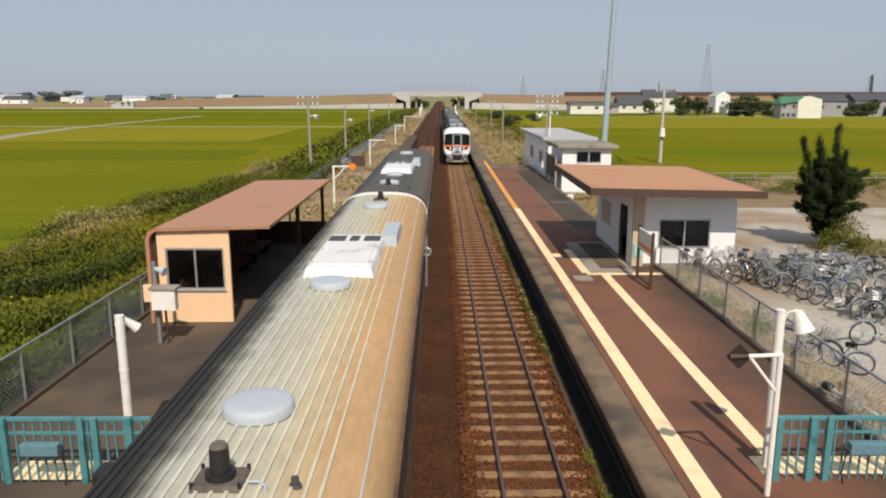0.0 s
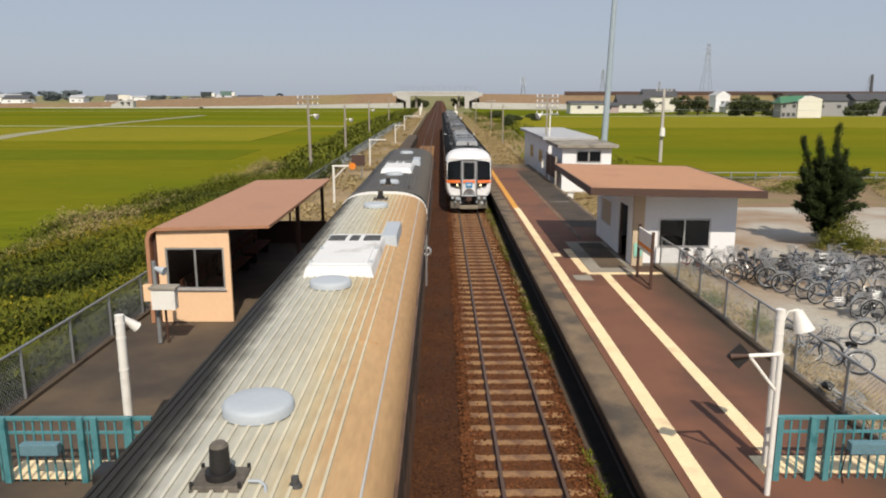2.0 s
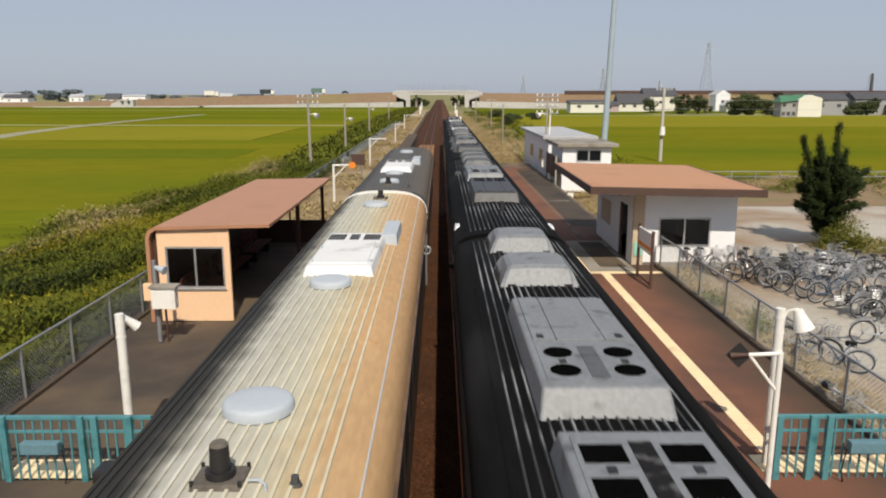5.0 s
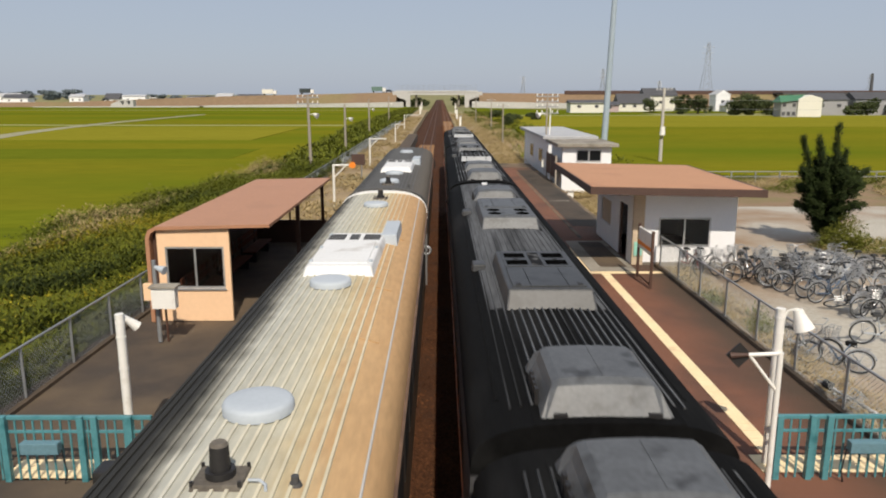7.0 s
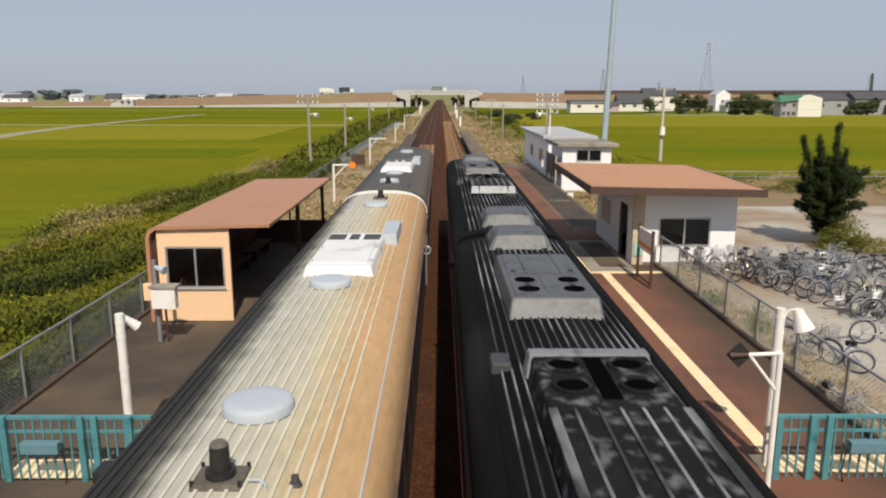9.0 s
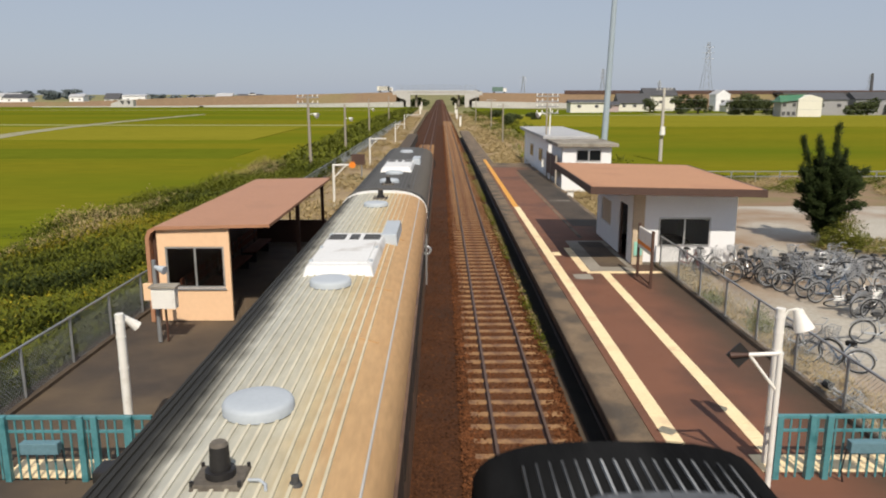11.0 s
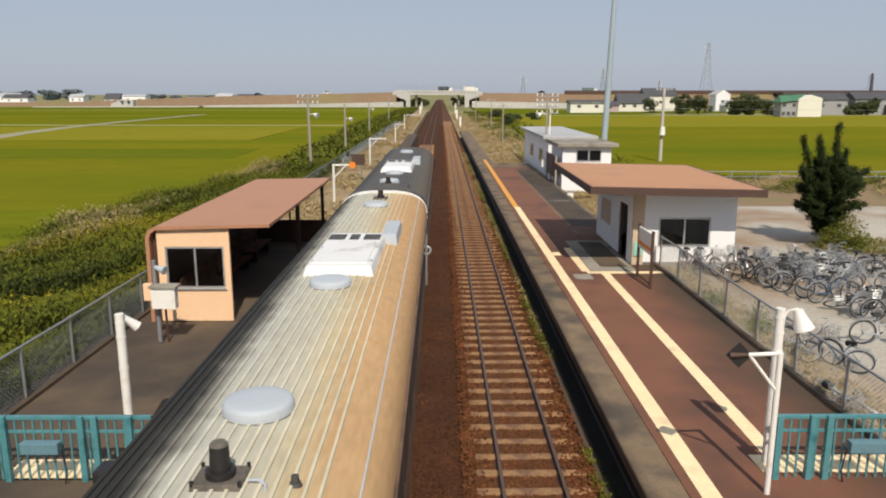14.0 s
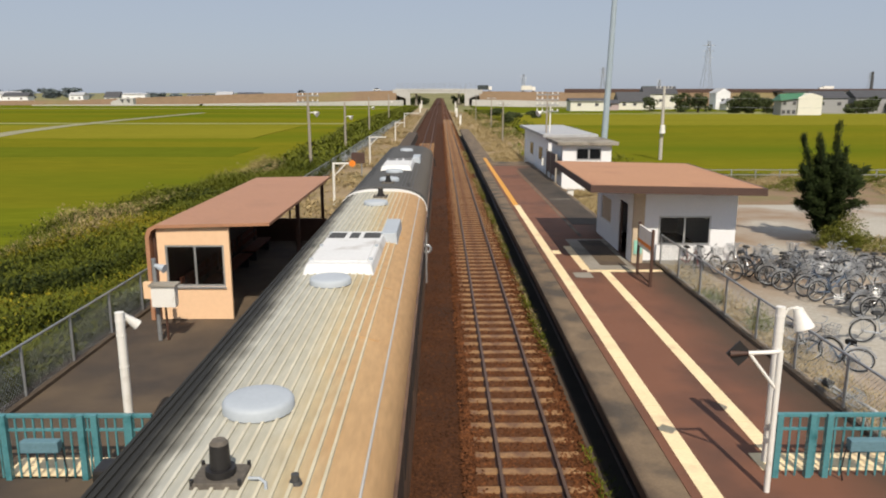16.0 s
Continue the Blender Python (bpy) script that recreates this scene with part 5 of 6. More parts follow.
gallows(-6.2, 42.6, 2.95, .9, True)
gallows(-6.4, 67, 3.0, 1.5, False)
gallows(-5.9, 97, 3.1, 1.2, False)
gallows(-6.4, 132, 3.3, 2.6, False)
tp = thing("signal_board", "dark hooded signal board on a grey post", "signal", (0, 0, 0))
bm = BM()
rod(bm, (-6.0, 56, .5), (-6.0, 56, 2.2), .05, 8)
part("post", bm, "galvanised", tp)
bm = BM()
box(bm, -6.75, -5.75, 55.9, 56.1, 1.7, 2.5)
part("board", bm, "dark_fascia", tp)


# ---- utility poles ----
M["pale_pole"] = mat("pale_concrete_pole", (.50, .47, .43, 1), (.42, .39, .35, 1), 0.85, scale=1, fine=15, bump=.1)


def utility(x, y, h, lean=0, arms=(.5,), lamp=0, r=.14, label="concrete utility pole with cross-arms", m="wood_pole", zb=-.6):
    u = thing("utility_pole", label, "pole", (x, y, 0), "utility poles")
    bm = BM()
    rod(bm, (0, 0, zb), (lean, 0, h), r, 12, r * .7)
    part("pole", bm, m, u)
    for k, d in enumerate(arms):
        bm = BM()
        z = h - .25 - d
        box(bm, lean - .9, lean + .9, -.05, .05, z, z + .09)
        a = part("cross_arm", bm, "galvanised", u)
        for ix in (-.8, -.4, .4, .8):
            bm = BM()
            rod(bm, (lean + ix, 0, z + .09), (lean + ix, 0, z + .26), .045, 8)
            part("insulator", bm, "white_paint", a)
    if lamp:
        bm = BM()
        rod(bm, (lean, 0, h - 1.6), (lean + lamp * .5, -.1, h - 1.5), .03, 6)
        bell_lamp(bm, (lean + lamp * .6, -.12, h - 1.6), (lamp * .8, -.4, -.4), .24)
        part("lamp", bm, "white_paint", u, "white bell lamp")
    return u


utility(-10.7, 61, 6.9, -.1, (.0, .5), 1)
utility(-10.5, 82, 5.9, 0, (), 1)
utility(-11.1, 116, 6.2, 0, (), 1)
utility(-11.4, 165, 6.5, 0, (), 1)
utility(8.35, 58.8, 7.0, .05, (0, .4, .8, 1.3), -1, .085, "slim pale pole crowded with cross-arms", "wood_pole")
utility(8.62, 58.9, 5.9, .05, (), 0, .075, "slim pale twin pole", "white_paint")
utility(24, 80.5, 7.6, .0, (0, 2.1), 0, .2, "pale concrete field pole with cross-arms and a white transformer", "pale_pole")
utility(8.8, 105, 5.6, 0, (.1,), 0, .12)
utility(10.2, 150, 6.0, 0, (.1,), 0, .12)
utility(9, 190, 6.4, 0, (.1,), -1, .12)
bm = BM()
u = thing("pole_boxes", "pale boxes strapped to twin poles", "equipment", (0, 0, 0))
box(bm, 8.0, 8.6, 58.2, 58.5, 1.3, 2.0, .02)
part("box", bm, "white_paint", u)
bm = BM()
rod(bm, (8.75, 58.3, -.5), (8.75, 58.3, 2.6), .12, 10)
part("stub_pole", bm, "wood_pole", u)
tr = thing("pole_transformer", "small white transformer can strapped to the field pole", "transformer", (23.98, 80.2, 0))
bm = BM()
rod(bm, (0, 0, 2.6), (0, 0, 3.5), .3, 12, .24)
part("can", bm, "white_paint", tr)
mast = thing("radio_mast", "tall plain grey steel mast", "mast", (24.9, 112.8, 0))
bm = BM()
rod(bm, (0, 0, -.7), (1.0, 0, 32), .48, 18, .33)
part("shaft", bm, "pole", mast)
for z in (6, 12, 18, 24):
    bm = BM()
    rod(bm, (z / 32, 0, z), (z / 32, 0, z + .12), .47 - z * .004, 18)
    part("flange", bm, "pole", mast)


# ---- huts beyond the station ----
def hut(x0, x1, y0, y1, z, over, wall, roof, label, windows):
    h = thing("hut", label, "building", (0, 0, 0), "station huts")
    bm = BM()
    box(bm, x0, x1, y0, y1, -.5, z)
    part("wall_shell", bm, wall, h)
    bm = BM()
    box(bm, x0 - over, x1 + over, y0 - over, y1 + over, z, z + .22, .03)
    part("roof", bm, roof, h)
    for face, a0, a1, z0, z1 in windows:
        bm = BM()
        if face == "y":
            box(bm, a0, a1, y0 - .04, y0 + .02, z0, z1)
        else:
            box(bm, x0 - .04, x0 + .02, a0, a1, z0, z1)
        f = part("window_frame", bm, "aluminium", h)
        k = 2
        for i in range(k):
            bm = BM()
            w = (a1 - a0) / k
            p, q = a0 + i * w + .06, a0 + (i + 1) * w - .06
            if face == "y":
                box(bm, p, q, y0 - .05, y0 - .03, z0 + .07, z1 - .07)
            else:
                box(bm, x0 - .05, x0 - .03, p, q, z0 + .07, z1 - .07)
            part("pane", bm, "x_glass", f)
    return h


M["grey_roof"] = mat("pale_grey_sheet_roof", (.46, .46, .46, 1), (.40, .40, .41, 1), .5, scale=.6, fine=8, bump=.1)
hut(8.3, 11.6, 57, 73, 3.6, .45, "white_wall", "grey_roof", "white shed with a pale grey sheet roof", (("x", 60, 62, 1.5, 2.6), ("x", 66, 68, 1.5, 2.6)))
hut(8.35, 11.7, 50.5, 55.5, 3.45, .4, "white_wall", "concrete", "small white hut with a flat grey roof", (("y", 9.3, 11.0, 2.45, 3.25),))

sg = thing("trackside_cabinet", "small white cabinet on the verge beside the platform", "cabinet", (8.0, 45, .45))
bm = BM()
box(bm, -.18, .18, -.12, .12, 0, .62, .02)
part("body", bm, "white_paint", sg)
bm = BM()
box(bm, -.21, .21, -.15, .15, .62, .66)
part("lid", bm, "concrete", sg)
# added dark panel stands in for the shaded recess beside the hut
pc = thing("recess_panel", "dark panel on posts, added for the shaded recess beside the small hut", "screen", (7.9, 50.6, 0))
bm = BM()
box(bm, 0, .08, 0, 4.4, 1.3, 2.75)
part("panel", bm, "dark_fascia", pc)
for yy in (0, 2.2, 4.36):
    bm = BM()
    box(bm, -.02, .1, yy - .05, yy + .05, .2, 2.85)
    part("post", bm, "wood_pole", pc)

# ---- embankment and overpass ----
EY = 430


def crest(x):
    for (xa, za), (xb, zb) in zip(CREST, CREST[1:]):
        if xa <= x <= xb:
            return za + (zb - za) * (x - xa) / (xb - xa)
    return CREST[-1][1]


CREST = ((-1200, .5), (-420, .8), (-210, 2.3), (-171, 3.8), (-122, 5.5), (-58, 6.9), (-26, 7.8), (22, 7.4), (71, 6.9), (1200, 6.7))
for name, xs in (("embankment_west", (-1200, -500, -420, -300, -210, -171, -122, -58, -25)), ("embankment_east", (22, 50, 71, 150, 300, 600, 1200))):
    bm = BM()
    rows = []
    for x in xs:
        z = crest(x)
        rows.append([bm.verts.new(p) for p in ((x, EY - 2.1 * z - 2, -.76), (x, EY, z), (x, EY + 16, z), (x, EY + 18 + 2 * z, -.76))])
    for a, b in zip(rows, rows[1:]):
        for i in range(3):
            bm.faces.new((a[i], a[i + 1], b[i + 1], b[i]))
    for r in (rows[0], rows[-1]):
        bm.faces.new(r)
    setting(name, bm, "bank", "brown dry-grass road embankment", "embankment")
for x0, x1, z in ((-130, -20, 2.6), (17, 80, 2.9), (-220, -128, .5)):
    bm = BM()
    sweep(bm, [(x0, -.75), (x1, -.75), (x1, z), ((x0 + x1) / 2, z * .55), (x0, z * .25)] if x1 < 0 else [(x0, -.75), (x1, -.75), (x1, z * .6), (x0, z)], 404, 406)
    setting("wall_low", bm, "white_concrete", "long pale concrete wall at the embankment foot", "wall")
bm = BM()
box(bm, 71, 1200, EY - 1, EY, 6.6, 8.7)
setting("road_fence", bm, "dark_fascia", "dark noise fence along the road", "fence")
op = thing("road_overpass", "pale concrete road overpass above the railway", "bridge", (-1.7, 0, -1.2))
bm = BM()
box(bm, -25, 24, EY - 1, EY + 14, 7.4, 9.2)
part("deck", bm, "white_concrete", op)
bm = BM()
box(bm, -24, 23, EY - 1.2, EY - 1, 8.9, 9.9)
part("parapet", bm, "white_concrete", op)
for s in (-1, 1):
    bm = BM()
    a = [(s * 25.5, 9.6), (s * 15.5, 7.4), (s * 15.5, -.7), (s * 18, -.7), (s * 18, 4.5), (s * 25.5, 7.2)]
    a = a if s > 0 else a[::-1]
    sweep(bm, a, EY - 3, EY - 1.3)
    part("wing_wall", bm, "white_concrete", op)
    bm = BM()
    box(bm, s * 12.2 - .6, s * 12.2 + .6, EY + 2, EY + 3.2, -.7, 7.4)
    part("pier", bm, "concrete", op)
    bm = BM()
    box(bm, min(s * 16, s * 26), max(s * 16, s * 26), EY + 10, EY + 12, -.7, 7.4)
    part("abutment", bm, "concrete", op)
for i in range(16):
    bm = BM()
    x = -23 + i * 3
    box(bm, x - .07, x + .07, EY - 1, EY - .85, 9.2, 13)
    part("fence_post", bm, "galvanised", op)
for z in (10.9, 12.0, 12.9):
    bm = BM()
    box(bm, -23, 22, EY - 1, EY - .95, z, z + .08)
    part("fence_rail", bm, "galvanised", op)

wr = thing("overhead_wires", "thin sagging wires between the field poles", "wire", (0, 0, 0))
for z, dx in ((5.35, .8), (5.35, -.8), (6.3, .8)):
    bm = BM()
    pts = [(24 + dx * .3 + i * 7, 80.5 + i * .8, z + .1 - .012 * i * (9 - i)) for i in range(10)]
    tube(bm, pts, .012, 4)
    part("wire", bm, "galvanised", wr)


# ---- far distance ----
def leaf_cloud(verts, faces, rng, centre, radii, count, size):
    """Small tilted leaf quads scattered through a lumpy ellipsoid."""
    c, r = np.array(centre, float), np.array(radii, float)
    d = rng.normal(size=(count, 3))
    d /= np.linalg.norm(d, axis=1)[:, None]
    p = c + d * r * (rng.uniform(.55, 1.05, (count, 1)))
    a = rng.normal(size=(count, 3)) * size
    b = rng.normal(size=(count, 3)) * size
    for i in range(count):
        k = len(verts)
        verts += [tuple(p[i] - a[i]), tuple(p[i] + b[i] * .6), tuple(p[i] + a[i]), tuple(p[i] - b[i] * .6)]
        faces.append((k, k + 1, k + 2, k + 3))


def from_lists(name, verts, faces, material, parent=None, kind="", label="", category=""):
    me = bpy.data.meshes.new(name)
    me.from_pydata(verts, [], faces)
    me.materials.append(M[material])
    ob = new(name, me)
    if parent:
        ob.parent = parent
    return tagged(ob, label, category, "", kind)


rng = np.random.default_rng(7)


def far_tree(x, y, h, w, label="dark green leafy tree", m="far_green", zb=-.5, n=9):
    t = thing("tree", label, "tree", (x, y, 0), "distant trees")
    bm = BM()
    rod(bm, (0, 0, zb - .3), (0, 0, zb + h * .55), w * .05, 8, w * .02)
    for a in range(4):
        rod(bm, (0, 0, zb + h * .3), (math.cos(a * 1.6) * w * .3, math.sin(a * 1.6) * w * .3, zb + h * .65), w * .02, 6, w * .01)
    part("trunk", bm, "bark", t)
    v, f = [], []
    for k in range(n):
        a, rr = rng.uniform(0, 6.28), rng.uniform(0, .36) * w
        leaf_cloud(v, f, rng, (math.cos(a) * rr, math.sin(a) * rr, zb + h * rng.uniform(.14, .8)), (w * .25, w * .25, h * .2), 130, w * .035)
    from_lists("crown", v, f, m, t)
    return t


for x, y, h, w in ((92, 288, 7.5, 9), (99, 287, 8, 9), (103, 261, 8, 9), (109, 262, 7.5, 9), (115, 263, 6.5, 8),
                   (128, 310, 9.0, 9), (122, 250, 5.5, 6), (128, 258, 6.5, 8), (142, 256, 5.5, 7), (150, 262, 6, 9), (158, 258, 5, 8), (84, 300, 6, 6),
                   (20, 205, 2.8, 5), (26, 210, 2.4, 5), (15, 170, 3.2, 4), (17, 230, 2.6, 6)):
    far_tree(x, y, h, w)
# horizon trees carry the air haze in their leaf colour
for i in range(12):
    far_tree(-570 + i * 10 + rng.uniform(-5, 5), 900 + rng.uniform(-30, 30), rng.uniform(9, 13.5), rng.uniform(20, 28), "horizon tree with blue-grey distance haze in its colour", "hazy_green")
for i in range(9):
    far_tree(-440 + i * 22 + rng.uniform(-8, 8), 900 + rng.uniform(-30, 30), rng.uniform(5, 8), rng.uniform(14, 20), "horizon tree with blue-grey distance haze in its colour", "hazy_green")

M["green_roof"] = mat("green_sheet_roof", (.06, .19, .10, 1), (.05, .16, .085, 1), .5, scale=.2, fine=2, bump=0)
M["slate_roof"] = mat("dark_tile_roof", (.075, .075, .08, 1), (.055, .055, .06, 1), .6, scale=.3, fine=3, bump=.1)
M["grey_wall"] = mat("grey_house_wall", (.34, .34, .34, 1), (.29, .29, .29, 1), .85, scale=.3, fine=3, bump=0)
M["cream_wall"] = mat("cream_house_wall", (.74, .72, .63, 1), (.68, .66, .58, 1), .85, scale=.3, fine=3, bump=0)
M["pink_wall"] = mat("dull_pink_wall", (.48, .38, .38, 1), (.42, .33, .33, 1), .85, scale=.3, fine=3, bump=0)


def house(x, y, w, d, eave, ridge, wall, roof, label, along="x", windows=2, side=None, zb=-.6):
    """A gabled house; the ridge runs along x or y."""
    h = thing("house", label, "house", (x, y, 0), "distant houses")
    bm = BM()
    box(bm, -w / 2, w / 2, 0, d, zb, eave)
    part("wall_shell", bm, wall, h)
    bm = BM()
    o = .5
    if along == "x":
        for p in ((-w / 2 - o, w / 2 + o),):
            v = [bm.verts.new(q) for q in ((p[0], -o, eave - .2), (p[1], -o, eave - .2), (p[1], d / 2, ridge), (p[0], d / 2, ridge), (p[1], d + o, eave - .2), (p[0], d + o, eave - .2))]
            for q in ((0, 1, 2, 3), (3, 2, 4, 5), (0, 3, 5), (1, 4, 2), (0, 5, 4, 1)):
                bm.faces.new([v[i] for i in q])
        part("roof", bm, roof, h)
    else:
        v = [bm.verts.new(q) for q in ((-w / 2 - o, -.1, eave - .2), (w / 2 + o, -.1, eave - .2), (0, -.1, ridge), (-w / 2 - o, d + o, eave - .2), (w / 2 + o, d + o, eave - .2), (0, d + o, ridge))]
        for q in ((0, 1, 2), (3, 5, 4), (0, 2, 5, 3), (1, 4, 5, 2), (0, 3, 4, 1)):
            bm.faces.new([v[i] for i in q])
        part("roof", bm, roof, h)
        bm = BM()
        v = [bm.verts.new(q) for q in ((-w / 2, -.15, eave - .3), (w / 2, -.15, eave - .3), (0, -.15, ridge - .15), (-w / 2, -.05, eave - .3), (w / 2, -.05, eave - .3), (0, -.05, ridge - .15))]
        for q in ((0, 1, 2), (3, 5, 4), (0, 2, 5, 3), (1, 4, 5, 2), (0, 3, 4, 1)):
            bm.faces.new([v[i] for i in q])
        part("gable", bm, wall, h)
    for i in range(windows):
        bm = BM()
        a = -w / 2 + (i + .5) * w / windows
        box(bm, a - .7, a + .7, -.08, .05, eave * .45, eave * .45 + 1.1)
        part("window", bm, "slate_roof", h)
    return h


# the big pale house with a grey flank under a green roof
bh = thing("house", "large cream gabled house with a grey flank and green roof", "house", (0, 0, 0), "distant houses")
bm = BM()
sweep(bm, [(112, -.6), (119.5, -.6), (119.5, 5.6), (116, 6.6), (112, 5.2)], 234, 246)
part("cream_wing", bm, "cream_wall", bh, "cream gabled wing")
bm = BM()
box(bm, 107.0, 111.9, 234.5, 240, -.6, 4.4)
part("grey_wing", bm, "grey_wall", bh, "grey rendered wing")
bm = BM()
v = [bm.verts.new(p) for p in ((106.4, 233.9, 4.3), (111.95, 233.9, 4.9), (115.5, 237.5, 6.7), (107.5, 237.5, 6.4), (106.4, 241, 4.3), (111.95, 241, 4.9))]
for q in ((0, 1, 2, 3), (3, 2, 5, 4), (0, 3, 4), (0, 4, 5, 1)):
    bm.faces.new([v[i] for i in q])
part("roof", bm, "green_roof", bh, "green sheet roof")
for x in (107.8, 109.4, 111.0):
    bm = BM()
    box(bm, x - .5, x + .5, 234.4, 234.55, .3, 1.4)
    part("window", bm, "slate_roof", bh)
for x in (107.9, 111.0):
    bm = BM()
    box(bm, x - .5, x + .5, 234.4, 234.55, 3.0, 4.0)
    part("window", bm, "slate_roof", bh)
house(57, 289, 13.5, 9, 3.6, 4.6, "cream_wall", "slate_roof", "long low white shed with a dark roof", "x", 2)
house(68, 300, 7, 8, 2.6, 3.9, "pink_wall", "slate_roof", "low dull pink house behind rice", "x", 1)
house(80, 308, 13, 9, 3.2, 7.0, "cream_wall", "slate_roof", "house with a broad dark tiled roof", "x", 3)
house(97, 330, 14, 9, 6.2, 9.4, "cream_wall", "slate_roof", "two-storey house with a dark tiled roof", "x", 3)
house(120, 318, 6, 8, 6.8, 8.6, "white_wall", "grey_roof", "small white gabled house", "y", 1)
house(118, 300, 6, 8, 2.4, 4.4, "cream_wall", "grey_roof", "small cream gabled village house", "y", 1)
house(140, 268, 12, 9, 5.0, 7.2, "grey_wall", "slate_roof", "grey house with a dark roof", "x", 2)
house(158, 270, 16, 9, 5.2, 7.6, "grey_wall", "slate_roof", "grey house with a dark roof", "x", 3)
house(165, 262, 8, 8, 3.0, 4.4, "pink_wall", "grey_roof", "low pale village house by trees", "x", 1)
house(180, 270, 14, 9, 4.4, 6.6, "cream_wall", "slate_roof", "cream house with a dark roof", "x", 3)
lb = thing("long_warehouse", "long dark-roofed building with pale openings on the embankment", "building", (0, 0, 0))
bm = BM()
box(bm, 192, 236, 418, 428, -.6, 6.6)
part("wall_shell", bm, "cream_wall", lb)
bm = BM()
box(bm, 190, 238, 416, 428.5, 6.6, 7.6)
part("roof", bm, "slate_roof", lb)
for i in range(6):
    bm = BM()
    x = 194 + i * 7
    box(bm, x, x + 4.8, 417.9, 418.1, 4.9, 6.4)
    part("bay", bm, "slate_roof", lb)
for i in range(11):
    house(-330 + i * 26 + rng.uniform(-6, 6) - 60, 520 + rng.uniform(-20, 40), rng.uniform(8, 18), 9, rng.uniform(3, 5.5), rng.uniform(5.5, 8), "white_wall", "grey_roof" if i % 2 else "slate_roof",
          "small pale house on the horizon", "x", 2)
cu = thing("culvert_bridge", "small white concrete underpass in the embankment", "bridge", (0, 0, 0))
bm = BM()
v = [(-178, -.7), (-166, -.7), (-166, 3.6), (-172, 3.9), (-178, 1.6)]
sweep(bm, v, 405, 409)
part("wall_face", bm, "white_concrete", cu)
for x in (-172, -168.6):
    bm = BM()
    sweep(bm, [(x - 1, 3.0), (x + 1.2, 3.2), (x + .6, .8)], 404.8, 405.1)
    part("opening", bm, "slate_roof", cu)


def pylon(x, y, h, w):
    p = thing("pylon", "thin grey lattice power pylon", "pylon", (x, y, 0), "power pylons")
    bm = BM()
    for sx in (-1, 1):
        for sy in (-1, 1):
            tube(bm, [(sx * w, sy * w, -1), (sx * w * .35, sy * w * .35, h * .6), (sx * w * .16, sy * w * .16, h)], .22, 5)
    part("legs", bm, "galvanised", p)
    bm = BM()
    for i in range(9):
        za, zb = h * i / 9, h * (i + 1) / 9
        wa = w * max(.2, 1 - za / h * .95)
        wb = w * max(.2, 1 - zb / h * .95)
        rod(bm, (-wa, -wa, za), (wb, -wb, zb), .14, 4)
        rod(bm, (wa, -wa, za), (-wb, -wb, zb), .14, 4)
    part("bracing", bm, "galvanised", p)
    for z in (.72, .82, .92):
        bm = BM()
        rod(bm, (-w * 1.0, 0, h * z), (w * 1.0, 0, h * z), .2, 5)
        part("cross_arm", bm, "galvanised", p)


pylon(318, 900, 66, 7)
pylon(194, 900, 36, 4)
pylon(560, 980, 32, 4)
pylon(110, 1000, 30, 4)
pylon(262, 900, 22, 3)
ch = thing("chimney", "thin dark factory chimney on the horizon", "chimney", (505, 880, 0))
bm = BM()
rod(bm, (0, 0, -.6), (0, 0, 30), 2.2, 12, 1.4)
part("stack", bm, "slate_roof", ch)

for x, y, h, w in ((-13, 445, 5.5, 6), (-10, 470, 5, 6), (9, 446, 5.5, 6), (12, 470, 6, 7), (15, 452, 5, 6), (-17, 455, 5, 7)):
    far_tree(x, y, h, w, "dark bushy tree behind the overpass")
for x, y, h in ((-6.5, 240, 3.2), (4.6, 210, 2.6), (5.4, 270, 3.4), (-7.5, 300, 3.5), (4.4, 165, 2.0)):
    mp = thing("marker_post", "short white trackside marker post", "post", (x, y, 0), "trackside markers")
    bm = BM()
    box(bm, -.22, .22, -.15, .15, -.8, h)
    part("post", bm, "white_paint", mp)
    bm = BM()
    box(bm, -.4, .4, -.2, .2, h, h + .3)
    part("cap", bm, "concrete", mp)

# ---- traffic on the embankment ----
traffic = []


def road_vehicle(kind, x0, v, paint):
    t = thing("truck" if kind else "car", "small moving truck on the embankment road" if kind else "small moving car on the embankment road", "truck" if kind else "car", (0, 0, 0), "road traffic")
    s = 1 if v > 0 else -1
    if kind:
        bm = BM()
        box(bm, -4, 2.2, -1.2, 1.2, .9, 3.4, .08) if s > 0 else box(bm, -2.2, 4, -1.2, 1.2, .9, 3.4, .08)
        part("cargo_box", bm, paint, t)
        bm = BM()
        a, b = sorted((s * 2.3, s * 4.2))
        box(bm, a, b, -1.1, 1.1, .6, 2.7, .2)
        part("cab", bm, "white_paint", t)
    else:
        bm = BM()
        box(bm, -2.1, 2.1, -.85, .85, .35, .95, .15)
        part("body", bm, paint, t)
        bm = BM()
        frustum(bm, -1.4, 1.3, -.78, .78, .9, 1.55, .4, .05, .05, .05)
        part("cabin", bm, "x_glass", t)
    for x in ((-2.9, 3.0) if kind else (-1.3, 1.3)):
        for y in (-.9, .9):
            bm = BM()
            rod(bm, (x, y - .12, .45 if kind else .32), (x, y + .12, .45 if kind else .32), .45 if kind else .32, 12)
            part("wheel", bm, "black", t)
    traffic.append((t, x0, v))


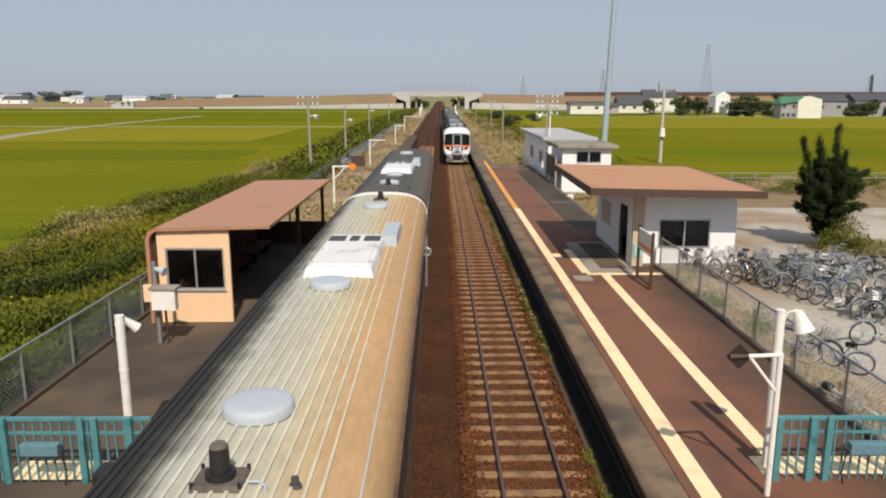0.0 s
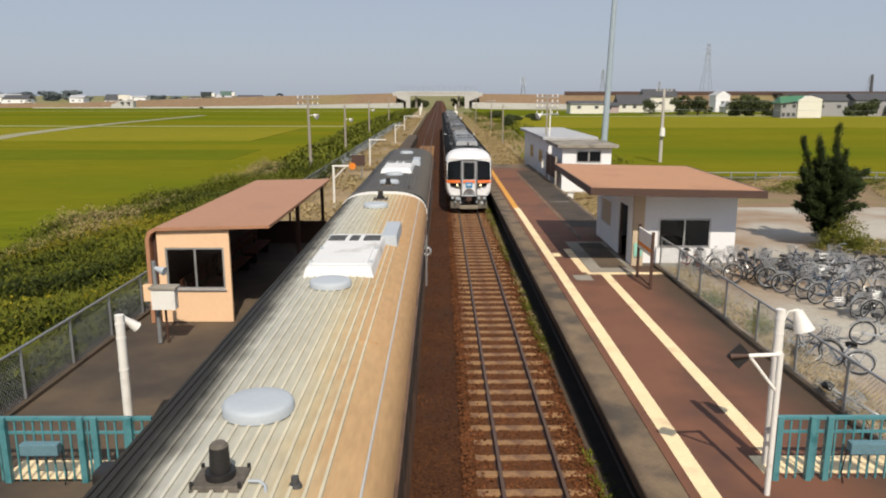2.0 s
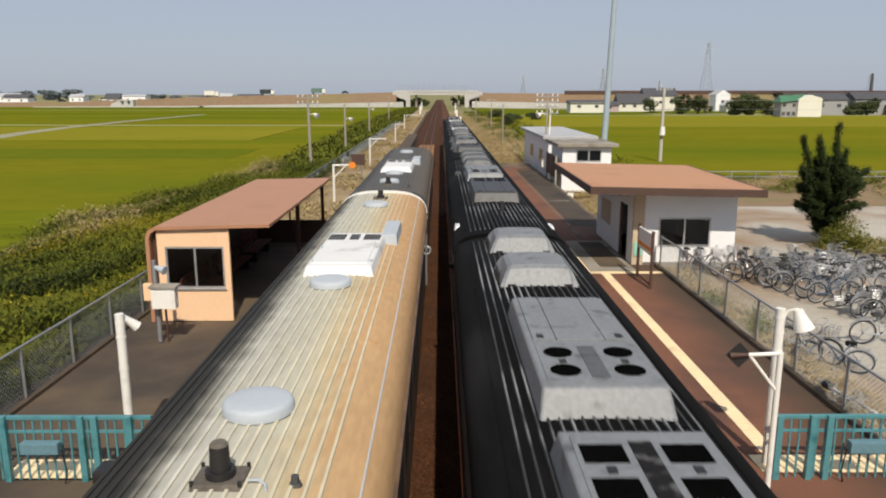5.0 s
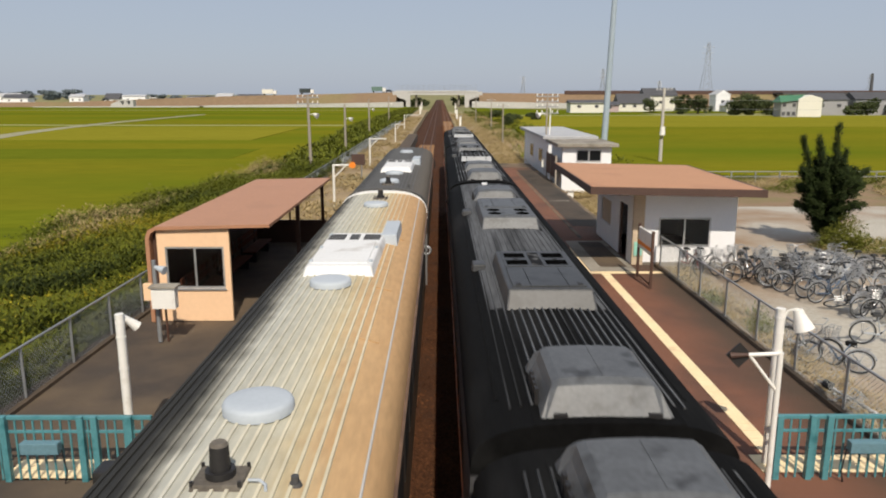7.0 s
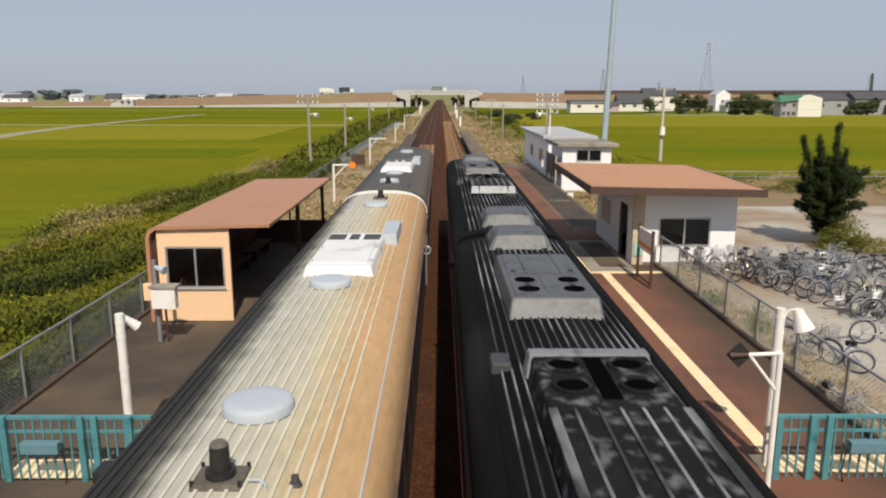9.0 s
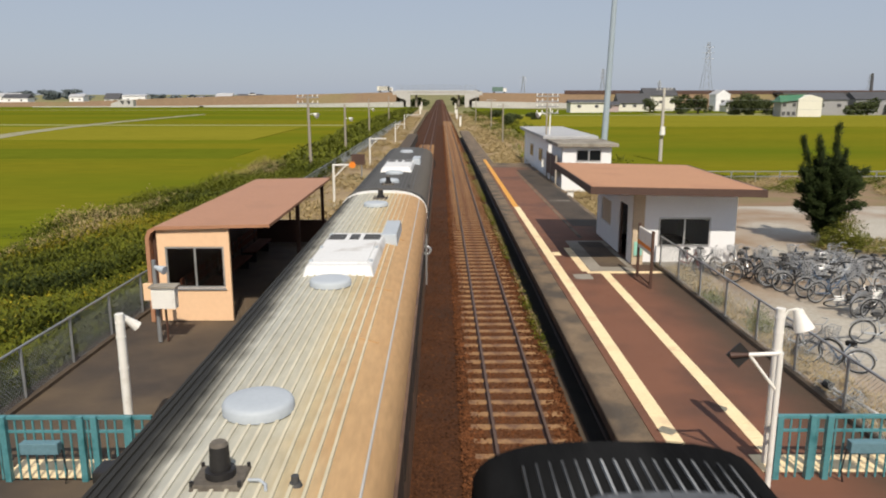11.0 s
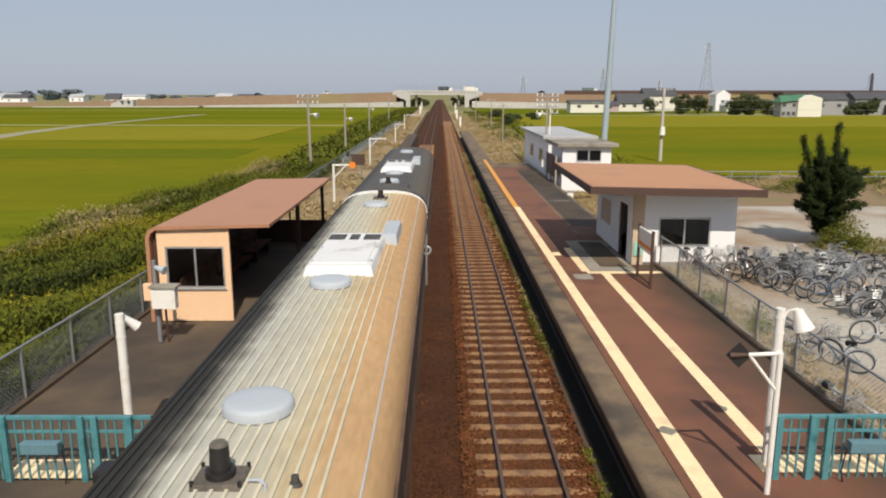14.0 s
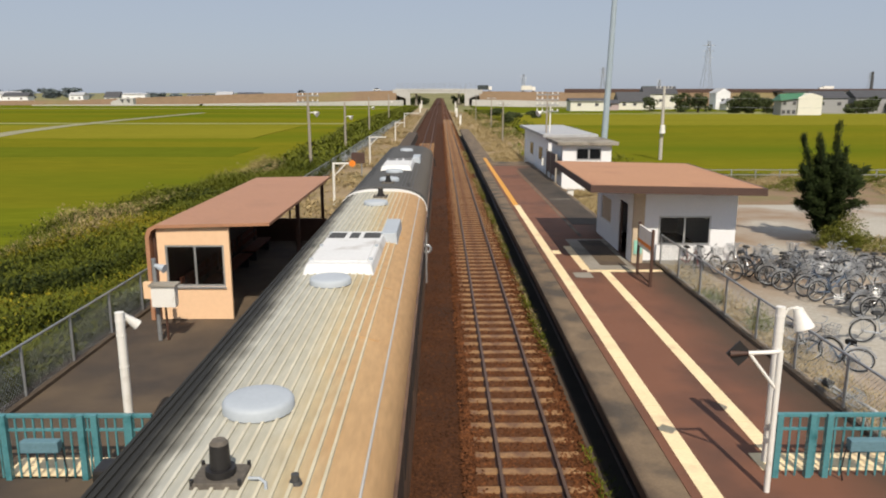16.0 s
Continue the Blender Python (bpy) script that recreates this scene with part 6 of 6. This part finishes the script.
M["paint_silver"] = mat("silver_paint", (.55, .57, .6, 1), (.5, .52, .55, 1), .3, metal=.3, scale=1, fine=9, bump=0)
M["paint_dark"] = mat("dark_paint", (.05, .06, .06, 1), (.04, .05, .05, 1), .3, scale=1, fine=9, bump=0)
M["paint_green"] = mat("green_tarpaulin", (.12, .2, .17, 1), (.1, .17, .14, 1), .6, scale=1, fine=9, bump=0)
road_vehicle(1, -157, 11.4, "paint_dark")
road_vehicle(0, -118, 12.6, "paint_dark")
road_vehicle(0, -267, 14.4, "white_paint")
road_vehicle(0, -282, 12.6, "paint_dark")
road_vehicle(1, -215, 16.6, "cream_wall")
road_vehicle(1, -157.5, 17.4, "paint_green")
road_vehicle(1, 642, -26.0, "white_paint")

# ---- weeds on the left bank ----


def weeds(name, spots, material, label, leaves=9, height=(.7, 1.3), leaf=(.16, .34), width=.035, spread=.22, tall=1.0):
    """Plants as upright stems with narrow leaves; spots: array of x, y, z."""
    n = len(spots)
    k = n * leaves
    base = np.repeat(np.asarray(spots), leaves, axis=0)
    h = np.repeat(rng.uniform(*height, n) * tall, leaves) * rng.uniform(.25, 1.0, k)
    ang = rng.uniform(0, 2 * np.pi, k)
    ln = rng.uniform(*leaf, k)
    up = rng.uniform(.15, 1.1, k)
    out = np.stack([np.cos(ang), np.sin(ang), up], 1)
    out /= np.linalg.norm(out, axis=1)[:, None]
    side = np.stack([-np.sin(ang), np.cos(ang), rng.uniform(-.4, .4, k)], 1)
    p = base + np.stack([np.cos(ang) * spread * rng.uniform(0, 1, k), np.sin(ang) * spread * rng.uniform(0, 1, k), h], 1)
    w = width * rng.uniform(.6, 1.4, k)[:, None]
    tip = p + out * ln[:, None]
    mid = p + out * ln[:, None] * .5
    V = np.empty((k, 4, 3))
    V[:, 0], V[:, 1], V[:, 2], V[:, 3] = p, mid + side * w, tip, mid - side * w
    F = np.arange(k * 4).reshape(k, 4)
    me = bpy.data.meshes.new(name)
    me.from_pydata(V.reshape(-1, 3).tolist(), [], F.tolist())
    me.materials.append(M[material])
    ob = new(name, me)
    return tagged(ob, label, "weeds", "", "stuff")


def bank_z(x, y):
    return np.clip(.65 - (-9 - x) * .11, -.5, .65)


def scatter(n, x0, x1, y0, y1, keep):
    x, y = rng.uniform(x0, x1, n), rng.uniform(y0, y1, n)
    ok = keep(x, y)
    return x[ok], y[ok]


def edge_x(y):
    return np.interp(y, [14, 34, 44, 64, 112, 160, 300], [-21, -20, -20.5, -16.0, -17, -19.5, -17])


def patch(x, y, s, o):
    return np.sin(x * s + o) * np.cos(y * s * .8 - o * 1.7) + .6 * np.sin(x * s * 2.3 - y * s * 1.9 + o)


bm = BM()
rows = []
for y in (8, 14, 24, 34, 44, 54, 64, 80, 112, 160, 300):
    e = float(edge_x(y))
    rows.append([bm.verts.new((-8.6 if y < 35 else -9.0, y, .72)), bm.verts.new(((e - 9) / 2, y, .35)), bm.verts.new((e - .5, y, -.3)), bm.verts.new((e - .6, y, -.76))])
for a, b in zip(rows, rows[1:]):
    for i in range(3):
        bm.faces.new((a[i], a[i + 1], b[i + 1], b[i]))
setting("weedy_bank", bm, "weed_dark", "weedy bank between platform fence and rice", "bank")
x, y = scatter(52000, -22, -8.8, 12, 66, lambda a, b: (a > edge_x(b) + rng.uniform(-.8, .8, len(a))) & (a > -.72 * b - 2))
# nearer stretches are denser
keep = rng.uniform(0, 1, len(x)) < np.clip(1.5 - (y - 14) / 60, .45, 1)
x, y = x[keep], y[keep]
kind = patch(x, y, .42, 1.3) + rng.normal(0, .5, len(x))
near_edge = (x < edge_x(y) + 3.0) & (y > 24)
pick = {
    "straw": (x < edge_x(y) + 4.5) & (y > 26) & (patch(x, y, .33, 4) + rng.normal(0, .4, len(x)) > .85),
    "dark": kind > .75,
    "gold": (kind < -.9) & (y < 36),
}
used = np.zeros(len(x), bool)
for key, m, lab, hh, lf, wd in (("straw", "straw", "dry grey-brown grass plumes among the weeds", (.8, 1.3), (.14, .3), .016), ("gold", "goldenrod", "yellow-flowering weeds", (.7, 1.2), (.06, .14), .028),
                            ("dark", "weed_dark", "dark green tall weeds", (.5, 1.0), (.12, .26), .024), (None, "weed", "bright yellow-green tall weeds", (.5, 1.15), (.12, .27), .021)):
    sel = (pick[key] & ~used) if key else ~used
    used |= sel
    lump = np.clip(.85 + .38 * patch(x[sel], y[sel], .75, .4), .45, 1.5)
    weeds("weeds", np.stack([x[sel], y[sel], bank_z(x[sel], y[sel])], 1), m, lab, 13, hh, lf, wd, .22, lump)
x, y = scatter(9000, -24, -9.1, 66, 300, lambda a, b: a > edge_x(b))
weeds("weeds", np.stack([x, y, bank_z(x, y)], 1), "weed", "green weeds along the distant fence", 7, (.5, 1.2), (.3, .6), .09, .5)
x, y = scatter(5000, -8.7, -5.0, 34, 200, lambda a, b: patch(a, b, .6, 2) > -.3)
weeds("weeds", np.stack([x, y, np.full(len(x), .55)], 1), "straw", "dry tufts on the verge", 7, (.1, .4), (.15, .35), .03)
x, y = scatter(3500, 3.4, 14, 64, 260, lambda a, b: (a > 8) | (b > 126))
weeds("weeds", np.stack([x, y, np.full(len(x), -.3)], 1), "straw", "dry tufts on the verge", 7, (.1, .6), (.2, .45), .05, .4)
x, y = scatter(3600, 4.8, 7.9, 62.5, 125, lambda a, b: (b > 66) & (patch(a, b, .5, 3) > -.5))
weeds("weeds", np.stack([x, y, np.full(len(x), .62)], 1), "straw", "dry grass on the bank behind the far platform edge", 7, (.05, .35), (.12, .32), .025)
x, y = scatter(3000, 8.6, 20, 76, 300, lambda a, b: patch(a, b, .2, 2) > -.2)
weeds("weeds", np.stack([x, y, np.full(len(x), -.3)], 1), "weed", "green weeds along the verge", 7, (.2, 1.0), (.25, .5), .07, .5)
x, y = scatter(5200, 7.98, 9.6, 8, 26, lambda a, b: rng.uniform(0, 1, len(a)) > (a - 8) / 1.4)
sel = patch(x, y, .9, 3) > .75
weeds("weeds", np.stack([x, y, np.full(len(x), .7)], 1)[~sel], "straw", "dry grass behind the platform fence", 7, (.03, .22), (.08, .2), .010)
weeds("weeds", np.stack([x, y, np.full(len(x), .7)], 1)[sel], "weed", "green weeds behind the platform fence", 7, (.05, .4), (.08, .22), .014)
x, y = scatter(14000, 11, 52, 41, 65, lambda a, b: patch(a, b, .3, 1) + (b - 50) / 5 > 0)
sel = patch(x, y, .5, 2) > .3
for mask, m, lab in ((sel, "straw", "dry grass at the far edge of the gravel lot"), (~sel, "weed", "green grass at the far edge of the gravel lot")):
    weeds("weeds", np.stack([x, y, .7 - (np.maximum(y, 36) - 36) * .034], 1)[mask], m, lab, 7, (.03, .4), (.1, .3), .02)
x, y = scatter(5200, 7.9, 10.2, 32.4, 57, lambda a, b: patch(a, b, .8, 1) > -.7)
weeds("weeds", np.stack([x, y, .7 - (np.maximum(y, 36) - 36) * .034], 1), "straw", "dry grass verge beside the platform", 7, (.02, .25), (.1, .28), .014)
x, y = scatter(700, 2.86, 3.0, 8, 60, lambda a, b: patch(a * 0, b, .8, 1) > .1)
weeds("weeds", np.stack([x, y, np.full(len(x), -.2)], 1), "weed", "small weeds beside the track drain", 8, (.02, .22), (.06, .2), .014, .12)
x, y = scatter(4200, 2.62, 3.06, 19, 90, lambda a, b: (patch(a * 0, b, .5, 2) > -.6) & (a > 2.95 - (b - 19) / 130 * rng.uniform(0, 1.2, len(a))))
sel = rng.uniform(0, 1, len(x)) > .5
for mask, m, lab in ((sel, "weed", "low green grass between the track and the drain"), (~sel, "straw", "dry grass between the track and the drain")):
    weeds("weeds", np.stack([x, y, np.full(len(x), -.2)], 1)[mask], m, lab, 7, (.02, .16), (.06, .18), .011, .1)
x, y = scatter(22, 3.02, 3.3, 9, 13, lambda a, b: b > 0)
weeds("weeds", np.stack([x, y, np.full(len(x), -.5)], 1), "weed_dark", "tall weeds growing from the drain", 10, (.1, .6), (.06, .16), .012, .1)

# ---- the juniper by the forecourt ----
jt = thing("juniper_tree", "dark bushy juniper with several spiky tops", "tree", (16.2, 30.4, .7))
bm = BM()
rod(bm, (0, 0, -.2), (.05, 0, 2.8), .17, 10, .08)
limbs = []
for i in range(58):
    f = i / 57
    a = i * 2.4 + rng.uniform(-.3, .3)
    z0 = .45 + 2.9 * f
    r = np.interp(z0, [.4, .9, 1.5, 2.3, 3.3], [.55, .95, 1.5, 1.3, .6]) * rng.uniform(.62, 1.08)
    tip = Vector((math.cos(a) * r, math.sin(a) * r, z0 + r * rng.uniform(.35, .75)))
    limbs.append((Vector((.03, 0, z0)), tip, .24))
    rod(bm, limbs[-1][0], tip, .03, 5, .01)
for dx, dy, h in ((-1.22, .1, 4.72), (-.72, -.2, 4.75), (.18, .1, 5.2), (.02, -.3, 4.2), (.62, .2, 4.15), (-.35, .3, 4.3), (.95, -.1, 3.5), (-1.3, -.2, 3.6)):
    limbs.append((Vector((dx * .4, dy * .3, 1.9)), Vector((dx, dy, h - .25)), .11))
    rod(bm, limbs[-1][0], limbs[-1][1], .045, 5, .01)
part("trunk", bm, "bark", jt, "brown trunk with upswept limbs")
v, f = [], []
for p, q, fatness in limbs:
    axis = q - p
    L = axis.length
    for i in range(int(L * 42)):
        s = rng.uniform(.12, 1.03)
        fat = fatness * max(0, 1 - s) ** .55 + .03
        c = p + axis * s + Vector(rng.normal(0, fat * .62, 3))
        for j in range(15):
            d = (axis.normalized() * rng.uniform(.6, 1.5) + Vector(rng.normal(0, .5, 3)) + Vector((0, 0, .3))).normalized() * rng.uniform(.07, .2)
            e = d.orthogonal().normalized() * rng.uniform(.014, .034)
            o = c + Vector(rng.normal(0, .06, 3))
            k = len(v)
            v += [tuple(o - e), tuple(o + e), tuple(o + d)]
            f.append((k, k + 1, k + 2))
from_lists("crown", v, f, "needle", jt, label="dense dark green scale foliage")
bs = thing("bush", "low yellow-green bush at the foot of the juniper", "bush", (16.6, 29.5, .7))
bm = BM()
for i in range(7):
    a = i * .9
    rod(bm, (0, 0, -.1), (math.cos(a) * .5, math.sin(a) * .4, .6), .02, 5, .008)
part("stem", bm, "bark", bs)
v, f = [], []
for i in range(34):
    a, rr = rng.uniform(0, 6.28), rng.uniform(0, 1.1)
    leaf_cloud(v, f, rng, (math.cos(a) * rr * 1.2, math.sin(a) * rr * .6, rng.uniform(.2, 1.45 - rr * .75)), (.34, .34, .32), 190, .022)
from_lists("foliage", v, f, "leaf", bs)
x, y = scatter(3000, 15.5, 22, 27.6, 32, lambda a, b: ((a - 18.4) / 3.2) ** 2 + ((b - 29.6) / 1.5) ** 2 < 1)
sel = rng.uniform(0, 1, len(x)) > .55
weeds("weeds", np.stack([x, y, np.full(len(x), .7)], 1)[sel], "straw", "dry grass round the juniper", 7, (.03, .25), (.08, .22), .012)
weeds("weeds", np.stack([x, y, np.full(len(x), .7)], 1)[~sel], "leaf", "olive grass round the juniper", 7, (.03, .3), (.08, .22), .012)

# ---- wooden fence beyond the lot ----
wf = thing("low_fence", "low weathered pipe fence along the field", "fence", (0, 0, 0))
for i in range(16):
    bm = BM()
    xx = 20 + i * 2.0
    rod(bm, (xx, 60.5, -.5), (xx, 60.5, .75), .05, 6)
    part("post", bm, "galvanised", wf)
for z in (.3, .7):
    bm = BM()
    rod(bm, (20, 60.5, z), (50, 60.5, z), .035, 6)
    part("rail", bm, "galvanised", wf)


# ---- bicycles ----
M["tyre"] = mat("black_tyre", (.03, .03, .03, 1), (.02, .02, .02, 1), .8, scale=5, fine=30, bump=0)
M["chrome"] = mat("chromed_steel", (.48, .49, .50, 1), (.36, .37, .38, 1), .35, metal=.5, scale=5, fine=30, bump=0)
M["bike_silver"] = mat("silver_bicycle_paint", (.48, .50, .52, 1), (.40, .42, .44, 1), .35, metal=.2, scale=4, fine=30, bump=0)
M["bike_black"] = mat("black_bicycle_paint", (.035, .035, .04, 1), (.025, .025, .03, 1), .35, scale=4, fine=30, bump=0)
M["bike_blue"] = mat("blue_grey_bicycle_paint", (.10, .14, .20, 1), (.08, .11, .17, 1), .35, scale=4, fine=30, bump=0)
M["bike_red"] = mat("dull_red_bicycle_paint", (.25, .05, .03, 1), (.2, .04, .025, 1), .35, scale=4, fine=30, bump=0)


def bicycle(paint, label):
    """A city bicycle along y, front towards +y, wheels on z = 0."""
    b = thing("bicycle", label, "bicycle", (0, 0, 0), "parked bicycles")
    R = .33
    for y in (-.54, .56):
        bm = BM()
        ring(bm, (0, y, R), R - .02, .02, "x", 20, 5)
        w = part("wheel", bm, "tyre", b)
        bm = BM()
        ring(bm, (0, y, R), R - .05, .014, "x", 20, 4)
        part("rim", bm, "chrome", w)
        bm = BM()
        for i in range(10):
            a = i * math.tau / 10
            rod(bm, (0, y, R), (0, y + math.cos(a) * (R - .05), R + math.sin(a) * (R - .05)), .003, 3)
        rod(bm, (-.05, y, R), (.05, y, R), .025, 6)
        part("spokes", bm, "chrome", w)["kind"] = "stuff"
        bm = BM()
        tube(bm, [(0, y + math.cos(radians(30 + i * 14)) * (R + .03), R + math.sin(radians(30 + i * 14)) * (R + .03)) for i in range(10)], .022, 4)
        part("mudguard", bm, "chrome", b)
    bm = BM()
    for p, q, r in (((0, -.12, .3), (0, -.25, .78), .018), ((0, -.12, .3), (0, .32, .82), .02), ((0, -.2, .5), (0, .33, .74), .016), ((0, .3, .9), (0, .56, R), .018),
                    ((0, -.12, .3), (0, -.54, R), .012), ((0, -.23, .66), (0, -.54, R), .01), ((.06, -.12, .3), (.06, -.54, R), .02)):
        rod(bm, p, q, r, 6)
    part("frame", bm, paint, b)
    bm = BM()
    tube(bm, [(-.27, .14, 1.0), (-.24, .3, 1.02), (-.08, .36, .98), (0, .32, .94), (.08, .36, .98), (.24, .3, 1.02), (.27, .14, 1.0)], .012, 5)
    rod(bm, (0, .31, .86), (0, .32, .95), .014, 6)
    part("handlebar", bm, "chrome", b)
    bm = BM()
    frustum(bm, -.09, .09, -.4, -.14, .8, .87, .03, .02, .05, .02)
    rod(bm, (0, -.26, .7), (0, -.27, .82), .014, 6)
    part("saddle", bm, "tyre", b)
    bm = BM()
    for z, s in ((.72, .8), (.80, .88), (.88, .95), (.95, 1.0)):
        tube(bm, [(-.17 * s, .42, z), (.17 * s, .42, z), (.17 * s, .42 + .26 * s, z), (-.17 * s, .42 + .26 * s, z), (-.17 * s, .42, z)], .007, 4)
    for sx in (-1, -.33, .33, 1):
        rod(bm, (sx * .136, .42, .72), (sx * .17, .42, .95), .006, 4)
        rod(bm, (sx * .136, .63, .72), (sx * .17, .68, .95), .006, 4)
    for yy in (0, .33, .66, 1):
        rod(bm, (-.136, .42 + yy * .21, .72), (-.17, .42 + yy * .26, .95), .006, 4)
        rod(bm, (.136, .42 + yy * .21, .72), (.17, .42 + yy * .26, .95), .006, 4)
    rod(bm, (-.13, .52, .72), (.13, .52, .72), .006, 4)
    part("basket", bm, "chrome", b, "wire front basket")
    bm = BM()
    for sx in (-.06, 0, .06):
        rod(bm, (sx, -.72, .715), (sx, -.34, .715), .008, 4)
    for sx in (-.06, .06):
        rod(bm, (sx, -.54, R), (sx, -.6, .71), .007, 4)
    part("rear_rack", bm, "chrome", b)
    bm = BM()
    tube(bm, [(-.13, -.12, .2), (-.05, -.12, .24), (.05, -.12, .36), (.13, -.12, .4)], .013, 4)
    part("pedal_crank", bm, "tyre", b)
    bm = BM()
    rod(bm, (-.03, -.5, .3), (-.16, -.62, .0), .01, 4)
    part("kickstand", bm, "chrome", b)
    return b


kinds = [bicycle("bike_silver", "silver city bicycle with a wire basket"), bicycle("bike_black", "black city bicycle with a wire basket"),
         bicycle("bike_blue", "dark blue-grey city bicycle with a wire basket"), bicycle("bike_red", "dull red city bicycle with a wire basket")]
rb = random.Random(5)
spots = []
for i in range(10):
    spots.append((8.9 + i * .55, 25.5 - .02 * i + rb.uniform(-.2, .2), rb.uniform(-25, 25)))
for i in range(6):
    spots.append((10.3 + i * .62 + rb.uniform(-.1, .1), 24.0 + .16 * i + rb.uniform(-.2, .2), 40 + rb.uniform(-25, 25)))
for i in range(11):
    spots.append((11.3 + .2 * i + rb.uniform(-.25, .25), 24.0 - .56 * i + rb.uniform(-.15, .15), 82 + rb.uniform(-25, 25)))
for i in range(8):
    spots.append((13.0 + .25 * i + rb.uniform(-.3, .3), 24.0 - .62 * i + rb.uniform(-.15, .15), 95 + rb.uniform(-25, 25)))
for i in range(5):
    spots.append((14.6 + .3 * i, 25.6 - .4 * i, 70 + rb.uniform(-30, 30)))
spots += [(8.95, 16.9, 30), (9.1, 16.2, 50), (8.6, 13.9, 10), (11.3, 17.8, 80)]
free = dict(enumerate(kinds))
for i, (x, y, a) in enumerate(spots):
    k = rb.choices((0, 1, 2, 3), (9, 5, 3, .4))[0]
    lean = rb.uniform(-7, 7) if rb.random() < .9 else 55
    m = pose(x, y, .70 + (.02 if abs(lean) < 10 else .03), 0, lean, a + (180 if rb.random() < .5 else 0))
    if k in free:
        free.pop(k).matrix_basis = m
    else:
        copy_thing(kinds[k], m)

# ---- sleepers ----
bm = BM()
box(bm, -1.05, 1.05, -.1, .1, -.30, -.125, .012)
me = bpy.data.meshes.new("sleeper")
bm.to_mesh(me)
bm.free()
me.materials.append(M["sleeper"])
bed = bpy.data.objects["ballast"]
rs = random.Random(3)
for i in range(285):
    ob = new("sleeper", me)
    ob.parent = bed
    ob.matrix_basis = pose(1.72 + rs.uniform(-.03, .03), 6.27 + .665 * i, rs.uniform(-.008, .006), 0, 0, rs.uniform(-.8, .8))


def stones(name, n, x0, x1, y0, y1, z, size, material, label, keep=None):
    """Loose angular stones lying on the ballast."""
    x, y = rng.uniform(x0, x1, n), y0 + (y1 - y0) * rng.uniform(0, 1, n) ** 2.6
    if keep is not None:
        ok = keep(x, y)
        x, y = x[ok], y[ok]
    n = len(x)
    r = rng.uniform(*size, n)
    base = np.array([(1, 0, 0), (-1, 0, 0), (0, 1, 0), (0, -1, 0), (0, 0, .8), (0, 0, -.8)])
    V = base[None] * r[:, None, None] * rng.uniform(.6, 1.3, (n, 6, 1)) + rng.normal(0, .25, (n, 6, 3)) * r[:, None, None]
    V += np.stack([x, y, np.full(n, z) + rng.uniform(-.01, .012, n)], 1)[:, None]
    tri = np.array([(0, 2, 4), (2, 1, 4), (1, 3, 4), (3, 0, 4), (2, 0, 5), (1, 2, 5), (3, 1, 5), (0, 3, 5)])
    F = (np.arange(n)[:, None, None] * 6 + tri[None]).reshape(-1, 3)
    return from_lists(name, V.reshape(-1, 3).tolist(), F.tolist(), material, None, "stuff", label, "ballast")


M["stone"] = mat("rusty_ballast_stone", (.165, .062, .024, 1), (.060, .023, .009, 1), .95, scale=1.2, fine=17, bump=0, island=.4, spec=.2)
M["stone_dark"] = mat("dark_ballast_stone", (.098, .039, .016, 1), (.034, .014, .007, 1), .95, scale=1.2, fine=17, bump=0, island=.4, spec=.2)
stones("ballast_stones", 15000, .42, 1.0, 9, 170, -.142, (.022, .046), "stone", "loose rusty stones over the sleeper ends", lambda a, b: a < .55 + rng.uniform(0, .5, len(a)))
stones("ballast_stones", 15000, 2.30, 2.98, 9, 170, -.132, (.022, .048), "stone", "loose rusty stones over the sleeper ends", lambda a, b: a > 2.72 - rng.uniform(0, .62, len(a)) ** 1.3)
stones("ballast_stones", 14000, 1.22, 2.18, 9, 170, -.155, (.018, .034), "stone", "loose rusty stones between the rails")
stones("ballast_stones", 16000, -.75, .55, 9, 170, -.2, (.018, .038), "stone_dark", "loose dark stones between the tracks")
old_bed = bpy.data.objects["track_bed"]
for i in range(90):
    ob = new("sleeper", me)
    ob.parent = old_bed
    ob.matrix_basis = pose(-1.9 + rs.uniform(-.03, .03), 46.5 + .665 * i, -.045 + rs.uniform(-.008, .006), 0, 0, rs.uniform(-.8, .8))


def motions():
    """The express runs towards the footbridge at a steady 16 m/s; traffic crosses on the embankment."""
    for k, car in enumerate(express):
        walk(car, [(t, pose(XC, 20.0 - 15.95 * (t - 3.5) + CAR * k, 0)) for t in (0, 4, 8, 12, 16)])
    for car, x0, v in traffic:
        walk(car, [(t, pose(x0 + v * t, EY + (4 if v > 0 else 10), crest(x0 + v * t))) for t in range(0, 17)])


motions()
